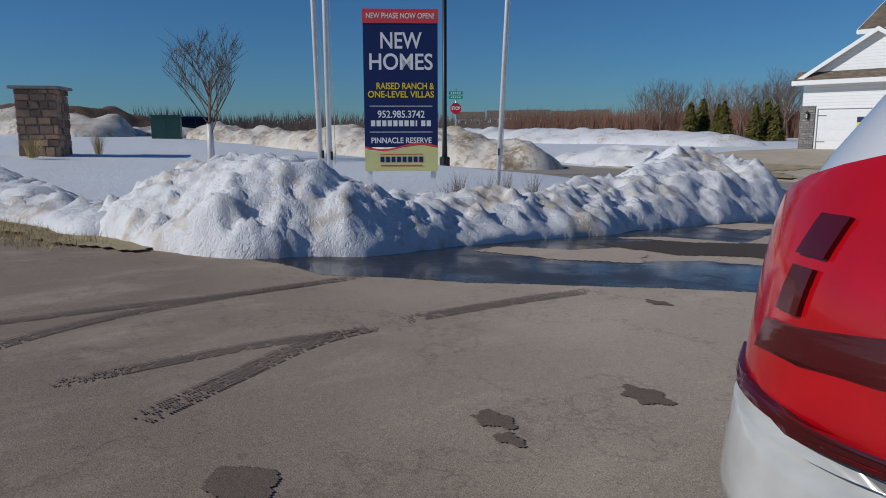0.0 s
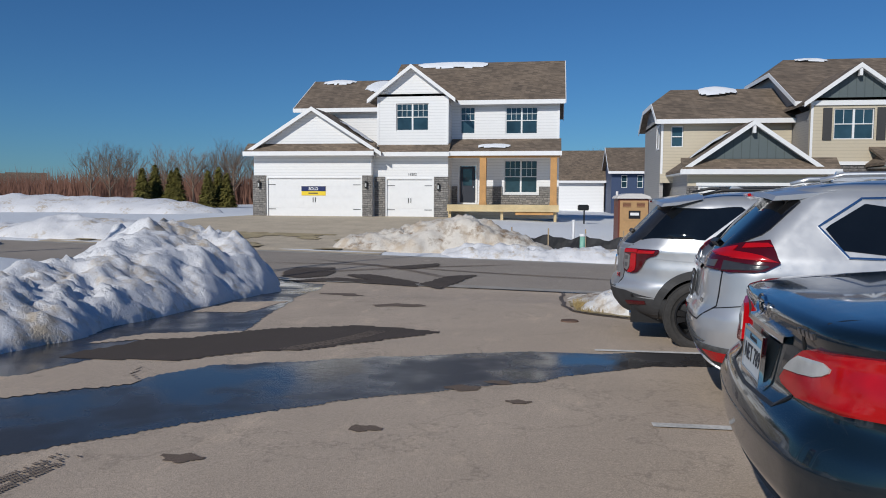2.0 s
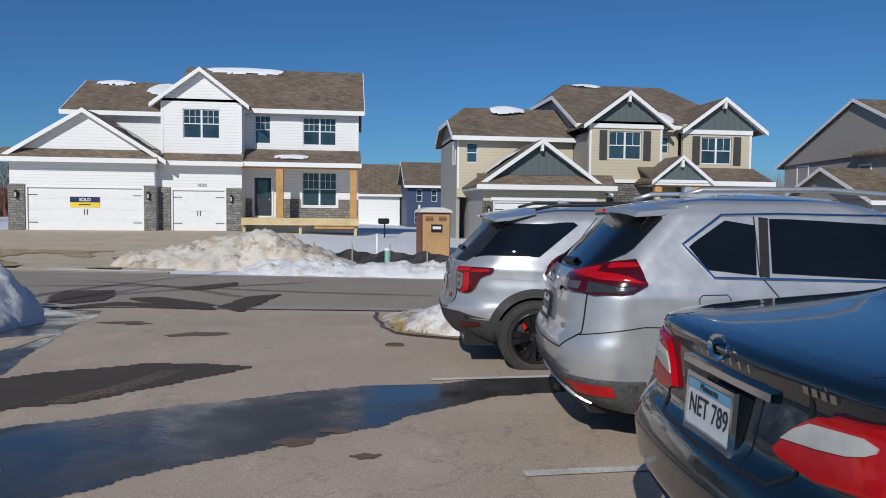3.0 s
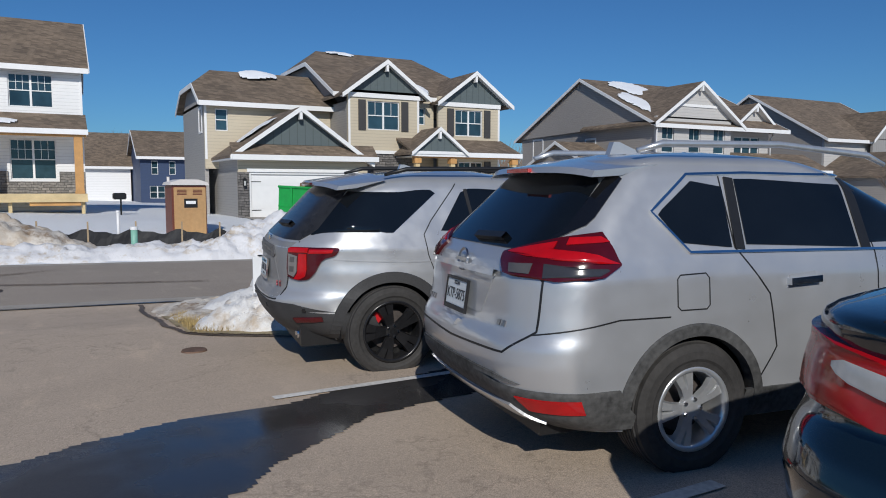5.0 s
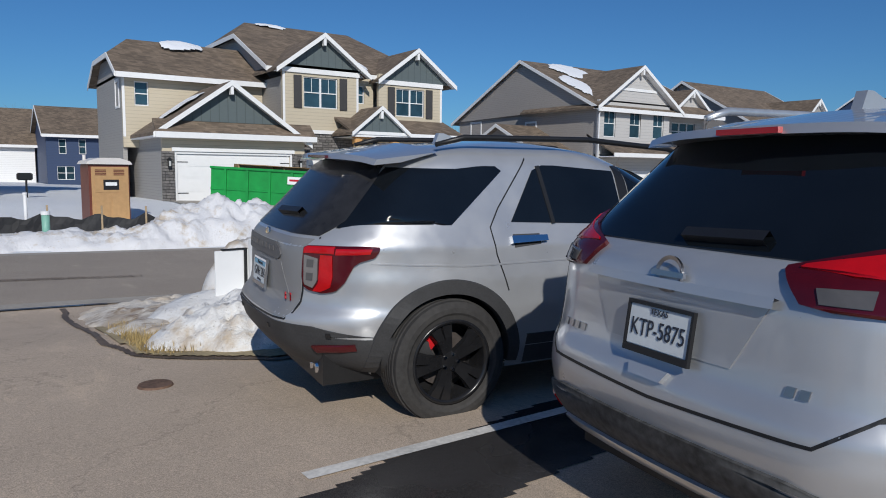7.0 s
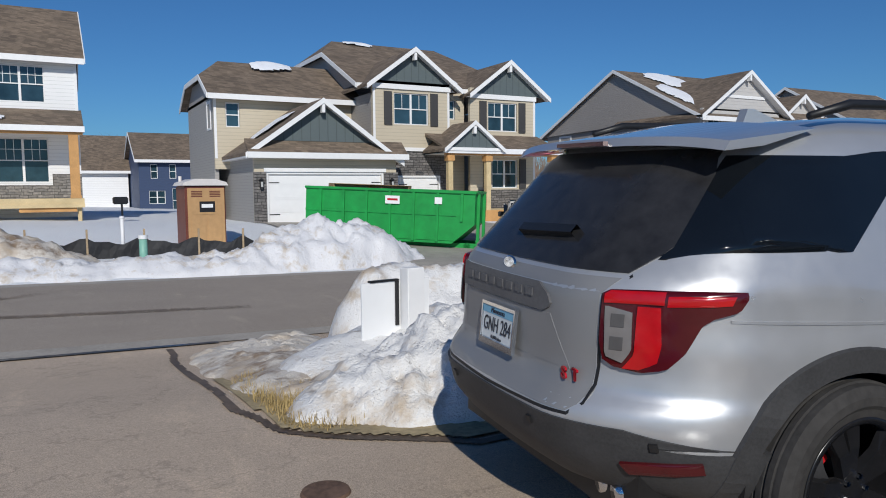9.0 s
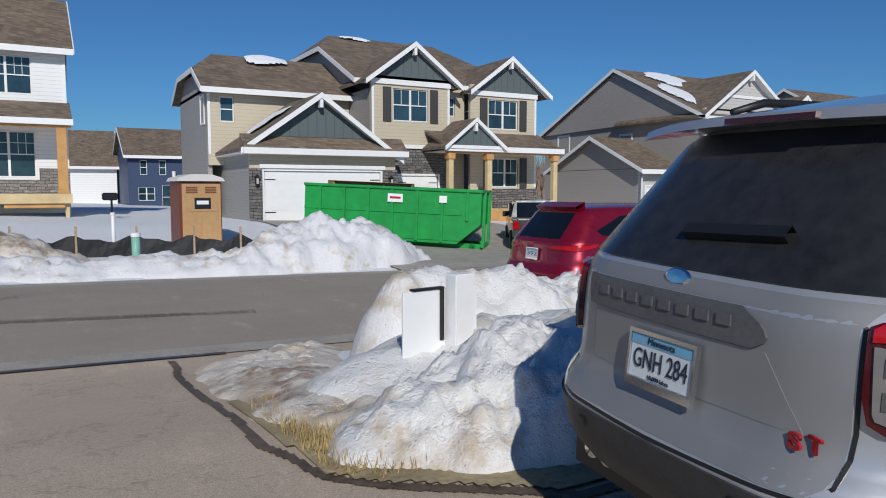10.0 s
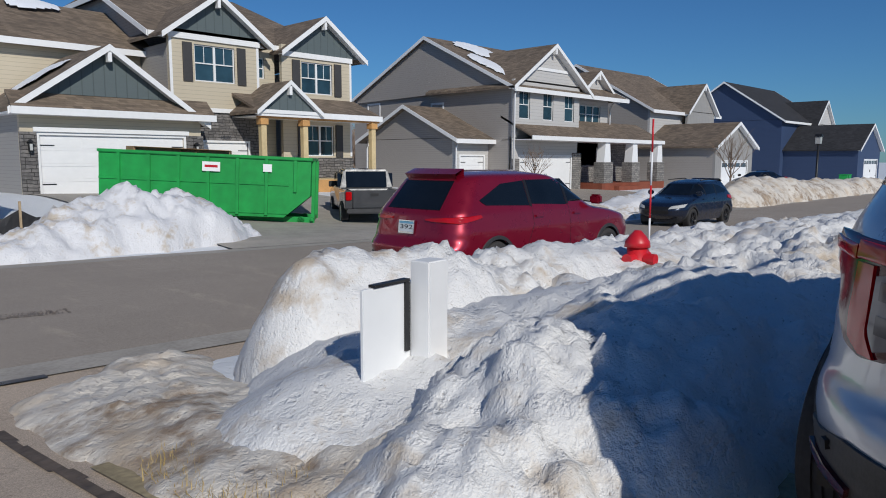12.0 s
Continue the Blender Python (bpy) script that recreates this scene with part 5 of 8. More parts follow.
def grey_house():
    h = thing("house", "two-storey grey house with brown roof and stone-based porch piers", "house", "houses along the street")
    T, L, R, S = M["taupe_siding"], M["lgrey_siding"], M["brown_roof"], M["grey_stone"]
    g = -0.7
    wall_front(h, 40.0, 46.85, 2.7, 6.1, 26.0, L, [(40.5, 41.55, 3.8, 5.5), (42.9, 43.95, 3.8, 5.5), (45.2, 46.25, 3.8, 5.5)])
    for x in (40.5, 42.9, 45.2):
        window(h, x, x + 1.05, 3.8, 5.5, 26.05, 1, grid=(2, 1), casing=0.14)
    wall_front(h, 40.0, 46.85, g - 0.3, 2.7, 26.1, L, [(40.72, 46.15, g - 0.3, 1.6)])
    garage_door(h, 40.72, 46.15, g, 1.55, 26.17)
    box("stone_pier", 39.95, 40.6, 26.0, 26.097, g - 0.3, 1.4, S, h)
    box("stone_pier", 46.26, 47.2, 26.0, 26.097, g - 0.3, 1.8, S, h)
    gable_y(h, (39.5, 5.65), (43.6, 8.45), (47.75, 5.65), 25.5, 33.0, R, L, 26.0, 6.0, bracket=True)
    box("band", 41.9, 45.4, 25.94, 25.997, 6.8, 6.98, M["white"], h)
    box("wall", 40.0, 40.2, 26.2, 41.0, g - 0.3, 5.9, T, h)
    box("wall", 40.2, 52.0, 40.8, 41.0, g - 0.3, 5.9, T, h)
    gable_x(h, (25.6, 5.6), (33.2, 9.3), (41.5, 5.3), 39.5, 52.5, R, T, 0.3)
    window(h, 31.9, 32.9, 3.6, 4.9, 40.0, 1, upper_grid=False, axis="x")
    window(h, 38.2, 39.4, 3.3, 5.2, 40.0, 1, upper_grid=False, axis="x")
    wall_front(h, 46.85, 52.0, 1.0, 5.7, 27.0, L, [(48.4, 51.0, 3.9, 5.1)])
    window(h, 48.4, 51.0, 3.9, 5.1, 27.05, 3, upper_grid=False)
    box("wall", 51.8, 52.0, 27.2, 40.8, g - 0.3, 5.7, T, h)
    gable_y(h, (47.6, 5.6), (50.2, 7.5), (52.7, 5.6), 26.5, 32.0, R, L, 27.0, 5.8, bracket=True)
    pent(h, 40.0, 56.0, 24.6, 27.0, 2.75, 4.0, R)
    wall_front(h, 47.2, 55.5, g, 2.8, 27.0, S, [(50.6, 51.6, 0.0, 2.2)], label="grey stone veneer")
    window(h, 50.6, 51.6, 0.0, 2.2, 27.05, 1, upper_grid=False)
    for x in (48.4, 52.0, 55.6):
        pr = prism("porch_pier", [(x - 0.42, 1.2), (x + 0.42, 1.2), (x + 0.26, 2.55), (x - 0.26, 2.55)], "y", 24.7, 25.3, M["white"], h, "white tapered porch pier")
        box("pier_base", x - 0.55, x + 0.55, 24.6, 25.4, g - 0.2, 1.197, S, pr, "stone pier base")
    dk = box("porch_deck", 47.5, 56.0, 24.5, 27.0, g - 0.2, -0.2, M["red_wood"], h, "red-stained wooden porch deck")
    box("step", 49.0, 52.0, 24.1, 24.497, g - 0.2, -0.42, M["red_wood"], dk)
    # lower side wing
    wall_front(h, 37.0, 40.0, g - 0.3, 2.6, 28.0, L, [(37.5, 39.6, g - 0.3, 1.6)])
    garage_door(h, 37.5, 39.6, g, 1.55, 28.07)
    box("wall", 37.0, 37.2, 28.2, 36.0, g - 0.3, 2.6, T, h)
    gable_x(h, (27.4, 2.55), (32.0, 4.7), (36.6, 2.55), 36.5, 40.2, R, T, 0.5, sides=(True, False))
    for x, y, z0, z1 in ((39.8, 25.9, -0.5, 5.4), (36.9, 27.9, -0.5, 2.3), (36.9, 36.0, -0.5, 2.3), (51.95, 26.9, 3.5, 5.3)):
        tube("downspout", [(x, y - 0.35, z1 + 0.1), (x, y - 0.12, z1 - 0.25), (x, y - 0.1, z0)], 0.06, M["white"], h, "white downspout")
    rr = lambda x, y: 5.6 + (y - 25.6) * 0.487
    snow_on_roof(41.2, 45.0, 30.4, 33.3, rr, "old snow left across a roof valley", 23)
    snow_on_roof(39.9, 42.4, 27.2, 30.8, rr, "old snow left on a roof slope", 24)
    return h


def plain_house(label, x0, x1, y0, y1, g, eave, ridge, wallm, sidem, roof, ridge_axis="y", garage=None, windows=(), front_gables=(), snow=None, seed=0, group="houses along the street", wing=None, side_windows=()):
    h = thing("house", label, "house", group)
    wall_front(h, x0, x1, g - 0.3, eave + 0.15, y0, wallm, [(*w[:4],) for w in windows] + ([(garage[0], garage[1], g - 0.3, garage[2])] if garage else []))
    for w in windows:
        window(h, *w[:4], y0 + 0.05, w[4] if len(w) > 4 else 1, upper_grid=False)
    if garage:
        garage_door(h, garage[0], garage[1], g, garage[2] - 0.05, y0 + 0.07, top_windows=True)
    box("wall", x0, x0 + 0.2, y0 + 0.2, y1, g - 0.3, eave + 0.15, sidem, h)
    box("wall", x1 - 0.2, x1, y0 + 0.2, y1, g - 0.3, eave + 0.15, sidem, h)
    for w in side_windows:
        window(h, *w[:4], x0, 1, upper_grid=False, axis="x")
    ym, xm = (y0 + y1) / 2, (x0 + x1) / 2
    if ridge_axis == "x":
        gable_x(h, (y0 - 0.5, eave), (ym, ridge), (y1 + 0.5, eave), x0 - 0.4, x1 + 0.4, roof, sidem, 0.42)
    else:
        gable_y(h, (x0 - 0.5, eave), (xm, ridge), (x1 + 0.5, eave), y0 - 0.45, y1 + 0.4, roof, wallm, y0, eave + 0.1)
    for ax, az, bx, bz, cx, cz, yy, mm in front_gables:
        gable_y(h, (ax, az), (bx, bz), (cx, cz), yy - 0.4, ym, roof, mm, yy, max(az, cz) + 0.1, bracket=True)
        wall_front(h, ax + 0.4, cx - 0.4, g, max(az, cz) + 0.15, yy, mm)
    if wing:
        a0, a1, b0, b1, e, r, mm, gar = wing
        wall_front(h, a0, a1, g - 0.3, e + 0.1, b0, mm, [(gar[0], gar[1], g - 0.3, gar[2])])
        garage_door(h, gar[0], gar[1], g, gar[2] - 0.05, b0 + 0.07, top_windows=True)
        box("wall", a0, a0 + 0.2, b0 + 0.2, b1, g - 0.3, e + 0.1, sidem, h)
        gable_y(h, (a0 - 0.4, e), ((a0 + a1) / 2, r), (a1 + 0.4, e), b0 - 0.4, b1, roof, mm, b0, e + 0.1)
    return h


white_house()
beige_house()
grey_house()
plain_house("brown-roofed grey house with an open garage", 60, 72, 28, 42, -0.9, 5.4, 9.6, M["lgrey_siding"], M["taupe_siding"], M["brown_roof"], "x",
            windows=[(67, 68.6, 3.2, 5.0, 2), (70, 71.4, 3.2, 5.0, 2)], front_gables=[(65.0, 5.4, 68, 8.0, 71, 5.4, 27.4, M["grey_board"])], wing=(59, 66, 22, 29, 2.4, 4.3, M["grey_board"], (60.2, 65, 1.3)))
plain_house("navy house with black roof and white trim", 95, 111, 30, 44, -0.9, 6.0, 11.0, M["navy_siding"], M["navy_siding"], M["black_roof"], "x",
            windows=[(105, 106.6, 3.4, 5.2, 2), (108.5, 110, 3.4, 5.2, 2)], front_gables=[(103.5, 5.8, 107, 9.0, 110.5, 5.8, 29, M["lgrey_siding"])], wing=(96, 105, 22, 31, 2.6, 5.6, M["navy_siding"], (98.5, 104, 1.5)))
plain_house("navy two-storey house behind snowy yards", 13.2, 19.5, 66, 76, -0.6, 4.4, 7.2, M["navy_siding"], M["navy_siding"], M["brown_roof"], "x",
            windows=[(14.2, 14.8, 2.7, 4.0), (15.8, 16.4, 2.7, 4.0), (14.0, 15.4, 0.4, 1.6, 2), (16.0, 16.9, -0.4, 1.8), (18.0, 18.6, 2.7, 4.0), (18, 18.7, 0.2, 1.5)], group="houses behind the yards")
plain_house("long white house with brown roof behind snowy yards", 6.5, 13.0, 74, 84, -0.6, 3.6, 7.4, M["white_siding"], M["white_siding"], M["brown_roof"], "x", group="houses behind the yards")
plain_house("distant white house with brown roof", 30.5, 34, 62, 72, -0.6, 4.4, 7.0, M["white_siding"], M["white_siding"], M["brown_roof"], "y", windows=[(31.5, 32.6, 2.4, 4.0)], group="houses behind the yards")

# driveways
for name, x0, x1, y1, mm, lab in (("driveway", -11.4, 1.4, 30.8, M["drive"], "new sand-coloured concrete driveway"), ("driveway", 13.9, 24.2, 26.4, M["curb"], "wet grey concrete driveway with patches of snow"), ("driveway", 37.2, 47.2, 26.0, M["road"], "dark asphalt driveway")):
    sheet(name, np.arange(x0, x1 + 0.01, (x1 - x0) / 24), np.linspace(FAR_EDGE - 0.02, y1 + 0.9, 40), lambda x, y: ground_z(x, y) + 0.07 * smooth(12.6, 13.6, y) + 0.02, mm, kind="structure", label=lab, category="driveway")
sheet("verge", np.arange(-11.4, 1.6, 0.25), np.linspace(13.0, 18.5, 22), lambda x, y: ground_z(x, y) + 0.11, M["sod"], keep=lambda x, y: rough_noise(x, y, 2.2, 71) > 0.57, kind="structure", label="bare strip of tan dormant turf", category="grass")


# ---- vehicles ----
class Shell:
    """A car's skin as stacked plan outlines. Local axes: x forward from the rear bumper, y to the car's left, z up from the ground."""

    def __init__(self, rear, front, half, radius, front_radius, bow=0.06, levels=64, side_points=90, taper=0.035):
        zs = np.linspace(rear[0][0], rear[-1][0], levels)
        curve = lambda table: self.soft(np.interp(zs, [p[0] for p in table], [p[1] for p in table]))
        self.zs, self.xr, self.xf, self.w = zs, curve(rear), curve(front), curve(half)
        self.r = np.minimum(curve(radius), self.w * 0.95)
        self.rf = np.minimum(curve(front_radius), self.w * 0.95)
        out = []
        for xr, xf, w, r, rf in zip(self.xr, self.xf, self.w, self.r, self.rf):
            y1 = np.linspace(0, w - r, 16)
            a = np.linspace(0, math.pi / 2, 15)[1:]
            x3 = np.linspace(xr + r, xf - rf * 1.5, side_points)[1:]
            b = np.linspace(0, math.pi / 2, 14)[1:]
            x = np.concatenate([xr + 0 * y1, xr + r - r * np.cos(a), x3, xf - rf * 1.5 + rf * 1.5 * np.sin(b), np.full(7, xf)])
            y = np.concatenate([y1, w - r + r * np.sin(a), w + 0 * x3, w - rf + rf * np.cos(b), (w - rf) * np.linspace(1, 0, 8)[1:]])
            x = x + bow * (y / w) ** 2 * np.exp(-((x - xr) / 0.5)) - 0.14 * (y / w) ** 2 * np.exp(-((xf - x) / 0.5))
            mid = (x - xr) / (xf - xr)
            y = y * (1 - 0.05 * np.clip((mid - 0.62) / 0.38, 0, 1) ** 2 - taper * np.clip((0.25 - mid) / 0.25, 0, 1) ** 2)
            out.append((x, y))
        self.x, self.y = np.array([o[0] for o in out]), np.array([o[1] for o in out])
        self.s = np.concatenate([np.zeros((levels, 1)), np.cumsum(np.hypot(np.diff(self.x), np.diff(self.y)), 1)], 1)
        self.a_side, self.b_side = 24, 30 + side_points

    @staticmethod
    def soft(v):
        p = np.pad(v, 1, mode="edge")
        return 0.25 * p[:-2] + 0.5 * p[1:-1] + 0.25 * p[2:]

    def level(self, z):
        f = np.clip((z - self.zs[0]) / (self.zs[-1] - self.zs[0]) * (len(self.zs) - 1), 0, len(self.zs) - 1.001)
        return int(f), f - int(f)

    def by_s(self, s, z):
        i, f = self.level(z)
        p = [(np.interp(abs(s), self.s[k], self.x[k]), np.interp(abs(s), self.s[k], self.y[k])) for k in (i, i + 1)]
        x, y = (p[0][0] * (1 - f) + p[1][0] * f), (p[0][1] * (1 - f) + p[1][1] * f)
        return Vector((x, -y if s > 0 else y, z))

    def by_x(self, x, z, side):
        i, f = self.level(z)
        half = self.x.shape[1]
        ys = [np.interp(x, self.x[k][10:half - 8], self.y[k][10:half - 8]) for k in (i, i + 1)]
        return Vector((x, side * (ys[0] * (1 - f) + ys[1] * f), z))

    def mapper(self, how, side=-1):
        """The skin's point and its outward normal, by (s, z) round from the rear's middle (s > 0: the car's right) or by (x, z) on a side."""
        place = (lambda a, z: self.by_s(a, z)) if how == "s" else (lambda a, z: self.by_x(a, z, side))

        def both(a, z):
            e = 0.012
            p = place(a, z)
            n = (place(a + e, z) - place(a - e, z)).cross(place(a, z + e) - place(a, z - e))
            c = Vector((2.2, 0, 0.6))
            n = n.normalized() if n.length > 1e-9 else Vector((-1, 0, 0))
            return p, n if n.dot(p - c) > 0 else -n

        return both

    def body(self, wheels, arch, cut=True):
        """The skin as a mesh with round wheel openings."""
        n, m = self.x.shape
        bm = bmesh.new()
        rows = []
        for k in range(n):
            ring = [(self.x[k][j], -self.y[k][j]) for j in range(m)] + [(self.x[k][j], self.y[k][j]) for j in range(m - 2, 0, -1)]
            row = []
            for x, y in ring:
                z = self.zs[k]
                if cut and abs(y) > 0.55 * self.w[k]:
                    for wx, wz in wheels:
                        d = math.hypot(x - wx, z - wz)
                        if abs(d - arch) < 0.022 and d > 0:
                            x, z = wx + (x - wx) / d * arch, wz + (z - wz) / d * arch
                row.append(bm.verts.new((x, y, z)))
            rows.append(row)
        c = len(rows[0])
        for a, b in zip(rows, rows[1:]):
            for j in range(c):
                q = (a[j], a[(j + 1) % c], b[(j + 1) % c], b[j])
                mid = sum((v.co for v in q), Vector()) / 4
                if cut and abs(mid.y) > 0.5 and any(math.hypot(mid.x - wx, mid.z - wz) < arch - 0.004 for wx, wz in wheels):
                    continue
                bm.faces.new(q)
        bm.faces.new(rows[-1])
        bmesh.ops.recalc_face_normals(bm, faces=bm.faces)
        return bm


def skin_patch(name, at, poly, material, parent, off=0.004, rows=12, cols=12, label="", depth=0.012):
    """A panel on the skin, cut to a polygon and set proud of it."""
    z0, z1 = min(p[1] for p in poly), max(p[1] for p in poly)
    bm = bmesh.new()
    grid = []
    for r in range(rows + 1):
        z = z0 + (z1 - z0) * (0.002 + 0.996 * r / rows)
        cross = []
        for (a, c), (b, d) in zip(poly, poly[1:] + poly[:1]):
            if (c <= z) != (d <= z):
                cross.append(a + (b - a) * (z - c) / (d - c))
        if len(cross) < 2:
            continue
        lo, hi = min(cross), max(cross)
        line = []
        for k in range(cols + 1):
            p, n = at(lo + (hi - lo) * k / cols, z)
            line.append((p, n))
        grid.append(line)
    top = [[bm.verts.new(p + n * off) for p, n in line] for line in grid]
    for a, b in zip(top, top[1:]):
        for k in range(cols):
            bm.faces.new((a[k], a[k + 1], b[k + 1], b[k]))
    rim = [(0, k) for k in range(cols + 1)] + [(r, cols) for r in range(1, len(grid))] + [(len(grid) - 1, k) for k in range(cols - 1, -1, -1)] + [(r, 0) for r in range(len(grid) - 2, 0, -1)]
    for f in bm.faces:
        f.smooth = True
    high = [bm.verts.new(grid[r][k][0] + grid[r][k][1] * off) for r, k in rim]
    low = [bm.verts.new(grid[r][k][0] - grid[r][k][1] * depth) for r, k in rim]
    for i in range(len(rim)):
        j = (i + 1) % len(rim)
        bm.faces.new((high[i], low[i], low[j], high[j]))
    bmesh.ops.recalc_face_normals(bm, faces=bm.faces)
    return part(name, bm, material, parent, label, smooth=False)


def skin_strip(name, at, line, width, material, parent, off=0.003, label="", step=0.05):
    """A narrow band on the skin along a polyline: seams, mouldings, chrome."""
    pts = []
    for (a, b), (c, d) in zip(line, line[1:]):
        n = max(1, int(math.hypot(c - a, d - b) / step))
        pts += [(a + (c - a) * k / n, b + (d - b) * k / n) for k in range(n)]
    pts.append(line[-1])
    bm = bmesh.new()
    prev = None
    for i, (a, z) in enumerate(pts):
        q0, q1 = pts[max(0, i - 1)], pts[min(len(pts) - 1, i + 1)]
        d = np.array([q1[0] - q0[0], q1[1] - q0[1]])
        d /= np.hypot(*d) + 1e-9
        e = (-d[1] * width / 2, d[0] * width / 2)
        row = []
        for sgn in (-1, 1):
            p, n = at(a + e[0] * sgn, z + e[1] * sgn)
            row += [p - n * 0.01, p + n * off]
        row = [bm.verts.new(row[k]) for k in (0, 1, 3, 2)]
        if prev:
            for k in range(3):
                bm.faces.new((prev[k], prev[k + 1], row[k + 1], row[k]))
        prev = row
    bmesh.ops.recalc_face_normals(bm, faces=bm.faces)
    return part(name, bm, material, parent, label)


def bm_lathe(profile, n=48, bm=None):
    """Turns (radius, y) points about the y axis."""
    bm = bm or bmesh.new()
    rings = [[bm.verts.new((r * math.cos(2 * math.pi * k / n), y, r * math.sin(2 * math.pi * k / n))) for k in range(n)] for r, y in profile]
    for a, b in zip(rings, rings[1:]):
        for k in range(n):
            bm.faces.new((a[k], a[(k + 1) % n], b[(k + 1) % n], b[k]))
    bmesh.ops.recalc_face_normals(bm, faces=bm.faces)
    return bm


def wheel(parent, x, y, z, R, rim_r, width, side, rim_mat, spokes=10, twin=False, caliper=False, fat=0.035):
    """A wheel whose outer face looks towards side (+1: the car's left)."""
    w = new("wheel")
    w.parent = parent
    w.matrix_basis = pose(x, y, z) @ (Matrix.Identity(4) if side > 0 else pose(0, 0, 0, 0, 0, 180))
    h = width / 2
    tread = []
    for k in range(6):
        a = -h * 0.8 + 1.6 * h * k / 6
        tread += [(R, a), (R, a + 1.6 * h / 6 - 0.012), (R - 0.009, a + 1.6 * h / 6 - 0.01), (R - 0.009, a + 1.6 * h / 6 - 0.002)]
    prof = [(rim_r - 0.01, -h), (rim_r + 0.03, -h), (R - 0.05, -h * 1.06), (R - 0.015, -h * 0.95)] + tread + [(R - 0.012, h * 0.93), (R - 0.05, h * 1.06), (rim_r + 0.045, h * 1.08), (rim_r + 0.03, h * 1.0), (rim_r - 0.005, h * 0.95), (rim_r - 0.012, h * 0.7), (rim_r - 0.03, -h)]
    part("tyre", bm_lathe(prof, 56), M["rubber"], w, smooth=False)
    rim = part("rim", bm_lathe([(rim_r + 0.002, h * 0.97), (rim_r + 0.002, h * 1.0), (rim_r - 0.022, h * 0.98), (rim_r - 0.03, h * 0.75), (rim_r - 0.045, -h * 0.8)], 48), rim_mat, w, smooth=True)
    part("brake_disc", bm_lathe([(0.02, -h * 0.05), (rim_r * 0.66, -h * 0.05), (rim_r * 0.66, -h * 0.15)], 32), M["brake_iron"], w)
    part("barrel", bm_lathe([(0.0, -h * 0.3), (rim_r - 0.04, -h * 0.3)], 32), M["black"], w)
    if caliper:
        bm = bmesh.new()
        for k in range(7):
            a0, a1 = 2.2 + k * 0.17, 2.2 + k * 0.17 + 0.172
            for sgn in (1,):
                q = [(math.cos(a) * r * -1 * sgn, hh, math.sin(a) * r) for a in (a0, a1) for r in (rim_r * 0.5, rim_r * 0.82) for hh in (h * 0.05, h * 0.45)]
                v = [bm.verts.new(p) for p in q]
                for f in ((0, 1, 3, 2), (4, 6, 7, 5), (0, 4, 5, 1), (2, 3, 7, 6), (0, 2, 6, 4), (1, 5, 7, 3)):
                    bm.faces.new([v[i] for i in f])
        part("caliper", bm, M["red_caliper"], w, "red brake caliper")
    bm = bmesh.new()
    for k in range(spokes):
        a = 2 * math.pi * k / spokes
        for da in ((-0.1, 0.1) if twin else (0.0,)):
            lo, hi = Vector((math.cos(a + da * 0.6), 0, math.sin(a + da * 0.6))), Vector((math.cos(a + da * 1.7), 0, math.sin(a + da * 1.7)))
            t0, t1 = Vector((-lo.z, 0, lo.x)), Vector((-hi.z, 0, hi.x))
            pts = []
            for d, t, r, wd, yy in ((lo, t0, 0.045, fat * 0.75, h * 0.78), (hi, t1, rim_r * 0.6, fat * 0.62, h * 0.92), (hi, t1, rim_r - 0.008, fat * 0.95, h * 0.88)):
                pts.append([d * r + t * wd + Vector((0, yy - 0.03, 0)), d * r + t * wd * 0.75 + Vector((0, yy, 0)), d * r - t * wd * 0.75 + Vector((0, yy, 0)), d * r - t * wd + Vector((0, yy - 0.03, 0))])
            vs = [[bm.verts.new(p) for p in row] for row in pts]
            for a_, b_ in zip(vs, vs[1:]):
                for i in range(4):
                    bm.faces.new((a_[i], a_[(i + 1) % 4], b_[(i + 1) % 4], b_[i]))
    bmesh.ops.recalc_face_normals(bm, faces=bm.faces)
    part("spokes", bm, rim_mat, rim)
    part("hub_cap", bm_lathe([(0.0, h * 0.86), (0.03, h * 0.85), (0.062, h * 0.8), (0.07, h * 0.6)], 20), rim_mat, rim)
    for k in range(5):
        a = 2 * math.pi * (k + 0.5) / 5
        bm = bmesh.new()
        bmesh.ops.create_cone(bm, cap_ends=True, segments=6, radius1=0.011, radius2=0.009, depth=0.02, matrix=Matrix.Translation((0.052 * math.cos(a), h * 0.84, 0.052 * math.sin(a))) @ pose(0, 0, 0, 90))
        part("lug_nut", bm, M["chrome"], rim)
    return w


def arch_trim(sh, at, wx, wz, r0, r1, material, parent, a0=-0.1, a1=math.pi + 0.1, off=0.014, label=""):
    bm = bmesh.new()
    prev = None
    for k in range(41):
        a = a0 + (a1 - a0) * k / 40
        row = []
        for r, o in ((r0, -0.06), (r0, off), (r1 - 0.015, off), (r1, -0.01)):
            p, n = at(wx + r * math.cos(a), max(sh.zs[0] + 0.01, wz + r * math.sin(a)))
            row.append(bm.verts.new(p + n * o))
        if prev:
            for j in range(3):
                bm.faces.new((prev[j], prev[j + 1], row[j + 1], row[j]))
        prev = row
    bmesh.ops.recalc_face_normals(bm, faces=bm.faces)
    return part("arch_trim", bm, material, parent, label)


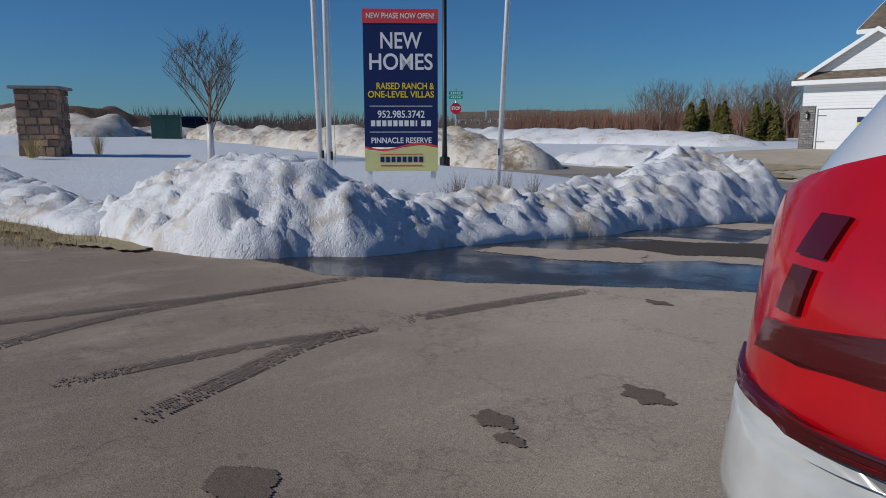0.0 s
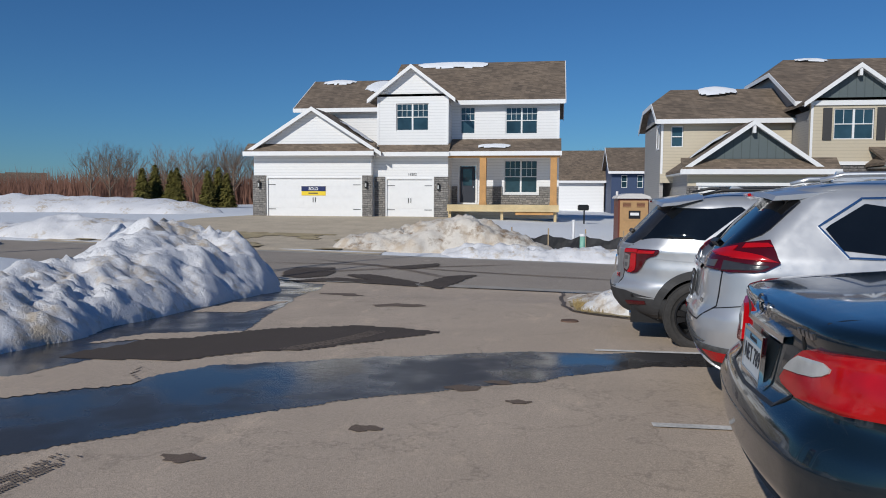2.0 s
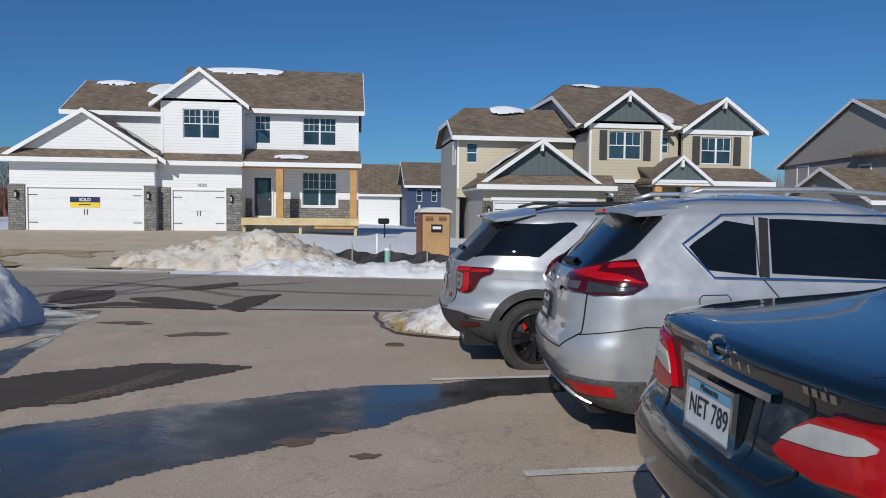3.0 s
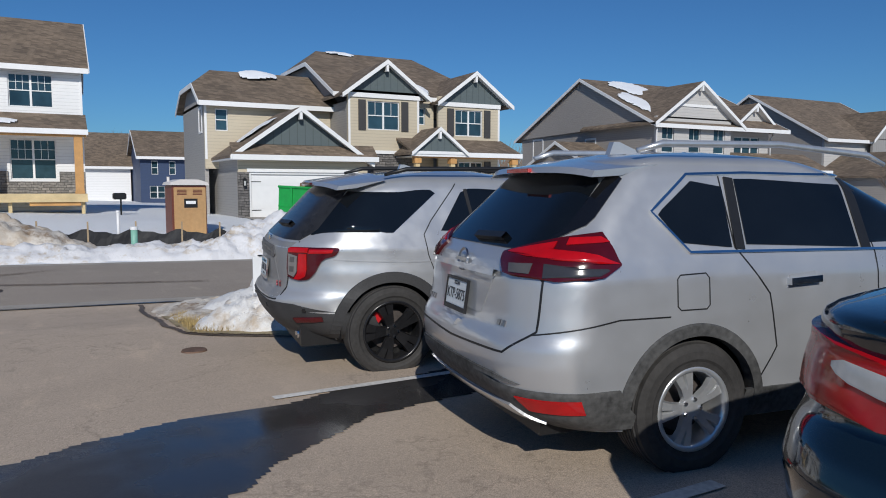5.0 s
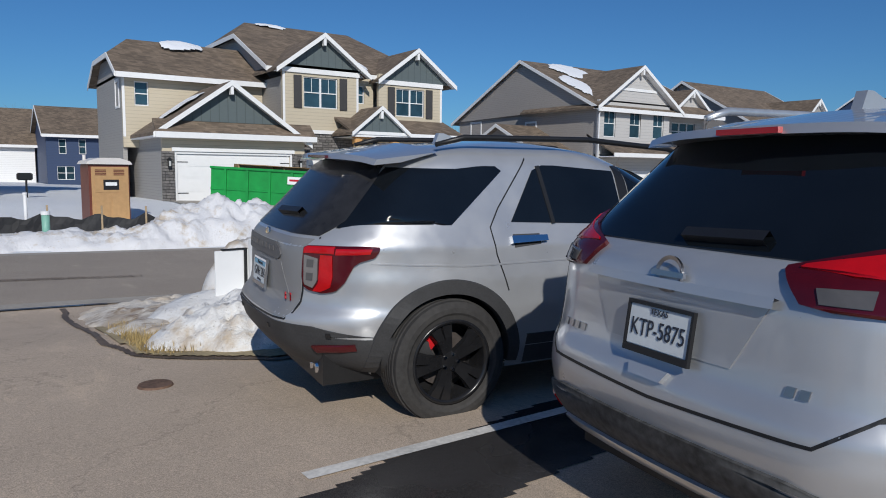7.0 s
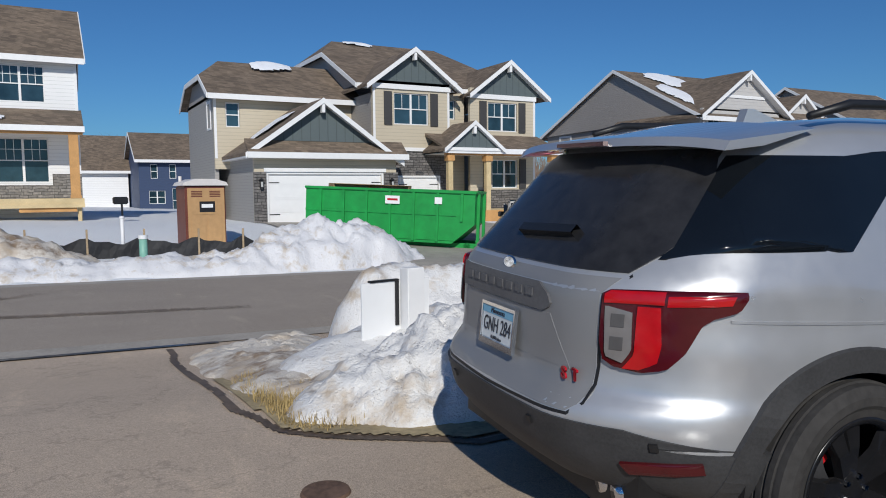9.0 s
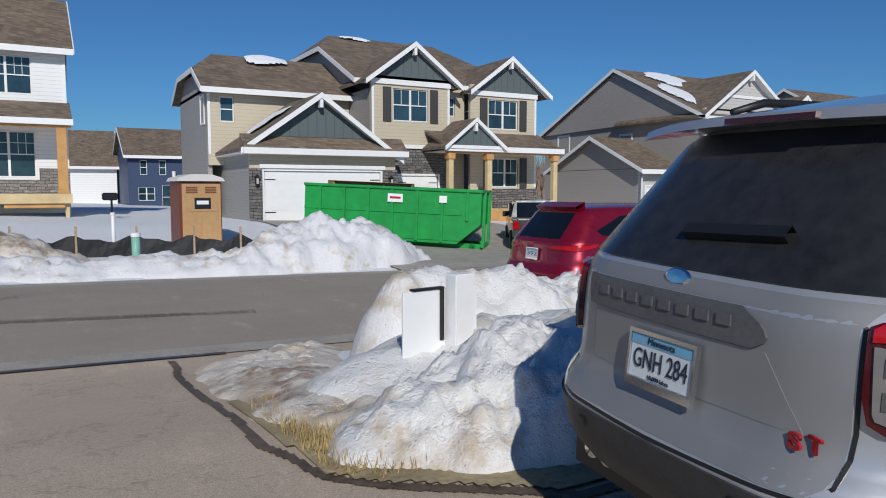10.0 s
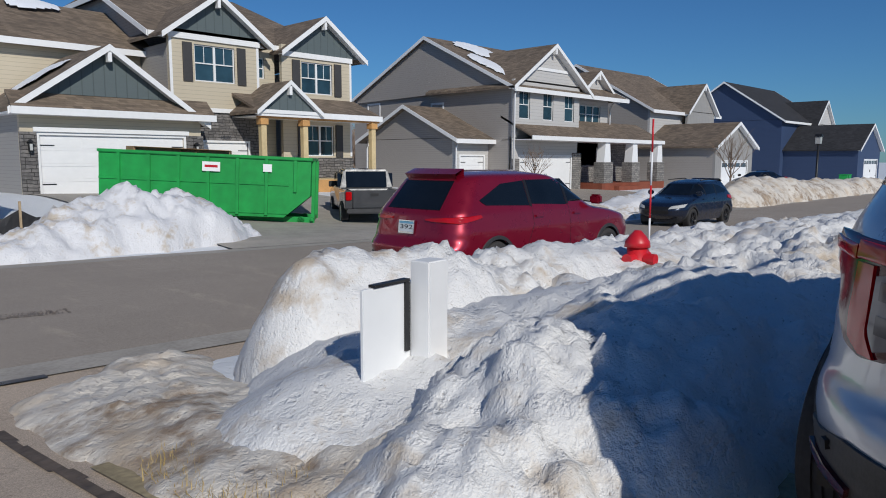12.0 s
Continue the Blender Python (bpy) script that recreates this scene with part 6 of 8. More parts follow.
def plate(parent, at, z, text, height=0.152, width=0.305, frame=None, top="", bottom="", blue=True, lean=12, rz=-90):
    """A number plate on the rear at height z: face, band, characters."""
    p, n = at(0.0, z)
    holder = box("number_plate", -width / 2, width / 2, -0.006, 0.006, -height / 2, height / 2, M["plate"], parent, "number plate with dark characters", 0.003)
    holder.matrix_basis = pose(p.x - 0.024, p.y, p.z, -lean, 0, rz)
    fr = frame or M["chrome"]
    for a0, a1, c0, c1 in ((-width / 2 - 0.01, width / 2 + 0.01, height / 2, height / 2 + 0.014), (-width / 2 - 0.01, width / 2 + 0.01, -height / 2 - 0.026, -height / 2), (-width / 2 - 0.01, -width / 2, -height / 2, height / 2), (width / 2, width / 2 + 0.01, -height / 2, height / 2)):
        box("plate_frame", a0, a1, -0.012, 0.005, c0, c1, fr, holder)
    if blue:
        box("plate_band", -width / 2 + 0.002, width / 2 - 0.002, -0.008, -0.0055, height / 2 - 0.034, height / 2 - 0.002, M["plate_blue"], holder)
    lettering("plate_number", text, 0.088, M["ink"], holder, (0, -0.0085, -0.008), width=width * 0.86, depth=0.001)
    if top:
        lettering("plate_heading", top, 0.03, M["ink"], holder, (0, -0.0095, height / 2 - 0.018), depth=0.001)
    if bottom:
        lettering("plate_motto", bottom, 0.02, M["ink"], holder, (0, -0.0085, -height / 2 + 0.014), depth=0.001)
    return holder


def common(car, sh, wheels, R, arch, rim_r, rim_mat, paint, width, wheel_y, spokes=10, twin=False, caliper=False, trim=None, trim_w=0.075, tyre_w=0.23, sides=(-1, 1), fat=0.035, body_label=""):
    part("body", sh.body(wheels, arch), paint, car, body_label, smooth=True)
    wx0, wx1 = wheels[0][0], wheels[1][0]
    box("underbody", 0.25, sh.xf.max() - 0.25, -sh.w.max() * 0.72, sh.w.max() * 0.72, sh.zs[0] - 0.04, sh.zs[0] + 0.25, M["black"], car)
    for wx, wz in wheels:
        for sd in (-1, 1):
            well = bmesh.new()
            rows = []
            for k in range(21):
                a = -0.15 + (math.pi + 0.3) * k / 20
                rows.append([well.verts.new((wx + (arch - 0.002) * math.cos(a), sd * yy, wz + (arch - 0.002) * math.sin(a))) for yy in (wheel_y - 0.09, wheel_y - 0.32)])
            for a, b in zip(rows, rows[1:]):
                well.faces.new((a[0], a[1], b[1], b[0]))
            well.faces.new([r[1] for r in rows])
            part("wheel_well", well, M["black"], car)
        for sd in sides:
            wheel(car, wx, sd * (wheel_y - tyre_w / 2 + 0.01), R, R, rim_r, tyre_w, sd, rim_mat, spokes, twin, caliper, fat)
            if trim:
                arch_trim(sh, sh.mapper("x", sd), wx, wz, arch - 0.012, arch + trim_w, trim, car)


def on_ground(x, y):
    return (x, y, float(ground_z(x, y)))


def silver_crossover():
    """Silver compact crossover with chrome trims; its nose points along +x."""
    car = thing("car", "silver compact crossover with red tail lamps, parked on asphalt", "car", "cars in the lot", at=on_ground(8.30, -4.49), rz=-8)
    car.scale = (1.03, 1.03, 1.03)
    sh = Shell(rear=[(0.27, 0.30), (0.36, 0.12), (0.48, 0.03), (0.62, 0.0), (0.72, 0.01), (0.78, 0.05), (0.86, 0.065), (1.05, 0.08), (1.14, 0.11), (1.2, 0.18), (1.3, 0.28), (1.6, 0.58), (1.66, 0.66), (1.70, 0.85), (1.735, 1.35)],
               front=[(0.27, 4.3), (0.4, 4.62), (0.7, 4.69), (0.9, 4.55), (1.0, 4.2), (1.08, 3.75), (1.14, 3.45), (1.6, 2.45), (1.68, 2.2), (1.735, 1.75)],
               half=[(0.27, 0.86), (0.4, 0.905), (0.6, 0.92), (0.85, 0.915), (1.05, 0.90), (1.16, 0.87), (1.6, 0.67), (1.67, 0.61), (1.70, 0.52), (1.735, 0.22)],
               radius=[(0.27, 0.3), (0.6, 0.36), (1.1, 0.34), (1.3, 0.3), (1.65, 0.26), (1.735, 0.2)], front_radius=[(0.27, 0.4), (0.9, 0.5), (1.1, 0.4), (1.735, 0.2)], bow=0.07, levels=84, side_points=110)
    wheels = [(1.02, 0.36), (3.72, 0.36)]
    common(car, sh, wheels, 0.36, 0.405, 0.225, M["alloy"], M["silver"], 0.92, 0.90, 5, True, False, M["dirty_trim"], 0.06)
    at, R, L = sh.mapper("s"), sh.mapper("x", -1), sh.mapper("x", 1)
    skin_patch("rear_window", at, [(-0.60, 1.19), (0.60, 1.19), (0.70, 1.26), (0.60, 1.55), (0.5, 1.6), (-0.5, 1.6), (-0.60, 1.55), (-0.70, 1.26)], M["tint"], car, 0.006, 14, 24, "dark tinted rear window")
    for s in (-1, 1):
        skin_patch("pillar_trim", at, [(s * 0.62, 1.2), (s * 0.78, 1.33), (s * 0.70, 1.57), (s * 0.60, 1.6), (s * 0.68, 1.3)], M["black_paint"], car, 0.009, 10, 6)
        lamp = skin_patch("tail_lamp", at, [(s * 0.42, 1.165), (s * 0.72, 1.255), (s * 0.88, 1.285), (s * 1.15, 1.13), (s * 1.07, 1.065), (s * 0.85, 1.05), (s * 0.52, 1.065)], M["deep_red_lens"], car, 0.02, 22, 30, "red and clear wraparound tail lamp")
        skin_patch("lamp_band", at, [(s * 0.45, 1.165), (s * 0.72, 1.23), (s * 0.74, 1.19), (s * 0.95, 1.18), (s * 1.13, 1.135), (s * 1.0, 1.135), (s * 0.7, 1.15)], M["red_lens"], lamp, 0.026, 10, 18)
        skin_patch("lamp_band", at, [(s * 0.76, 1.25), (s * 0.9, 1.26), (s * 0.97, 1.235), (s * 0.78, 1.215)], M["red_lens"], lamp, 0.026, 8, 10)
        skin_patch("reverse_lens", at, [(s * 0.55, 1.122), (s * 0.70, 1.127), (s * 0.70, 1.078), (s * 0.57, 1.078)], M["grey_lens"], lamp, 0.025, 8, 10)
        skin_patch("signal_lens", at, [(s * 0.76, 1.128), (s * 1.1, 1.11), (s * 1.04, 1.075), (s * 0.78, 1.062)], M["dark_lens"], lamp, 0.025, 8, 10)
        skin_patch("reflector", at, [(s * 0.68, 0.47), (s * 1.02, 0.47), (s * 1.0, 0.40), (s * 0.72, 0.40)], M["red_lens"], car, 0.02, 6, 12, "red bumper reflector")
        skin_strip("seam", at, [(s * 0.64, 1.16), (s * 0.78, 1.05), (s * 0.78, 0.8), (s * 0.62, 0.68), (0, 0.66)], 0.012, M["black"], car, 0.002)
        skin_strip("bumper_crease", at, [(s * 0.75, 0.78), (s * 1.2, 0.86), (s * 1.5, 0.86)], 0.008, M["black"], car, 0.0015)
    skin_patch("rear_cladding", at, [(-1.25, 0.52), (-0.9, 0.5), (-0.55, 0.56), (0.55, 0.56), (0.9, 0.5), (1.25, 0.52), (1.25, 0.29), (-1.25, 0.29)], M["dirty_trim"], car, 0.014, 10, 40, "dirty dark plastic lower bumper")
    skin_patch("skid_plate", at, [(-0.6, 0.41), (0.6, 0.41), (0.72, 0.33), (-0.72, 0.33)], M["silver"], car, 0.028, 6, 24)
    skin_patch("plate_recess", at, [(-0.42, 1.055), (0.42, 1.055), (0.30, 0.83), (-0.30, 0.83)], M["silver_warm"], car, 0.004, 8, 16)
    skin_strip("handle_bar", at, [(-0.44, 1.06), (0.44, 1.06)], 0.03, M["silver"], car, 0.03, "tailgate moulding")
    plate(car, at, 0.90, "KTP-5875", 0.152, 0.305, M["black"], "TEXAS", "", False, lean=8)
    # round maker's badge, lettering left as bars
    p, n = at(0.0, 1.10)
    bm = bm_lathe([(0.052, 0.0), (0.066, 0.006), (0.066, -0.006), (0.052, 0.0)], 28)
    part("badge_ring", bm, M["dull_chrome"], car).matrix_basis = pose(p.x - 0.016, 0, 1.10, -10, 0, -90)
    box("badge_bar", -0.078, 0.078, -0.012, 0.004, -0.010, 0.010, M["dull_chrome"], car).matrix_basis = pose(p.x - 0.016, 0, 1.10, -10, 0, -90)
    for s0 in (-0.62, 0.5):
        for k in range(4 if s0 < 0 else 2):
            skin_patch("badge_letter", at, [(s0 + 0.045 * k, 0.80), (s0 + 0.045 * k + 0.03, 0.80), (s0 + 0.045 * k + 0.034, 0.83), (s0 + 0.045 * k + 0.006, 0.83)], M["dull_chrome"], car, 0.007, 3, 3)
    skin_patch("hatch_button", at, [(-0.12, 0.755), (0.08, 0.755), (0.06, 0.72), (-0.1, 0.72)], M["silver"], car, 0.02, 4, 8)
    # wiper, spoiler, third lamp, shark fin
    w = skin_strip("wiper", at, [(-0.04, 1.225), (0.3, 1.235)], 0.03, M["black"], car, 0.035, "black rear wiper")
    sp = bmesh.new()
    prev = None
    for k in range(25):
        y = -0.64 + 1.28 * k / 24
        e = abs(y) / 0.64
        xb = 0.44 + 0.10 * e**2
        row = [sp.verts.new(p) for p in ((xb, y, 1.60 - 0.03 * e**4), (xb + 0.02, y, 1.635 - 0.03 * e**4), (0.95, y, 1.715 - 0.075 * e**2), (0.72, y, 1.60 - 0.02 * e))]
        if prev:
            for j in range(4):
                sp.faces.new((prev[j], prev[(j + 1) % 4], row[(j + 1) % 4], row[j]))
        else:
            sp.faces.new(row)
        prev = row
    sp.faces.new(prev[::-1])
    bmesh.ops.recalc_face_normals(sp, faces=sp.faces)
    spoiler = part("spoiler", sp, M["silver"], car, smooth=False)
    box("brake_lamp", 0.425, 0.45, -0.14, 0.14, 1.603, 1.625, M["red_lens"], spoiler)
    prism("aerial_fin", [(1.05, 1.72), (1.3, 1.73), (1.12, 1.80), (1.08, 1.80)], "y", -0.025, 0.025, M["silver"], car)
    for sd, X in ((-1, R), (1, L)):
        side_glass = [("quarter_window", [(0.98, 1.21), (1.28, 1.20), (1.32, 1.54), (1.12, 1.55), (0.86, 1.38)]), ("rear_door_window", [(1.38, 1.195), (2.18, 1.18), (2.2, 1.56), (1.42, 1.565)]), ("front_door_window", [(2.27, 1.175), (3.15, 1.17), (2.75, 1.40), (2.4, 1.555), (2.3, 1.56)])]
        for nm, poly in side_glass:
            skin_patch(nm, X, poly, M["tint"], car, 0.005, 12, 14, "tinted side window")
        skin_strip("window_chrome", X, [(3.2, 1.155), (1.0, 1.18), (0.82, 1.39), (1.1, 1.585), (1.5, 1.595), (2.3, 1.585)], 0.013, M["chrome"], car, 0.012, "chrome window surround")
        skin_strip("window_pillar", X, [(2.235, 1.17), (2.26, 1.57)], 0.07, M["black"], car, 0.009)
        skin_strip("window_pillar", X, [(1.33, 1.19), (1.38, 1.57)], 0.06, M["black"], car, 0.009)
        skin_strip("door_seam", X, [(1.32, 1.58), (1.3, 1.2), (1.5, 0.95), (1.55, 0.66), (1.45, 0.5)], 0.009, M["black"], car, 0.0015)
        skin_strip("door_seam", X, [(2.26, 1.56), (2.3, 1.15), (2.3, 0.5)], 0.009, M["black"], car, 0.0015)
        skin_strip("sill_cladding", X, [(1.35, 0.36), (3.3, 0.36)], 0.16, M["dirty_trim"], car, 0.012)
        for hx in (1.62, 2.65):
            skin_patch("door_handle", X, [(hx, 1.03), (hx + 0.22, 1.035), (hx + 0.22, 0.995), (hx, 0.99)], M["chrome"], car, 0.035, 5, 10, "chrome door handle")
            skin_patch("handle_cup", X, [(hx + 0.02, 1.055), (hx + 0.2, 1.06), (hx + 0.22, 0.98), (hx, 0.975)], M["silver_warm"], car, 0.004, 5, 8)
        rail = [(0.85, sd * 0.60, 1.715), (1.0, sd * 0.61, 1.755), (1.8, sd * 0.63, 1.765), (2.5, sd * 0.62, 1.715), (2.65, sd * 0.62, 1.66)]
        tube("roof_rail", rail, [0.015, 0.02, 0.02, 0.02, 0.014], M["alloy"], car, "silver roof rail")
    skin_strip("fuel_seam", R, [(0.92, 1.07), (1.08, 1.075), (1.10, 1.05), (1.10, 0.91), (1.08, 0.89), (0.92, 0.89), (0.90, 0.91), (0.90, 1.05), (0.92, 1.07)], 0.007, M["black"], car, 0.0015, "fuel door seam")
    return car


def silver_suv():
    car = thing("car", "large silver sport utility vehicle with black wheels, parked on asphalt", "car", "cars in the lot", at=on_ground(7.90, -1.385), rz=-6)
    car.matrix_basis = pose(*on_ground(7.90, -1.385), 1.5, 0, -6)
    car.scale = (1.03, 1.03, 1.03)
    sh = Shell(rear=[(0.30, 0.34), (0.38, 0.14), (0.5, 0.04), (0.64, 0.0), (0.70, 0.02), (0.74, 0.07), (0.82, 0.085), (1.0, 0.085), (1.10, 0.09), (1.155, 0.13), (1.3, 0.28), (1.58, 0.54), (1.68, 0.72), (1.73, 0.95), (1.775, 1.6)],
               front=[(0.30, 4.7), (0.45, 4.98), (0.8, 5.05), (0.98, 4.9), (1.08, 4.4), (1.14, 3.85), (1.2, 3.6), (1.6, 2.75), (1.7, 2.5), (1.775, 2.1)],
               half=[(0.30, 0.93), (0.45, 0.985), (0.7, 1.0), (0.9, 0.99), (1.1, 0.955), (1.2, 0.91), (1.62, 0.76), (1.70, 0.70), (1.74, 0.6), (1.775, 0.3)],
               radius=[(0.30, 0.45), (0.6, 0.48), (1.1, 0.46), (1.3, 0.36), (1.65, 0.28), (1.775, 0.2)], front_radius=[(0.3, 0.4), (1.0, 0.5), (1.1, 0.4), (1.775, 0.2)], bow=0.06, levels=84, side_points=116, taper=0.25)
    wheels = [(0.99, 0.395), (4.02, 0.395)]
    common(car, sh, wheels, 0.395, 0.44, 0.27, M["black_alloy"], M["silver"], 1.0, 0.995, 5, True, True, M["trim_grey"], 0.085, 0.26, fat=0.05)
    at, R, L = sh.mapper("s"), sh.mapper("x", -1), sh.mapper("x", 1)
    skin_patch("tailgate", at, [(-0.585, 0.83), (-0.58, 0.70), (-0.53, 0.662), (0.53, 0.662), (0.58, 0.70), (0.585, 0.83), (0.582, 1.09), (0.63, 1.15), (-0.63, 1.15), (-0.582, 1.09)], M["shaded_dusty_silver"], car, 0.002, 16, 40, "dusty silver tailgate in a shade-darkened colour")
    skin_patch("rear_window", at, [(-0.64, 1.165), (0.64, 1.165), (0.72, 1.25), (0.66, 1.52), (0.6, 1.61), (-0.6, 1.61), (-0.66, 1.52), (-0.72, 1.25)], M["dusty_glass"], car, 0.006, 14, 26, "dusty dark rear window")
    for s in (-1, 1):
        lamp = skin_patch("tail_lamp", at, [(s * 0.600, 1.095), (s * 0.630, 1.11), (s * 1.060, 1.118), (s * 1.075, 1.10), (s * 1.050, 1.055), (s * 0.970, 1.03), (s * 0.935, 1.005), (s * 0.890, 0.91), (s * 0.830, 0.848), (s * 0.750, 0.832), (s * 0.670, 0.835), (s * 0.615, 0.865), (s * 0.600, 0.93)], M["deep_red_lens"], car, 0.022, 26, 24, "red wraparound tail lamp with clear centre")
        skin_patch("lamp_ring", at, [(s * 0.610, 1.092), (s * 0.630, 1.104), (s * 0.810, 1.108), (s * 0.810, 1.07), (s * 0.610, 1.065)], M["red_lens"], lamp, 0.030, 8, 10)
        skin_patch("lamp_ring", at, [(s * 0.820, 1.10), (s * 1.030, 1.104), (s * 1.020, 1.075), (s * 0.820, 1.065)], M["red_lens"], lamp, 0.029, 6, 12)
        skin_patch("lamp_ring", at, [(s * 0.725, 1.062), (s * 0.800, 1.062), (s * 0.812, 0.93), (s * 0.800, 0.87), (s * 0.740, 0.842), (s * 0.685, 0.842), (s * 0.725, 0.895)], M["red_lens"], lamp, 0.030, 14, 8)
        skin_patch("reverse_lens", at, [(s * 0.615, 1.055), (s * 0.710, 1.052), (s * 0.715, 0.905), (s * 0.685, 0.862), (s * 0.625, 0.88)], M["smoke_lens"], lamp, 0.030, 12, 8)
        for z0, z1 in ((0.985, 1.03), (0.905, 0.95)):
            skin_patch("lens_cell", at, [(s * 0.640, z1), (s * 0.685, z1), (s * 0.685, z0), (s * 0.640, z0)], M["grey_lens"], lamp, 0.033, 4, 4)
        skin_strip("seam", at, [(s * 0.66, 1.16), (s * 0.592, 1.09), (s * 0.595, 0.83), (s * 0.59, 0.70), (s * 0.54, 0.655), (0, 0.645)], 0.012, M["black"], car, 0.002)
        skin_patch("reflector", at, [(s * 0.72, 0.52), (s * 1.0, 0.54), (s * 1.0, 0.50), (s * 0.74, 0.48)], M["deep_red_lens"], car, 0.024, 5, 10, "red bumper reflector")
        for dy in (0, 0.1):
            tube("exhaust_tip", [(0.24, -s * (0.50 + dy), 0.35), (0.5, -s * (0.54 + dy), 0.35)], [0.038, 0.038], M["chrome"], car, "chrome exhaust tip", 16)
        for k in range(2):
            skin_patch("parking_sensor", at, [(s * (0.35 + 0.5 * k) - 0.014, 0.60), (s * (0.35 + 0.5 * k) + 0.014, 0.60), (s * (0.35 + 0.5 * k) + 0.014, 0.572), (s * (0.35 + 0.5 * k) - 0.014, 0.572)], M["black"], car, 0.018, 3, 3)
    skin_patch("bumper_cladding", at, [(-1.45, 0.55), (-1.0, 0.59), (-0.75, 0.635), (0.75, 0.635), (1.0, 0.59), (1.45, 0.55), (1.42, 0.33), (-1.42, 0.33)], M["trim_grey"], car, 0.010, 12, 60, "dark grey plastic bumper")
    skin_patch("name_panel", at, [(-0.45, 1.10), (0.28, 1.10), (0.35, 1.06), (0.37, 1.02), (0.32, 0.995), (-0.43, 0.995), (-0.45, 1.03)], M["gate_panel"], car, 0.012, 6, 24, "dark tailgate panel with raised letters")
    for k in range(8):
        s0 = -0.36 + 0.08 * k
        skin_patch("raised_letter", at, [(s0, 1.072), (s0 + 0.05, 1.072), (s0 + 0.05, 1.04), (s0, 1.04)], M["gate_panel"], car, 0.018, 3, 4)
    skin_patch("plate_recess", at, [(-0.40, 0.99), (0.36, 0.99), (0.48, 0.80), (-0.40, 0.80)], M["shaded_dusty_silver"], car, 0.004, 8, 16)
    plate(car, at, 0.875, "GNH 284", 0.145, 0.285, M["chrome"], "Minnesota", "10,000 lakes", True, lean=6)
    p, n = at(0.0, 1.145)
    bm = bm_lathe([(0.0, -0.006), (0.036, -0.005), (0.046, 0.0), (0.04, 0.006)], 28)
    ov = part("oval_badge", bm, M["chrome"], car, "oval chrome badge")
    ov.matrix_basis = pose(p.x - 0.012, 0, 1.145, -12, 0, -90) @ Matrix.Diagonal((1.25, 1, 0.6, 1))
    for k, body in enumerate("ST"):
        q, _ = at(0.47 + 0.05 * k, 0.765)
        lettering("badge_letter", body, 0.062, M["red_badge"], car, (q.x - 0.014, q.y - 0.003, q.z + 0.02), rz=-100, depth=0.004, bold=0.002, width=0.045, label="small red badge letter")
    for s in (-1, 1):
        skin_patch("wrap_glass", at, [(s * 0.70, 1.215), (s * 1.28, 1.235), (s * 1.26, 1.585), (s * 0.64, 1.585), (s * 0.71, 1.26)], M["tint"], car, 0.0045, 12, 16, "dark wraparound glass")
    skin_strip("wiper", at, [(-0.1, 1.265), (0.28, 1.28)], 0.03, M["black"], car, 0.035, "black rear wiper")
    sp = bmesh.new()
    prev = None
    for k in range(25):
        y = -0.74 + 1.48 * k / 24
        e = abs(y) / 0.74
        xb = 0.46 + 0.10 * e**2
        row = [sp.verts.new(p) for p in ((xb, y, 1.63 - 0.03 * e**4), (xb + 0.02, y, 1.665 - 0.03 * e**4), (1.0, y, 1.748 - 0.06 * e**2), (0.74, y, 1.64 - 0.02 * e))]
        if prev:
            for j in range(4):
                sp.faces.new((prev[j], prev[(j + 1) % 4], row[(j + 1) % 4], row[j]))
        else:
            sp.faces.new(row)
        prev = row
    sp.faces.new(prev[::-1])
    bmesh.ops.recalc_face_normals(sp, faces=sp.faces)
    spoiler = part("spoiler", sp, M["silver"], car)
    box("brake_lamp", 0.445, 0.47, -0.18, 0.18, 1.634, 1.652, M["deep_red_lens"], spoiler)
    prism("aerial_fin", [(1.35, 1.755), (1.6, 1.77), (1.42, 1.83), (1.38, 1.83)], "y", -0.025, 0.025, M["silver"], car)
    for sd, X in ((-1, R), (1, L)):
        for nm, poly in (("quarter_window", [(0.60, 1.245), (1.02, 1.24), (1.46, 1.585), (1.40, 1.605), (0.85, 1.60), (0.62, 1.38)]), ("rear_door_window", [(1.45, 1.23), (2.42, 1.215), (2.40, 1.61), (1.78, 1.615), (1.70, 1.59)]), ("front_door_window", [(2.52, 1.21), (3.6, 1.2), (3.15, 1.44), (2.75, 1.60), (2.52, 1.61)])):
            skin_patch(nm, X, poly, M["tint"], car, 0.005, 12, 14, "dark tinted side window")
        skin_strip("window_bar", X, [(1.80, 1.23), (1.74, 1.61)], 0.03, M["black"], car, 0.009)
        skin_strip("window_pillar", X, [(2.47, 1.21), (2.46, 1.615)], 0.085, M["black"], car, 0.008)
        skin_strip("door_seam", X, [(1.66, 1.66), (1.38, 1.34), (1.30, 1.22), (1.32, 1.05), (1.40, 0.82)], 0.009, M["black"], car, 0.0015)
        skin_strip("door_seam", X, [(2.48, 1.62), (2.50, 1.2), (2.45, 0.5)], 0.009, M["black"], car, 0.0015)
        skin_strip("sill_cladding", X, [(1.55, 0.42), (3.72, 0.42)], 0.2, M["trim_grey"], car, 0.012)
        skin_strip("shoulder_line", X, [(0.5, 1.02), (1.1, 0.99), (2.4, 1.0), (4.2, 1.02)], 0.01, M["silver_warm"], car, 0.004)
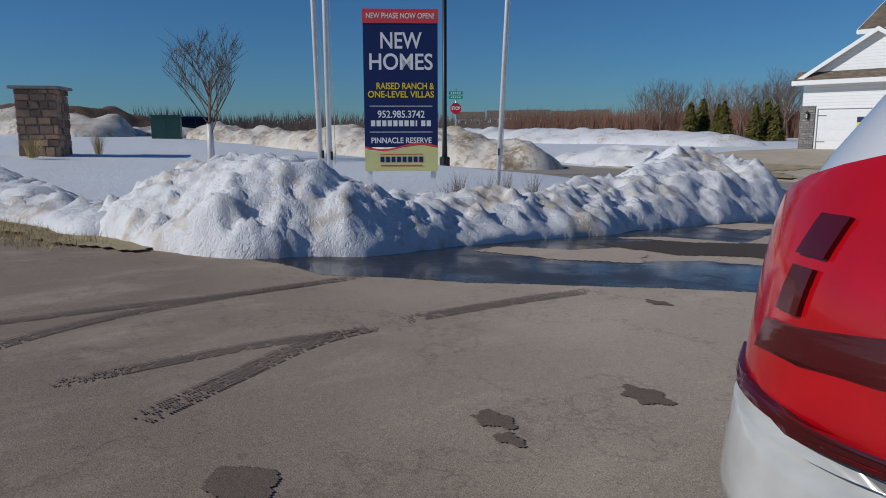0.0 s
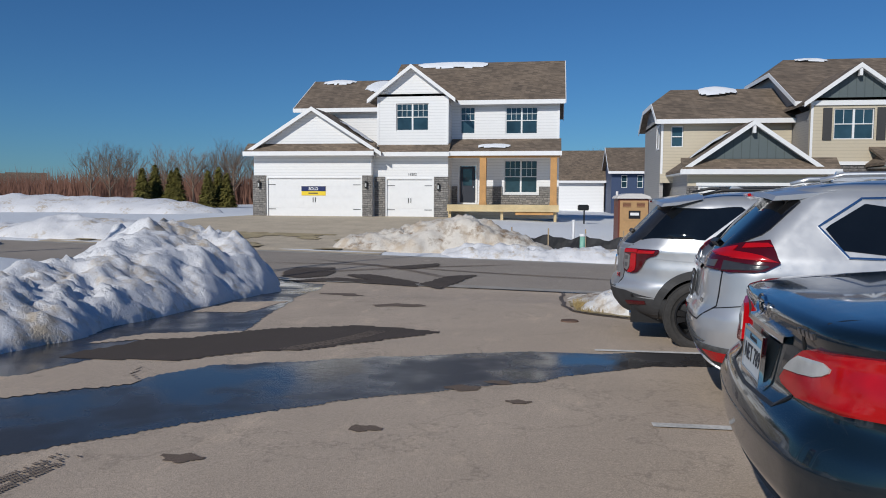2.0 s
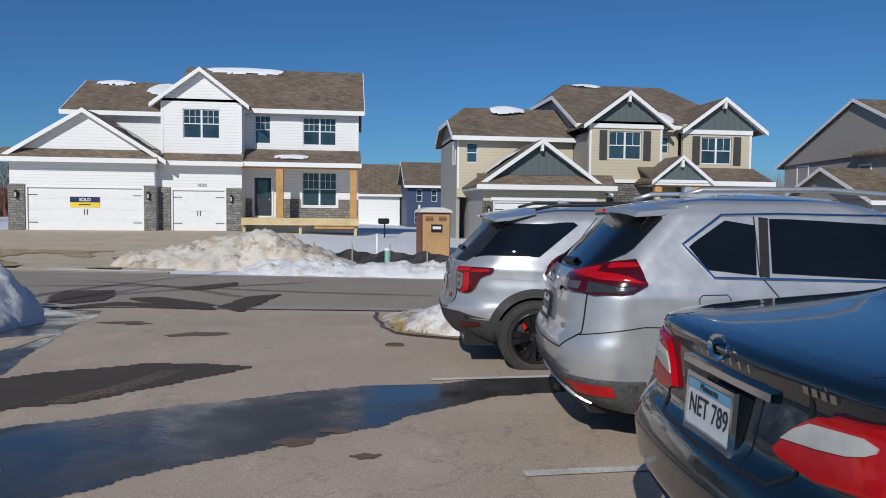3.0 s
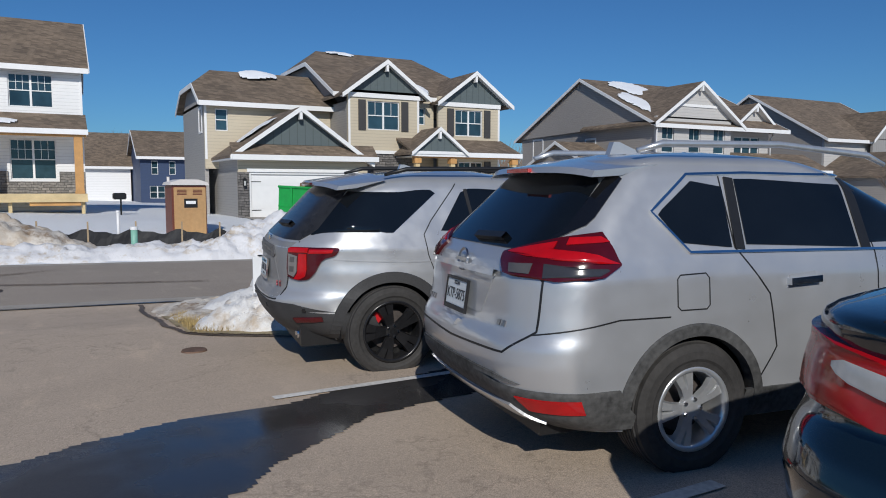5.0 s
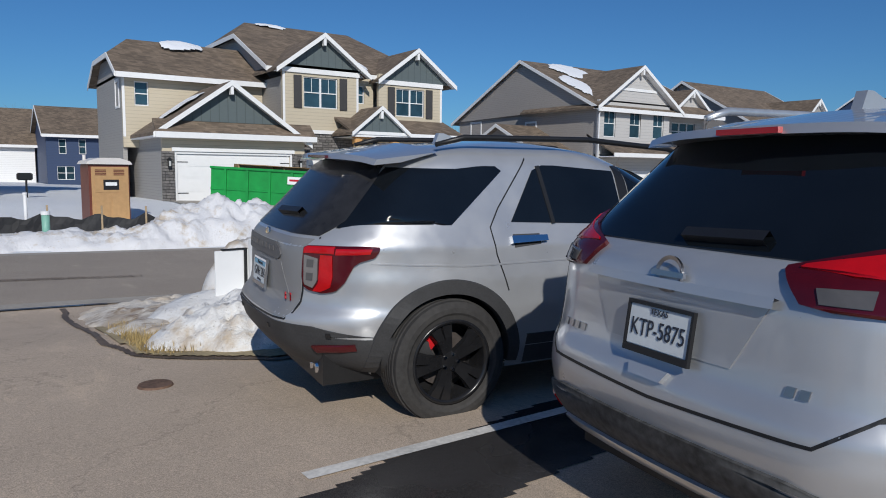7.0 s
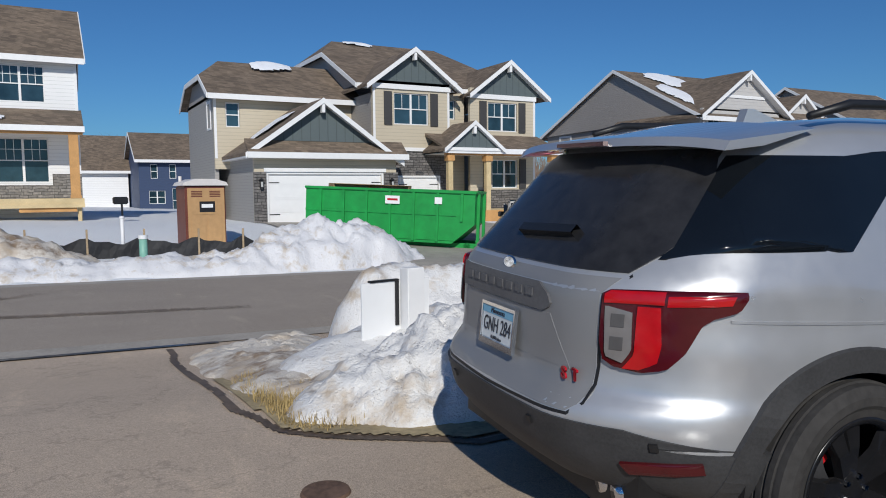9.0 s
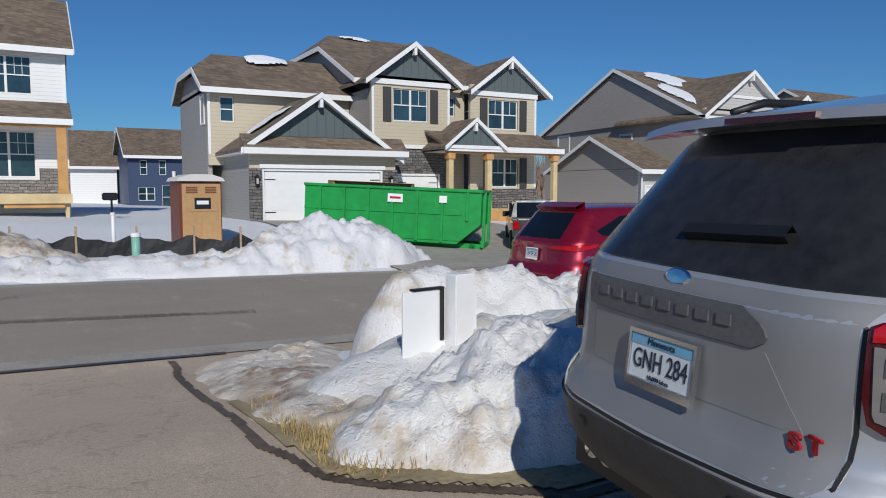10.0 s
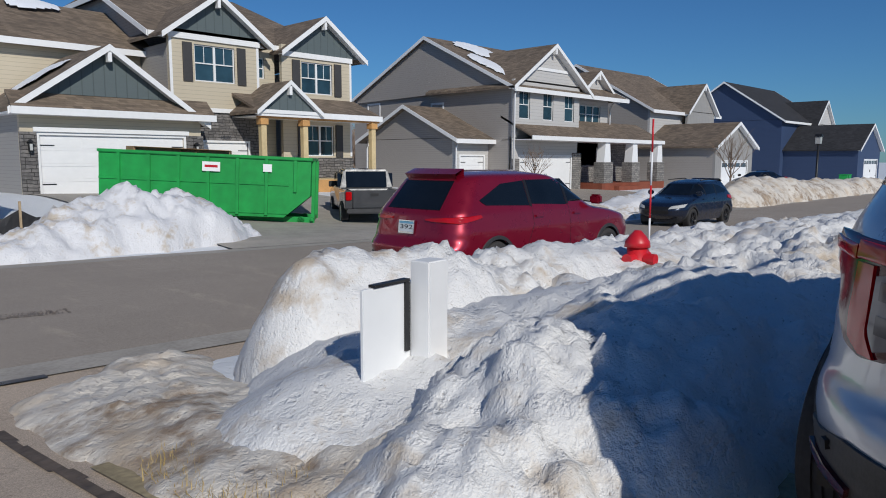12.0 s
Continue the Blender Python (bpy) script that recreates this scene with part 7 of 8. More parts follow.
        for hx in (1.43, 2.62):
            skin_patch("door_handle", X, [(hx, 1.155), (hx + 0.28, 1.155), (hx + 0.28, 1.115), (hx, 1.11)], M["chrome"], car, 0.035, 5, 10, "door handle with dark grip")
            skin_patch("handle_cup", X, [(hx + 0.03, 1.172), (hx + 0.24, 1.172), (hx + 0.24, 1.095), (hx + 0.03, 1.09)], M["trim_grey"], car, 0.004, 5, 8)
        rail = [(1.0, sd * 0.70, 1.735), (1.2, sd * 0.71, 1.785), (2.2, sd * 0.72, 1.80), (3.0, sd * 0.70, 1.755), (3.2, sd * 0.70, 1.69)]
        tube("roof_rail", rail, [0.015, 0.02, 0.02, 0.02, 0.014], M["black"], car, "black roof rail")
    return car


def dark_sedan():
    car = thing("car", "glossy dark blue sedan with clear-banded tail lamps in the lot", "car", "cars in the lot", at=on_ground(7.906, -7.736), rz=-3.7)
    car.scale = (1.04, 1.08, 1.10)
    sh = Shell(rear=[(0.24, 0.32), (0.34, 0.12), (0.46, 0.02), (0.6, 0.0), (0.68, 0.03), (0.74, 0.09), (0.92, 0.12), (0.99, 0.10), (1.02, 0.13), (1.05, 0.45), (1.09, 0.95), (1.16, 1.15), (1.38, 1.85), (1.43, 2.05), (1.475, 2.5)],
               front=[(0.24, 4.6), (0.4, 4.9), (0.62, 4.95), (0.78, 4.8), (0.9, 4.3), (0.98, 3.7), (1.02, 3.55), (1.36, 2.95), (1.43, 2.85), (1.475, 2.7)],
               half=[(0.24, 0.84), (0.4, 0.90), (0.62, 0.922), (0.85, 0.915), (1.0, 0.88), (1.08, 0.82), (1.13, 0.79), (1.38, 0.60), (1.43, 0.55), (1.475, 0.3)],
               radius=[(0.24, 0.3), (0.6, 0.32), (1.0, 0.32), (1.1, 0.34), (1.475, 0.25)], front_radius=[(0.24, 0.5), (0.9, 0.55), (1.475, 0.2)], bow=0.1, levels=90, side_points=110)
    wheels = [(1.05, 0.34), (3.95, 0.34)]
    common(car, sh, wheels, 0.34, 0.375, 0.23, M["alloy"], M["dark_blue_paint"], 0.92, 0.90, 5, True, False, None, tyre_w=0.24)
    at, R, L = sh.mapper("s"), sh.mapper("x", -1), sh.mapper("x", 1)
    for s in (-1, 1):
        lamp = skin_patch("tail_lamp", at, [(s * 0.33, 0.78), (s * 0.40, 0.86), (s * 0.50, 0.925), (s * 0.8, 0.955), (s * 1.25, 0.955), (s * 1.36, 0.915), (s * 1.1, 0.82), (s * 0.8, 0.78), (s * 0.5, 0.762)], M["red_lens"], car, 0.024, 14, 22, "red tail lamp with clear band")
        skin_patch("clear_band", at, [(s * 0.37, 0.825), (s * 0.41, 0.86), (s * 0.47, 0.892), (s * 0.62, 0.902), (s * 0.67, 0.885), (s * 0.62, 0.855), (s * 0.48, 0.835)], M["clear_lens"], lamp, 0.03, 6, 14)
        skin_strip("seam", at, [(s * 0.6, 1.05), (s * 0.44, 0.95), (s * 0.42, 0.75), (s * 0.36, 0.70), (0, 0.69)], 0.012, M["black"], car, 0.002)
        tube("exhaust_tip", [(0.16, -s * 0.55, 0.27), (0.4, -s * 0.55, 0.27)], [0.045, 0.045], M["chrome"], car, "chrome exhaust tip", 16)
    skin_patch("lower_diffuser", at, [(-0.85, 0.40), (0.85, 0.40), (0.9, 0.26), (-0.9, 0.26)], M["black"], car, 0.012, 6, 30)
    skin_patch("plate_recess", at, [(-0.24, 0.90), (0.24, 0.90), (0.22, 0.71), (-0.22, 0.71)], M["dark_blue_paint"], car, 0.003, 8, 14)
    skin_strip("chrome_bar", at, [(-0.29, 0.908), (0.0, 0.912), (0.29, 0.908)], 0.026, M["chrome"], car, 0.018, "chrome bar above the number plate")
    plate(car, at, 0.80, "NET 789", 0.152, 0.305, M["chrome"], "Minnesota", "", True, lean=4)
    p, n = at(0.0, 1.0)
    bm = bm_lathe([(0.036, 0.0), (0.048, 0.006), (0.048, -0.006), (0.036, 0.0)], 28)
    ov = part("oval_badge", bm, M["chrome"], car, "oval chrome badge")
    ov.matrix_basis = pose(p.x - 0.014, 0, 0.995, -8, 0, -90) @ Matrix.Diagonal((1.35, 1, 0.8, 1))
    for k in range(8):
        s0 = -0.19 + 0.052 * k
        skin_patch("badge_letter", at, [(s0, 0.955), (s0 + 0.008, 0.955), (s0 + 0.008, 0.978), (s0, 0.978)], M["chrome"], car, 0.007, 3, 3)
    for k in range(4):
        s0 = 0.42 + 0.032 * k
        skin_patch("badge_letter", at, [(s0, 0.958), (s0 + 0.02, 0.958), (s0 + 0.02, 0.978), (s0, 0.978)], M["dull_chrome"], car, 0.007, 3, 3)
    skin_patch("rear_window", at, [(-0.55, 1.155), (0.55, 1.155), (0.5, 1.38), (-0.5, 1.38)], M["tint"], car, 0.006, 14, 22, "dark rear window")
    for sd, X in ((-1, R), (1, L)):
        for nm, poly in (("rear_door_window", [(1.55, 1.07), (2.45, 1.06), (2.45, 1.37), (2.1, 1.37)]), ("front_door_window", [(2.52, 1.06), (3.45, 1.04), (3.0, 1.33), (2.55, 1.37)])):
            skin_patch(nm, X, poly, M["tint"], car, 0.005, 10, 12, "dark side window")
        skin_strip("window_chrome", X, [(3.5, 1.02), (1.5, 1.05), (1.4, 1.08)], 0.018, M["chrome"], car, 0.01)
        skin_strip("door_seam", X, [(2.48, 1.36), (2.5, 1.0), (2.48, 0.4)], 0.009, M["black"], car, 0.0015)
        for hx in (1.65, 2.6):
            skin_patch("door_handle", X, [(hx, 0.93), (hx + 0.22, 0.935), (hx + 0.22, 0.90), (hx, 0.895)], M["dark_blue_paint"], car, 0.035, 5, 10)
    return car


def simple_car(label, paint, at_, rz, L, W, H, belt, hatch=True, wheels_r=0.35, rims="alloy", lamps=True, trim=True, plate_text="", group="cars along the street", bed=False, low=0.25, rail=False, levels=56, lamp_poly=None, sides=(-1, 1), upright=False, tall=False):
    """A car further off: shell, glass, lamps, wheels."""
    car = thing("car", label, "car", group, at=at_, rz=rz)
    if hatch:
        rear = [(low, 0.3), (0.45, 0.04), (0.62, 0.0), (0.75, 0.1), (belt, 0.17), (H - 0.13, 0.58), (H - 0.06, 0.7), (H, 1.3)]
        if upright:
            rear = [(low, 0.2), (0.5, 0.03), (0.7, 0.0), (0.85, 0.03), (1.3, 0.06), (H - 0.13, 0.3), (H - 0.06, 0.45), (H, 1.2)]
    else:
        rear = [(low, 0.3), (0.45, 0.03), (0.6, 0.0), (0.8, 0.1), (belt - 0.02, 0.12), (belt + 0.02, 0.5), (belt + 0.08, 0.95), (H - 0.08, 1.7), (H, 2.2)]
    front = [(low, L - 0.3), (0.45, L - 0.04), (0.65, L), (belt - 0.2, L - 0.2), (belt - 0.1, L - 0.6), (belt - 0.02, L * 0.76), (H - 0.1, L * 0.57), (H, L * 0.45)]
    half = [(low, W / 2 - 0.07), (0.5, W / 2), (0.85, W / 2), (belt, W / 2 - 0.05), (H - 0.12, W / 2 - 0.24), (H - 0.05, W / 2 - 0.3), (H, 0.25)]
    sh = Shell(rear, front, half, [(low, 0.34), (1.0, 0.2 if upright else 0.34), (H, 0.22)], [(low, 0.45), (H, 0.2)], 0.07, levels, 90)
    wheels = [(0.2 * L, wheels_r), (0.79 * L, wheels_r)]
    common(car, sh, wheels, wheels_r, wheels_r + 0.045, wheels_r * 0.64, M[rims], paint, W / 2, W / 2 - 0.015, 5, True, False, M["trim_grey"] if trim else None, 0.05, sides=sides)
    at, R, Lf = sh.mapper("s"), sh.mapper("x", -1), sh.mapper("x", 1)
    b, t = belt + 0.05, H - 0.15
    skin_patch("rear_window", at, [(-0.55, b), (0.55, b), (0.5, t), (-0.5, t)], M["tint"], car, 0.006, 10, 16, "dark rear window")
    skin_patch("windscreen", lambda a, z: sh.mapper("s")(np.sign(a) * (sh.s[sh.level(z)[0]][-1] - abs(a)) if abs(a) > 1e-6 else sh.s[sh.level(z)[0]][-1] - 1e-4, z), [(-0.6, b + 0.0), (0.6, b + 0.0), (0.5, t), (-0.5, t)], M["tint"], car, 0.006, 10, 17, "dark windscreen")
    for s in (-1, 1):
        skin_patch("tail_lamp", at, lamp_poly and [(s * a, z) for a, z in lamp_poly] or [(s * 0.5, belt - 0.02), (s * 1.25, belt + 0.0), (s * 1.3, belt - 0.1), (s * 0.95, belt - 0.17), (s * 0.5, belt - 0.08)], M["tall_lens"] if tall else M["red_lens"], car, 0.02, 24 if tall else 10, 30 if tall else 16, "red tail lamp")
        if tall:
            skin_patch("reverse_lens", at, [(s * 0.71, 0.95), (s * 0.705, 1.07), (s * 1.1, 1.05), (s * 1.4, 1.04), (s * 1.35, 0.92)], M["clear_lens"], car, 0.024, 10, 24, "clear reversing lamp")
            for z0, z1, a1 in ((1.235, 1.275, 0.885), (1.18, 1.225, 0.88)):
                skin_patch("lamp_core", at, [(s * 0.845, z0), (s * 0.85, z1), (s * a1, z1), (s * a1, z0)], M["deep_red_lens"], car, 0.026, 6, 10)
            skin_patch("lamp_core", at, [(s * 0.82, 1.13), (s * 0.83, 1.165), (s * 0.88, 1.17), (s * 1.0, 1.19), (s * 1.2, 1.2), (s * 1.2, 1.16), (s * 0.95, 1.14)], M["deep_red_lens"], car, 0.026, 12, 16)
            skin_patch("lamp_base", at, [(s * 0.705, 1.078), (s * 0.71, 1.10), (s * 0.9, 1.088), (s * 1.38, 1.07), (s * 1.38, 1.048), (s * 1.1, 1.058)], M["deep_red_lens"], car, 0.026, 8, 20)
            skin_strip("body_crease", at, [(s * 0.66, 0.93), (s * 1.0, 0.905), (s * 1.4, 0.89)], 0.02, M["dull_chrome"], car, 0.008)
        X = R if s < 0 else Lf
        x0 = 0.75 if hatch else 1.5
        for k, (a0, a1) in enumerate(((x0, 0.36 * L), (0.375 * L, 0.55 * L), (0.565 * L, 0.72 * L))):
            cut = 0.22 if k == 0 else 0.0
            last = 0.55 if k == 2 else 0.0
            if k == 0 and hatch:
                pane = [(a0 - 0.02, b + 0.13), (a0 + 0.12, b + 0.05), (a1, b + 0.02), (a1, t - 0.01), (a0 + 0.62, t - 0.02)]
            else:
                pane = [(a0, b + 0.02), (a1, b), (a1 - last, t), (a0 + cut, t)]
            skin_patch("side_window", X, pane, M["tint"], car, 0.005, 10, 10, "dark side window")
            if k:
                skin_strip("window_pillar", X, [(a0 - 0.0075 * L, b + 0.01), (a0 - 0.0075 * L, t)], 0.06, M["black"], car, 0.007)
        for hx in (0.38 * L, 0.58 * L):
            skin_patch("door_handle", X, [(hx, belt - 0.08), (hx + 0.2, belt - 0.08), (hx + 0.2, belt - 0.115), (hx, belt - 0.115)], paint, car, 0.03, 4, 6)
        skin_strip("door_seam", X, [(0.37 * L, t + 0.03), (0.37 * L, 0.9), (0.34 * L, 0.6)], 0.008, M["black"], car, 0.0015)
        skin_strip("door_seam", X, [(0.56 * L, t + 0.03), (0.56 * L, 0.4)], 0.008, M["black"], car, 0.0015)
        skin_patch("head_lamp", lambda a, z: at(np.sign(a) * (sh.s[sh.level(z)[0]][-1] - abs(a)), z), [(s * 0.45, 0.66), (s * 0.95, 0.72), (s * 1.0, 0.84), (s * 0.5, 0.76)], M["clear_lens"], car, 0.012, 8, 10, "clear head lamp")
        mirror = box("wing_mirror", 0.69 * L, 0.69 * L + 0.12, s * (W / 2 + 0.0) - 0.1, s * (W / 2 + 0.0) + 0.1, belt + 0.03, belt + 0.19, paint, car, bevel=0.03)
        if rail:
            tube("roof_rail", [(1.0, s * (W / 2 - 0.3), H - 0.03), (1.2, s * (W / 2 - 0.29), H + 0.02), (0.55 * L, s * (W / 2 - 0.3), H - 0.01)], 0.018, M["black"], car)
    skin_patch("grille", lambda a, z: at(np.sign(a) * (sh.s[sh.level(z)[0]][-1] - abs(a)) if abs(a) > 1e-6 else sh.s[sh.level(z)[0]][-1] - 1e-4, z), [(-0.42, 0.5), (0.42, 0.5), (0.45, 0.74), (-0.45, 0.74)], M["black"], car, 0.01, 6, 13, "black grille")
    if hatch:
        skin_patch("bumper_cladding", at, [(-1.2, 0.5), (1.2, 0.5), (1.2, low + 0.02), (-1.2, low + 0.02)], M["trim_grey"], car, 0.013, 6, 36)
        skin_strip("tailgate_spoiler", at, [(-0.52, H - 0.1), (0.52, H - 0.1)], 0.06, paint, car, 0.1)
    if plate_text:
        plate(car, at, belt - 0.2, plate_text, lean=6)
    return car


silver_crossover()
silver_suv()
dark_sedan()
simple_car("white sport utility vehicle with tall red tail lamps, parked on asphalt", M["white_paint_car"], on_ground(7.95, -10.735), 0, 4.7, 1.86, 1.82, 1.22, group="cars in the lot", levels=72, upright=True,
           lamp_poly=[(0.70, 1.075), (0.715, 1.29), (0.9, 1.345), (1.2, 1.345), (1.4, 1.25), (1.42, 1.045), (1.1, 1.055), (0.8, 1.085)], tall=True)
simple_car("ruby red crossover with dark glass, parked in the street", M["red_paint"], on_ground(13.2, 6.5), 0, 5.15, 1.95, 1.73, 1.12, plate_text="392", rims="black_alloy",
           lamp_poly=[(0.34, 1.045), (0.75, 1.075), (1.25, 1.10), (1.3, 1.06), (0.9, 0.985), (0.36, 1.015)])
simple_car("navy hatchback crossover with black wheels, parked in the street", M["navy_paint"], on_ground(32.6, 10.4), 180, 4.45, 1.78, 1.6, 1.05, wheels_r=0.34, rims="black_alloy", rail=True)
simple_car("black sedan with red tail lamps beyond a snow heap", M["black_paint"], (58.5, 17.2, -0.75), 170, 4.7, 1.84, 1.42, 0.98, hatch=False)
simple_car("black sport utility vehicle parked behind snow", M["black_paint"], (-37.0, 3.0, float(ground_z(-37.0, 3.0)) - 0.4), 75, 4.8, 1.9, 1.72, 1.1)


def pickup():
    car = thing("pickup_truck", "grey pickup truck with an open bed on a driveway", "truck", "cars along the street", at=on_ground(20.3, 15.5), rz=58)
    for y in (-0.78, 0.78):
        box("bed_side", 0.05, 1.75, y - 0.12, y + 0.12, 0.55, 1.12, M["grey_paint"], car, bevel=0.03)
        lamp = box("tail_lamp", -0.01, 0.08, y - 0.09, y + 0.09, 0.82, 1.08, M["red_lens"], car, "red tail lamp", 0.02)
    box("bed_floor", 0.05, 1.75, -0.66, 0.66, 0.55, 0.62, M["black"], car)
    tg = box("tailgate", 0.0, 0.07, -0.66, 0.66, 0.58, 1.12, M["grey_paint"], car, "grey tailgate", 0.02)
    box("handle", -0.02, -0.001, -0.12, 0.12, 0.95, 1.03, M["black"], tg)
    box("bumper", -0.1, 0.05, -0.85, 0.85, 0.42, 0.57, M["trim_grey"], car, "grey rear bumper", 0.03)
    cab = bm_prism([(1.78, 0.45), (1.78, 1.1), (2.0, 1.72), (3.2, 1.75), (3.8, 1.15), (5.1, 1.05), (5.3, 0.8), (5.3, 0.45)], "y", -0.9, 0.9)
    for v in cab.verts:
        if v.co.z > 1.3:
            v.co.y *= 0.8
    bmesh.ops.bevel(cab, geom=cab.edges[:], offset=0.05, segments=2, affect="EDGES")
    part("cab", cab, M["grey_paint"], car)
    g = bm_prism([(1.775, 1.16), (1.965, 1.66), (1.955, 1.66), (1.765, 1.16)], "y", -0.66, 0.66)
    part("rear_window", g, M["tint"], car, "dark cab rear window")
    for y in (-1, 1):
        part("side_window", bm_prism([(2.1, 1.16), (2.2, 1.6), (3.1, 1.62), (3.5, 1.2)], "y", y * 0.80, y * 0.915), M["tint"], car)
        for x in (0.95, 4.35):
            wheel(car, x, y * 0.82, 0.38, 0.38, 0.24, 0.24, y, M["alloy"], 5, True)
        box("wing_mirror", 3.3, 3.42, y * 0.92 - 0.02, y * 0.92 + 0.16 * y + 0.02, 1.12, 1.32, M["black"], car, bevel=0.02) if y > 0 else box("wing_mirror", 3.3, 3.42, -1.1, -0.9, 1.12, 1.32, M["black"], car, bevel=0.02)
    return car


pickup()


# ---- signs, poles and street furniture ----
def sales_sign():
    s = thing("sales_sign", "tall navy new-homes sign with coral top on white posts", "sign", at=(-2.84, -4.0, 0.0), rz=53.7)
    w = 0.705
    box("panel", -w, w, 0.0, 0.03, 1.24, 3.55, M["sign_blue"], s, "navy sign panel")
    box("header", -w - 0.01, w + 0.01, -0.012, 0.04, 3.553, 3.81, M["sign_red"], s, "coral header board")
    foot = [(-w, 0.78), (w, 0.78), (w, 1.22)]
    wave = [(w - 2 * w * k / 20, 1.24 + 0.06 * math.sin(k / 20 * 2 * math.pi) - 0.02) for k in range(21)]
    prism("foot_panel", [(-w, 0.78), (w, 0.78)] + wave, "y", -0.006, 0.034, M["sign_cream"], s, "cream foot panel")
    stripe = [(x, z + 0.045) for x, z in wave] + [(x, z + 0.006) for x, z in wave[::-1]]
    prism("wave_stripe", stripe, "y", -0.01, -0.002, M["sign_red"], s)
    for x in (-0.62, 0.62):
        box("sign_post", x - 0.05, x + 0.05, 0.045, 0.145, -0.4, 3.7, M["white"], s)
    y = -0.003
    for text, size, z, mm, wd in (("NEW", 0.42, 3.22, "letter_white", 0.78), ("HOMES", 0.42, 2.83, "letter_white", 1.2), ("RAISED RANCH &", 0.17, 2.39, "sign_yellow", 1.1), ("ONE-LEVEL VILLAS", 0.17, 2.235, "sign_yellow", 1.26),
                                  ("952.985.3742", 0.19, 1.86, "letter_white", 0.9), ("PINNACLE RESERVE", 0.15, 1.365, "letter_white", 1.16)):
        lettering("sign_text", text, size, M[mm], s, (0.0 if text != "RAISED RANCH &" else 0.08, y, z), bold=0.006 if size > 0.3 else 0.003, width=wd)
    lettering("sign_text", "NEW PHASE NOW OPEN!", 0.14, M["letter_white"], s, (0, -0.014, 3.68), bold=0.002, width=1.28)
    for z in (2.02, 1.53):
        box("rule", -0.6, 0.6, -0.004, 0.001, z - 0.006, z + 0.006, M["letter_white"], s)
    for k in range(11):
        x = -0.58 + 0.107 * k
        box("letter_bar", x, x + (0.08 if k != 8 else 0.03), -0.004, 0.001, 1.64, 1.75, M["letter_white"], s)
    for k in range(8):
        x = -0.41 + 0.107 * k
        box("letter_bar", x, x + 0.075, -0.012, -0.005, 0.955, 1.06, M["sign_blue"], s)
    box("rule", -0.41, 0.41, -0.012, -0.005, 1.10, 1.112, M["sign_red"], s)
    box("letter_bar", -0.4, 0.4, -0.012, -0.005, 0.875, 0.9, M["sign_red"], s)
    return s


sales_sign()
for x, y, lx, ly in ((-4.6, -4.75, -0.10, -0.15), (-3.75, -5.05, -0.03, -0.05), (-3.3, -1.0, 0.25, 0.3)):
    f = thing("flag_pole", "tall slim white metal flag pole standing in snow", "flag pole", "flag poles by the sign", at=(x, y, 0.0))
    tube("pole", [(0, 0, -0.3), (lx * 0.5, ly * 0.5, 4.5), (lx, ly, 9.0)], [0.055, 0.05, 0.042], M["flag_pole"], f)
    tube("halyard", [(0.1, 0.06, 0.9), (lx + 0.06, ly + 0.04, 8.9)], [0.006, 0.006], M["steel"], f, sides=5)
    bm = bmesh.new()
    bmesh.ops.create_uvsphere(bm, u_segments=12, v_segments=8, radius=0.08, matrix=Matrix.Translation((lx, ly, 9.07)))
    part("finial", bm, M["flag_pole"], f, smooth=True)
    box("cleat", 0.045, 0.075, -0.02, 0.02, 1.0, 1.16, M["black"], f)


def lamp_post(x, y, h, label, arm=False):
    z = float(ground_z(x, y))
    p = thing("street_lamp", label, "street lamp", "", at=(x, y, z))
    tube("pole", [(0, 0, -0.1), (0, 0, h * 0.15), (0, 0, h)], [0.11, 0.08, 0.07], M["black"], p)
    part("base_collar", bm_box(-0.14, 0.14, -0.14, 0.14, -0.1, 0.35, 0.03), M["black"], p)
    part("lantern", bm_prism([(-0.12, h), (0.12, h), (0.2, h + 0.45), (-0.2, h + 0.45)], "y", -0.16, 0.16), M["clear_lens"], p, "clear lantern")
    part("cap", bm_prism([(-0.24, h + 0.453), (0.24, h + 0.453), (0.03, h + 0.65), (-0.03, h + 0.65)], "y", -0.22, 0.22), M["black"], p)
    return p


lamp_post(-10.8, 3.7, 7.2, "tall black street lamp pole in a snowy field")
lamp_post(58.0, 14.6, 3.4, "black street lamp beside a snow heap")
st = thing("stop_sign", "red stop sign with green street names on a post", "sign", at=(-31.8, 22.2, float(ground_z(-31.8, 22.2))), rz=50)
tube("post", [(0, 0.05, -0.2), (0, 0.05, 4.2)], [0.04, 0.04], M["steel"], st, sides=6)
oct_ = [(0.42 * math.cos(math.pi / 8 + k * math.pi / 4), 2.75 + 0.42 * math.sin(math.pi / 8 + k * math.pi / 4)) for k in range(8)]
prism("octagon", oct_, "y", -0.01, 0.005, M["stop_red"], st, "red octagonal plate")
lettering("sign_text", "STOP", 0.34, M["letter_white"], st, (0, -0.013, 2.75), bold=0.008, width=0.62)
for k, (z, a) in enumerate(((3.55, 0), (3.85, 70))):
    b = box("name_plate", -0.5, 0.5, -0.006, 0.006, z - 0.11, z + 0.11, M["street_green"], st, "green street name plate")
    for j in range(5):
        box("letter_bar", -0.36 + 0.15 * j, -0.26 + 0.15 * j, -0.012, -0.0065, z - 0.04, z + 0.04, M["letter_white"], b)


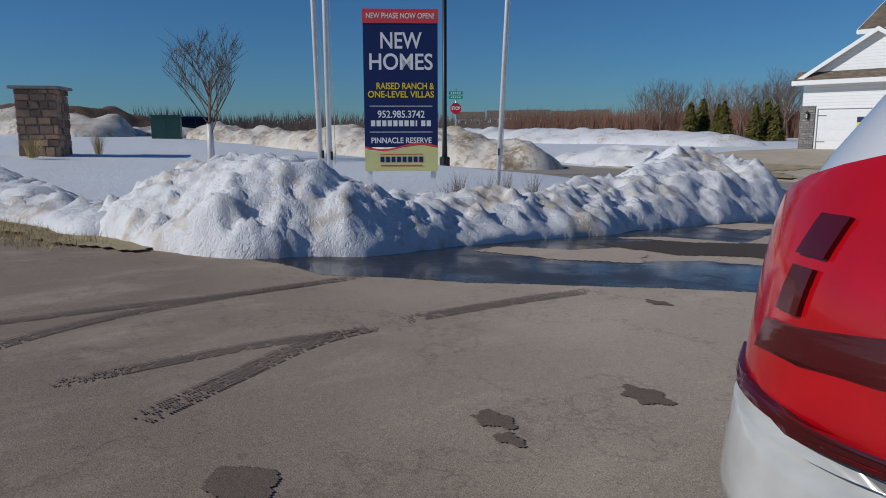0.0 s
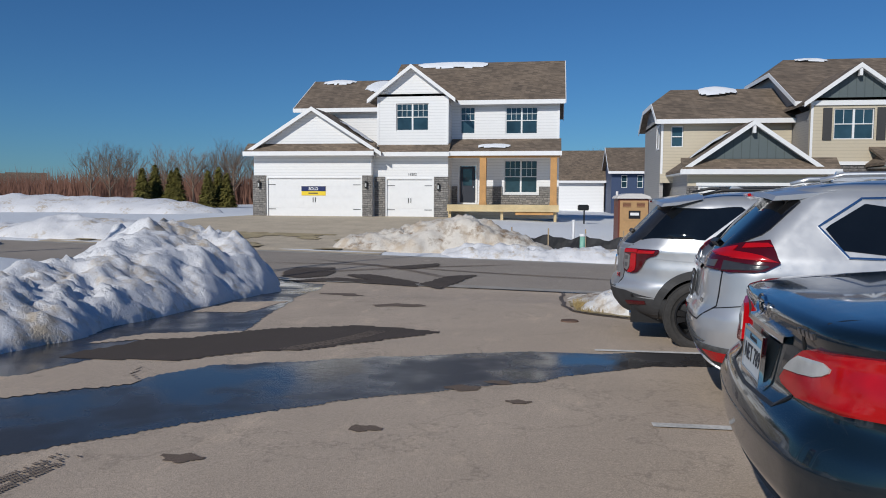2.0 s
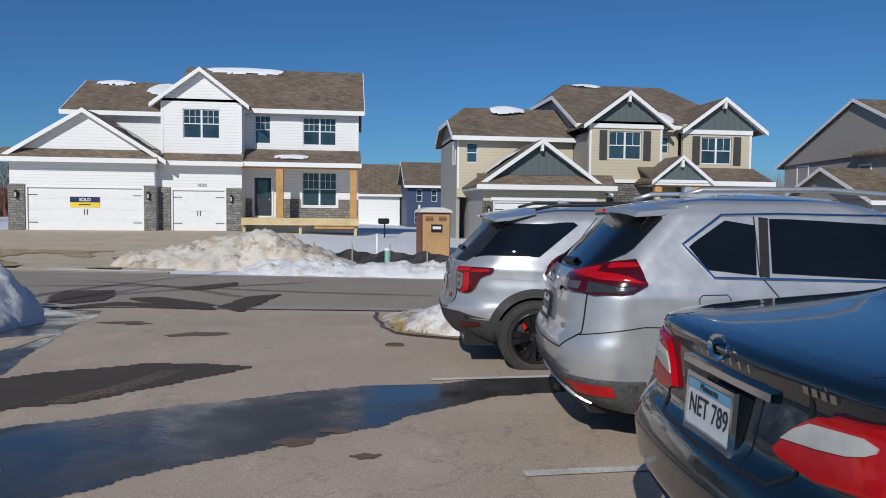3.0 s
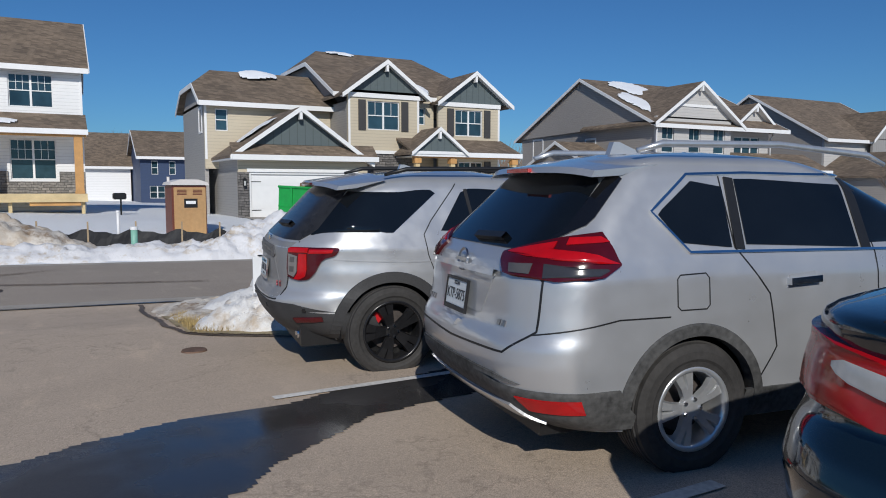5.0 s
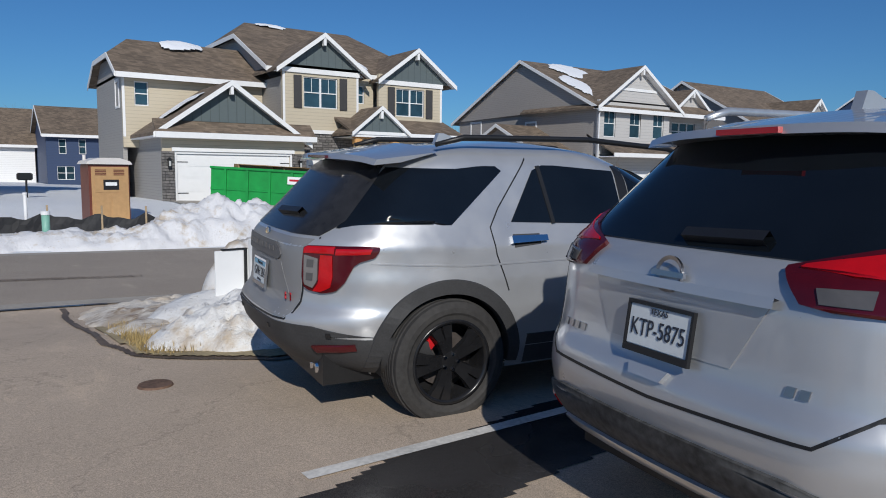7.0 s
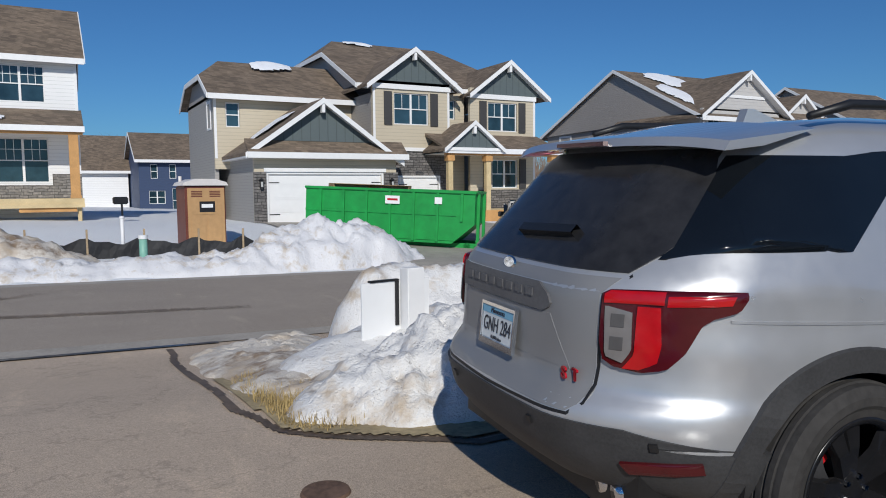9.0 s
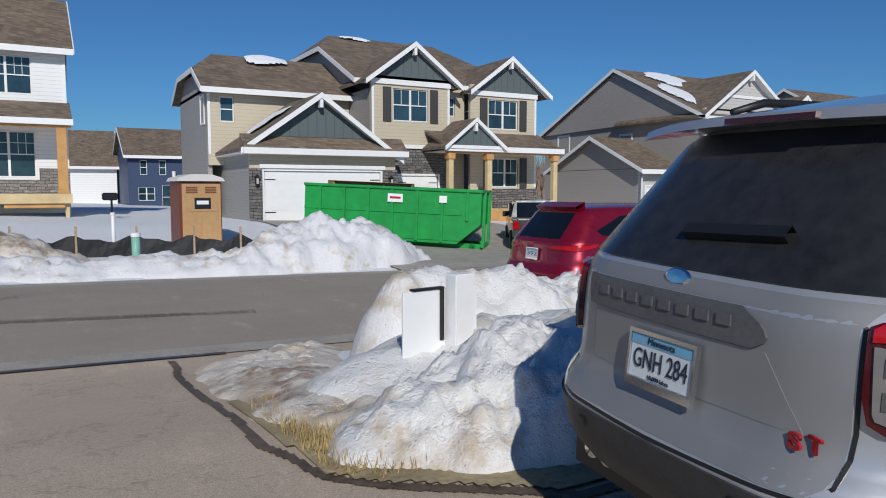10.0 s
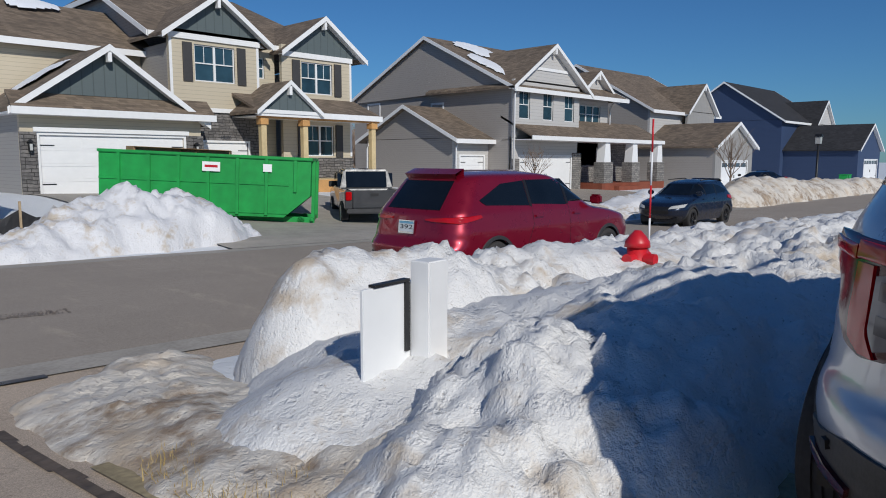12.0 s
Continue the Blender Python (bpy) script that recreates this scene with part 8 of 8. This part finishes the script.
def stone_pillar():
    p = thing("stone_pillar", "square entrance pillar of rough tan stone with a flat cap", "pillar", at=(-18.2, -7.2, 0.75), rz=62)
    h, w = 2.12, 0.62
    box("core", -w + 0.05, w - 0.05, -w + 0.05, w - 0.05, 0, h, M["curb"], p)
    rng = np.random.RandomState(4)
    for face in range(4):
        z = 0.0
        while z < h - 0.05:
            rh = min(rng.uniform(0.16, 0.32), h - z)
            u = -w
            while u < w - 0.02:
                lw = min(rng.uniform(0.22, 0.5), w - u)
                if w - u - lw < 0.12:
                    lw = w - u
                out = rng.uniform(0.03, 0.075)
                bm = bm_box(u + 0.012, u + lw - 0.012, -w - out + 0.05, -w + 0.06, z + 0.012, z + rh - 0.012, 0.015)
                st_ = part("stone", bm, M["pillar_stone"], p)
                st_.matrix_basis = pose(0, 0, 0, 0, 0, 90 * face)
                u += lw
            z += rh
    part("cap", bm_box(-w - 0.13, w + 0.13, -w - 0.13, w + 0.13, h + 0.002, h + 0.1, 0.02), M["pillar_cap"], p, "flat grey cap stone")


stone_pillar()


def tuft(x, y, z, n, h, spread, label, seed, material=None):
    rng = np.random.RandomState(seed)
    bm = bmesh.new()
    for _ in range(n):
        a, r = rng.uniform(0, 6.28), rng.uniform(0, spread * 0.3)
        hh, lean = h * rng.uniform(0.5, 1.0), rng.uniform(0.1, 1.0) * spread
        b = Vector((r * math.cos(a), r * math.sin(a), 0))
        m_ = b + Vector((math.cos(a) * lean * 0.45, math.sin(a) * lean * 0.45, hh * 0.65))
        t = b + Vector((math.cos(a) * lean, math.sin(a) * lean, hh))
        sdx = Vector((-math.sin(a), math.cos(a), 0)) * 0.0035
        v = [bm.verts.new(q) for q in (b - sdx, b + sdx, m_ + sdx * 0.8, m_ - sdx * 0.8, t)]
        bm.faces.new(v[:4])
        bm.faces.new((v[3], v[2], v[4]))
    ob = part("grass_tuft", bm, material or M["straw"])
    ob.location = (x, y, z)
    return tagged(ob, label, "ornamental grass", "grass tufts")


tuft(-16.6, -7.9, 0.75, 260, 0.75, 0.55, "dry tan ornamental grass clump in snow", 1)
tuft(-18.3, -9.4, 0.8, 200, 0.6, 0.5, "dry tan ornamental grass clump in snow", 2)
tuft(-17.0, -5.9, 0.8, 160, 0.9, 0.4, "dry tan ornamental grass clump in snow", 6)
for k, (x, y) in enumerate(((-2.4, -3.1), (-1.9, -2.6), (-2.6, -1.4), (-2.2, -1.0), (-3.2, -2.2))):
    tuft(x, y, 0.05, 60, 0.75, 0.45, "bare leafless twigs poking out of snow", 10 + k, M["bark"])


def branch(bm, p, d, length, r, depth, rng, sides):
    steps = 3
    pts, rad = [p.copy()], [r]
    q, dd = p.copy(), d.copy()
    for k in range(steps):
        dd = (dd + Vector((rng.normal(0, 0.1), rng.normal(0, 0.1), 0.08))).normalized()
        q = q + dd * (length / steps)
        pts.append(q.copy())
        rad.append(r * (1 - 0.6 * (k + 1) / steps))
    bm_tube(pts, rad, sides, bm, cap=False)
    if depth:
        for k in range(4 if depth > 1 else 3):
            a = rng.uniform(0, 6.28)
            t = rng.uniform(0.35, 1.0)
            base = pts[0].lerp(pts[-1], t)
            nd = (dd * rng.uniform(0.7, 1.1) + Vector((math.cos(a), math.sin(a), 0.15)) * rng.uniform(0.45, 0.8)).normalized()
            branch(bm, base, nd, length * rng.uniform(0.45, 0.7), max(0.006, r * 0.42), depth - 1, rng, 3 if depth < 3 else sides)


def bare_tree(x, y, h, label, seed, depth=4, material=None, group=""):
    rng = np.random.RandomState(seed)
    z = float(ground_z(x, y))
    t = thing("tree", label, "tree", group, at=(x, y, z - 0.1))
    tr = bm_tube([(0, 0, 0), (0.03, 0, h * 0.3), (0.0, 0.05, h * 0.62)], [h * 0.017, h * 0.013, h * 0.007], 8)
    part("trunk", tr, M["bark"], t, smooth=True)
    bm = bmesh.new()
    for k in range(13):
        a = k * 2.4
        zz = h * (0.22 + 0.36 * k / 13)
        branch(bm, Vector((0.02, 0.02, zz)), Vector((math.cos(a) * 0.75, math.sin(a) * 0.75, 0.9)).normalized(), h * (0.42 - 0.14 * k / 13), h * 0.007, depth - 2, rng, 4)
    part("crown", bm, material or M["bark"], t, "bare leafless twigs")
    return t


young = bare_tree(-14.8, -3.0, 4.3, "young bare deciduous tree with upright twigs in snow", 3, 5)
tube("trunk_guard", [(0, 0, 0.0), (0, 0, 1.3)], [0.12, 0.09], M["pale_roof"], young, "white trunk guard", 10)
bare_tree(37.5, 22.5, 3.0, "thin young bare tree in front of a garage", 8, 4, group="young trees by the houses")
bare_tree(53.5, 18.5, 4.6, "thin young bare tree beside a driveway", 9, 4, group="young trees by the houses")
first = bare_tree(-36, 82, 9.0, "bare tree with spreading branches at the field's edge", 21, 5, group="bare trees at the field edge")
second = bare_tree(-30, 86, 8.0, "bare tree with spreading branches at the field's edge", 22, 5, group="bare trees at the field edge")
rng = np.random.RandomState(12)
for k in range(26):
    b = 36 - 30 * k / 25 + rng.uniform(-0.8, 0.8)
    d = rng.uniform(88, 110)
    x, y = 8 - d * math.sin(radians(b)), -10 + d * math.cos(radians(b))
    c = copy_thing(first if k % 2 else second, pose(x, y, 0.2, 0, 0, rng.uniform(0, 360)))
    sc = rng.uniform(0.75, 1.1)
    c.scale = (sc, sc, sc)
for k in range(12):
    x, y = 6 + 4.5 * k + rng.uniform(-1, 1), 100 + rng.uniform(-4, 6)
    c = copy_thing(second if k % 2 else first, pose(x, y, 0.0, 0, 0, rng.uniform(0, 360)))


def spruce(x, y, h, seed):
    rng = np.random.RandomState(seed)
    t = thing("tree", "yellow-green spruce with layered drooping boughs", "tree", "spruces at the field edge", at=(x, y, float(ground_z(x, y)) - 0.1))
    tube("trunk", [(0, 0, 0), (0, 0, h * 0.95)], [h * 0.03, h * 0.005], M["bark"], t, sides=6)
    bm = bmesh.new()
    for _ in range(1500):
        f = rng.rand() ** 0.7
        zz = h * (0.04 + 0.95 * (1 - f))
        R = h * 0.25 * f * rng.uniform(0.55, 1.1) + 0.05
        a = rng.uniform(0, 6.28)
        c = Vector((math.cos(a) * R, math.sin(a) * R, zz - R * 0.2))
        s = h * 0.035 * rng.uniform(0.6, 1.5)
        o = Vector((math.cos(a), math.sin(a), -0.4)).normalized() * s * 2.2
        e = Vector((-math.sin(a), math.cos(a), rng.uniform(-0.4, 0.4))) * s
        bm.faces.new([bm.verts.new(q) for q in (c - o * 0.5 - e, c - o * 0.5 + e, c + o)])
    part("crown", bm, M["needle"], t, "dense needle boughs")
    return t


sp0 = spruce(-33.5, 62.5, 4.4, 5)
for b, d, sc in ((32.2, 84, 1.0), (31.3, 86, 1.1), (30.2, 84, 0.95), (27.6, 82, 0.95), (26.8, 84, 1.05), (26.2, 82, 0.9), (23.2, 80, 1.05), (22.4, 82, 0.9)):
    c = copy_thing(sp0, pose(8 - d * math.sin(radians(b)), -10 + d * math.cos(radians(b)), 0.2, 0, 0, b * 50))
    c.scale = (sc, sc, sc)


def scrub(name, b0, b1, d0, d1, n, h0, h1, material, label, seed):
    """A far belt of leafless brush: very many thin upright twigs."""
    rng = np.random.RandomState(seed)
    verts, faces = [], []
    for _ in range(n):
        b, d = radians(rng.uniform(b0, b1)), rng.uniform(d0, d1)
        x, y = 8 - d * math.sin(b), -10 + d * math.cos(b)
        h = rng.uniform(h0, h1) * (0.6 + 0.8 * float(value_noise(x, y, 22.0, seed)))
        w, l = d * 0.0009 * rng.uniform(0.5, 1.6), rng.normal(0, 0.22) * h
        ux, uy = math.cos(b), math.sin(b)
        k = len(verts)
        verts += [(x - ux * w, y - uy * w, -0.5), (x + ux * w, y + uy * w, -0.5), (x + ux * l, y + uy * l, h)]
        faces.append((k, k + 1, k + 2))
    me = bpy.data.meshes.new(name)
    me.from_pydata(verts, [], faces)
    me.materials.append(material)
    return tagged(new(name, me), label, "brush", "", "stuff")


scrub("far_woods", -6, 92, 230, 330, 15000, 3.0, 8.0, M["twig"], "distant belt of leafless woods on the horizon", 31)
scrub("brush", 18, 46, 105, 135, 9000, 2.0, 4.6, M["red_twig"], "reddish leafless brush along a field edge", 33)
scrub("far_woods", -40, -4, 110, 150, 6000, 4.0, 10.0, M["twig"], "distant leafless trees behind houses", 35)
for k, (b, d) in enumerate(((46, 300), (43.5, 290), (41, 310), (39, 295), (48.5, 320))):
    x, y = 8 - d * math.sin(radians(b)), -10 + d * math.cos(radians(b))
    hh = thing("house", "tiny pale house far across the field", "house", "far houses across the field", at=(x, y, 0.5), rz=b)
    box("wall", -6, 6, -4, 4, 0, 6, M["lgrey_siding"] if k % 2 else M["white_siding"], hh)
    prism("roof", [(-4.6, 5.8), (0, 9), (4.6, 5.8)], "x", -6.4, 6.4, M["brown_roof"], hh)
    for wx in (-4, -1, 2.5):
        box("window", wx, wx + 1.2, -4.05, -3.98, 3.4, 5.0, M["house_glass"], hh)
uc = thing("utility_cabinet", "dark green electrical cabinet in a snowy field", "utility box", at=(-29.5, 0.6, float(ground_z(-29.5, 0.6))), rz=65)
part("body", bm_box(-0.7, 0.7, -0.5, 0.5, -0.1, 1.15, 0.03), M["util_green"], uc)
part("lid", bm_box(-0.74, 0.74, -0.54, 0.54, 1.152, 1.24, 0.02), M["util_green"], uc)
box("door_seam", -0.005, 0.005, -0.506, -0.499, 0.1, 1.1, M["black"], uc)


def dumpster():
    d = thing("dumpster", "long green steel roll-off dumpster loaded with cardboard", "dumpster", at=(18.4, 16.2, -0.62))
    d.matrix_basis = pose(18.4, 16.2, -0.60, 0, 2.6, -40)
    G = M["green_steel"]
    L, W, H = 5.9, 2.3, 1.86
    side = [(-L, 0.2), (-0.75, 0.2), (0.0, 0.85), (0.0, H), (-L, H)]
    for y0, y1 in ((0.0, 0.05), (W - 0.05, W)):
        prism("side_wall", side, "y", y0, y1, G, d)
    box("floor", -L, -0.75, 0.051, W - 0.051, 0.2, 0.26, G, d)
    prism("slanted_end", [(-0.75, 0.2), (0.0, 0.85), (0.0, 0.9), (-0.75, 0.25)], "y", 0.051, W - 0.051, G, d)
    box("end_wall", -0.05, 0.0, 0.051, W - 0.051, 0.9, H, G, d)
    box("end_wall", -L, -L + 0.05, 0.051, W - 0.051, 0.26, H, G, d)
    for y0 in (-0.06, W - 0.06):
        box("top_rail", -L - 0.03, 0.04, y0, y0 + 0.12, H, H + 0.09, G, d, bevel=0.015)
    box("top_rail", -0.06, 0.04, 0.061, W - 0.061, H, H + 0.09, G, d)
    for k in range(7):
        x = -L + 0.5 + 0.82 * k
        box("rib", x, x + 0.09, -0.06, -0.001, 0.25 if x < -0.8 else 0.95, H - 0.002, G, d)
    for z in (0.3, 1.12):
        box("stiffener", -L, -0.62, -0.03, -0.0015, z, z + 0.06, G, d)
    for y in (0.45, W - 0.55):
        box("end_post", 0.001, 0.1, y, y + 0.12, 0.0, H - 0.002, G, d)
        part("roller", bm_tube([(-0.3, y, 0.1), (-0.3, y + 0.14, 0.1)], 0.11, 14), G, d)
        box("skid", -L, 0.0, y, y + 0.1, 0.02, 0.198, G, d)
    box("lift_bar", 0.0, 0.08, 0.3, W - 0.3, 0.1, 0.2, G, d)
    st_ = box("label_plate", -3.05, -2.55, -0.064, -0.061, 1.45, 1.72, M["letter_white"], d, "white label plate")
    box("letter_bar", -2.98, -2.62, -0.068, -0.0645, 1.56, 1.63, M["stop_red"], st_)
    box("label_plate", -1.35, -1.1, -0.064, -0.0605, 1.5, 1.72, M["letter_white"], d, "white label plate")
    lettering("unit_number", "1580", 0.16, M["sign_yellow"], d, (0.003, W - 0.35, 1.4), 90, 0, 90)
    box("label_plate", 0.001, 0.004, W - 0.45, W - 0.28, 1.52, 1.74, M["letter_white"], d)
    for k, (x, y, s, a) in enumerate(((-4.4, 0.7, 0.55, 12), (-3.7, 0.9, 0.5, -20), (-4.9, 1.4, 0.6, 35), (-3.0, 0.9, 0.55, 6))):
        c = thing("cardboard_box", "flattened brown cardboard box lying on a loaded dumpster", "box", "cardboard in the dumpster")
        c.matrix_basis = d.matrix_basis @ pose(x, y, 1.5, 0, 0, a)
        part("carton", bm_box(-s, s, -s * 0.6, s * 0.6, 0, 0.56, 0.01), M["cardboard"], c)
        f = box("flap", -s, s, -s * 0.6 - 0.22, -s * 0.6 - 0.003, 0.55, 0.56, M["cardboard"], c)
    load = sheet("load", np.arange(-5.8, -0.2, 0.2), np.arange(0.1, 2.2, 0.2), lambda x, y: 1.35 + 0.35 * rough_noise(x, y, 0.8, 61), M["soil"], label="mixed building rubble filling a dumpster", category="rubble", kind="stuff")
    load.matrix_basis = d.matrix_basis


dumpster()


def toilet():
    t = thing("portable_toilet", "tan portable toilet with maroon sides and pale domed roof", "portable toilet", at=(10.3, 19.1, float(ground_z(10.3, 19.1)) - 0.1), rz=4)
    part("body", bm_box(-0.6, 0.6, -0.58, 0.6, 0.0, 2.0, 0.03), M["brown_plastic"], t, "maroon plastic shell")
    dr = part("door", bm_box(-0.54, 0.56, -0.62, -0.585, 0.12, 1.92, 0.012), M["tan_plastic"], t, "tan moulded door")
    for x0, x1, z0, z1 in ((-0.46, -0.02, 0.25, 1.05), (0.04, 0.46, 0.25, 1.05), (-0.46, 0.46, 1.12, 1.5)):
        part("door_panel", bm_box(x0, x1, -0.632, -0.615, z0, z1, 0.008), M["tan_plastic"], dr)
    for k in range(4):
        for s in (-1, 1):
            box("vent_slat", s * 0.27 - 0.16, s * 0.27 + 0.16, -0.632, -0.616, 1.66 + 0.05 * k, 1.685 + 0.05 * k, M["brown_plastic"], dr)
    lb = box("label_plate", -0.2, 0.26, -0.64, -0.633, 1.2, 1.52, M["black"], dr, "black label plate")
    part("label_mark", bm_box(-0.14, 0.2, -0.646, -0.6405, 1.33, 1.44, 0.003), M["letter_white"], lb)
    prism("roof", [(-0.68, 2.0), (0.68, 2.0), (0.62, 2.1), (0.3, 2.2), (-0.3, 2.2), (-0.62, 2.1)], "y", -0.66, 0.66, M["pale_roof"], t, "pale translucent roof")
    tube("vent_pipe", [(-0.5, 0.45, 2.0), (-0.5, 0.45, 2.3)], 0.05, M["pale_roof"], t)
    part("base", bm_box(-0.64, 0.64, -0.66, 0.64, -0.08, 0.1, 0.02), M["black"], t)


toilet()


def silt_fence():
    f = thing("silt_fence", "sagging black fabric fence on wooden stakes", "fence")
    pts = [(3.2, 18.2), (4.2, 17.2), (5.6, 16.9), (7.0, 16.8), (8.4, 16.9), (9.8, 16.8), (11.0, 16.7), (12.4, 17.0)]
    bm = bmesh.new()
    prev = None
    for (x0, y0), (x1, y1) in zip(pts, pts[1:]):
        for k in range(8):
            t = k / 8
            x, y = x0 + (x1 - x0) * t, y0 + (y1 - y0) * t
            z = float(ground_z(x, y))
            sag = 0.16 * math.sin(math.pi * t) + 0.04 * math.sin(9 * x)
            row = [bm.verts.new((x, y + o * 0.03 + (0.1 if j == 1 else 0) * math.sin(7 * x) * 0.4, z + h)) for o in (-1, 1) for j, h in enumerate((0.0, 0.3, 0.62 - sag))]
            row = row[:3] + row[:2:-1]
            if prev:
                for j in range(5):
                    bm.faces.new((prev[j], prev[j + 1], row[j + 1], row[j]))
            prev = row
    part("fabric", bm, M["fabric_black"], f)
    for x, y in pts:
        z = float(ground_z(x, y))
        part("stake", bm_box(x - 0.025, x + 0.025, y - 0.07, y - 0.03, z - 0.2, z + 0.85, 0.005), M["stake"], f)


silt_fence()


def yard_sign():
    z = float(ground_z(9.0, 1.7))
    s = thing("yard_sign", "blank white board on a white wooden post buried in snow", "sign", at=(9.07, 1.72, z), rz=8)
    part("post", bm_box(-0.09, 0.09, -0.07, 0.07, -0.2, 0.72 - z, 0.008), M["white"], s)
    b = part("board", bm_box(-0.48, 0.24, 0.075, 0.1, 0.05 - z, 0.60 - z, 0.004), M["board_white"], s, "blank white board")
    box("top_channel", -0.40, -0.1, 0.062, 0.108, 0.602 - z, 0.618 - z, M["black"], b)
    box("side_channel", -0.14, -0.105, 0.058, 0.0735, 0.2 - z, 0.6 - z, M["black"], b)


yard_sign()


def hydrant():
    z = float(ground_z(13.2, 2.7))
    h = thing("fire_hydrant", "red fire hydrant half buried in snow", "hydrant", at=(13.2, 2.7, z))
    part("barrel", bm_tube([(0, 0, 0), (0, 0, 0.72)], 0.11, 18), M["hydrant_red"], h, smooth=True)
    part("bonnet", bm_tube([(0, 0, 0.72), (0, 0, 0.78), (0, 0, 0.84), (0, 0, 0.9)], [0.14, 0.13, 0.09, 0.035], 18), M["hydrant_red"], h, smooth=True)
    for a in (0, 90, 180):
        v = Vector((math.cos(radians(a)), -abs(math.sin(radians(a))), 0))
        part("nozzle", bm_tube([v * 0.1 + Vector((0, 0, 0.6)), v * 0.22 + Vector((0, 0, 0.6))], 0.06, 14), M["hydrant_red"], h)
    mk = thing("hydrant_marker", "red and white striped snow marker rod beside a hydrant", "marker", at=(13.45, 2.7, z))
    for k in range(5):
        tube("rod_band", [(0, 0, 0.3 + 0.36 * k), (0, 0, 0.3 + 0.36 * (k + 1) - 0.003)], 0.011, M["hydrant_red"] if k % 2 == 0 else M["white"], mk, sides=8)


hydrant()
vp = thing("water_stub", "pale green plastic pipe stub with a white cap", "pipe", at=(8.24, 15.6, float(ground_z(8.24, 15.6)) + 0.2))
part("pipe", bm_tube([(0, 0, -0.3), (0, 0, 0.5)], 0.1, 14), M["pipe_green"], vp, smooth=True)
part("cap", bm_tube([(0, 0, 0.502), (0, 0, 0.6)], 0.115, 14), M["white"], vp)
vq = thing("vent_pipe", "thin white plastic pipe standing in snow", "pipe", at=(8.0, 18.6, float(ground_z(8.0, 18.6))))
part("pipe", bm_tube([(0, 0, -0.1), (0, 0, 0.95)], 0.05, 12), M["white"], vq, smooth=True)
part("cap", bm_tube([(0, 0, 0.952), (0, 0, 1.02)], 0.065, 12), M["white"], vq)
mb = thing("mailbox", "black mailbox on a post beside a driveway", "mailbox", at=(8.9, 30.0, float(ground_z(8.9, 30.0))), rz=10)
mb.scale = (0.7, 0.7, 0.68)
box("post", -0.05, 0.05, -0.05, 0.05, -0.1, 1.15, M["black"], mb)
part("box", bm_box(-0.5, 0.35, -0.2, 0.2, 1.152, 1.62, 0.06), M["black"], mb)
for k, (x, y, rz_) in enumerate(((76.5, 18.0, 10), (78.0, 18.2, 0))):
    wb = thing("wheelie_bin", "green plastic wheeled bin on a driveway", "bin", "bins by a driveway", at=(x, y, float(ground_z(x, y))), rz=rz_)
    part("body", bm_prism([(-0.28, 0.05), (0.28, 0.05), (0.36, 1.0), (-0.36, 1.0)], "y", -0.33, 0.33), M["green_steel"], wb)
    part("lid", bm_box(-0.4, 0.4, -0.38, 0.36, 1.002, 1.08, 0.03), M["green_steel"], wb)
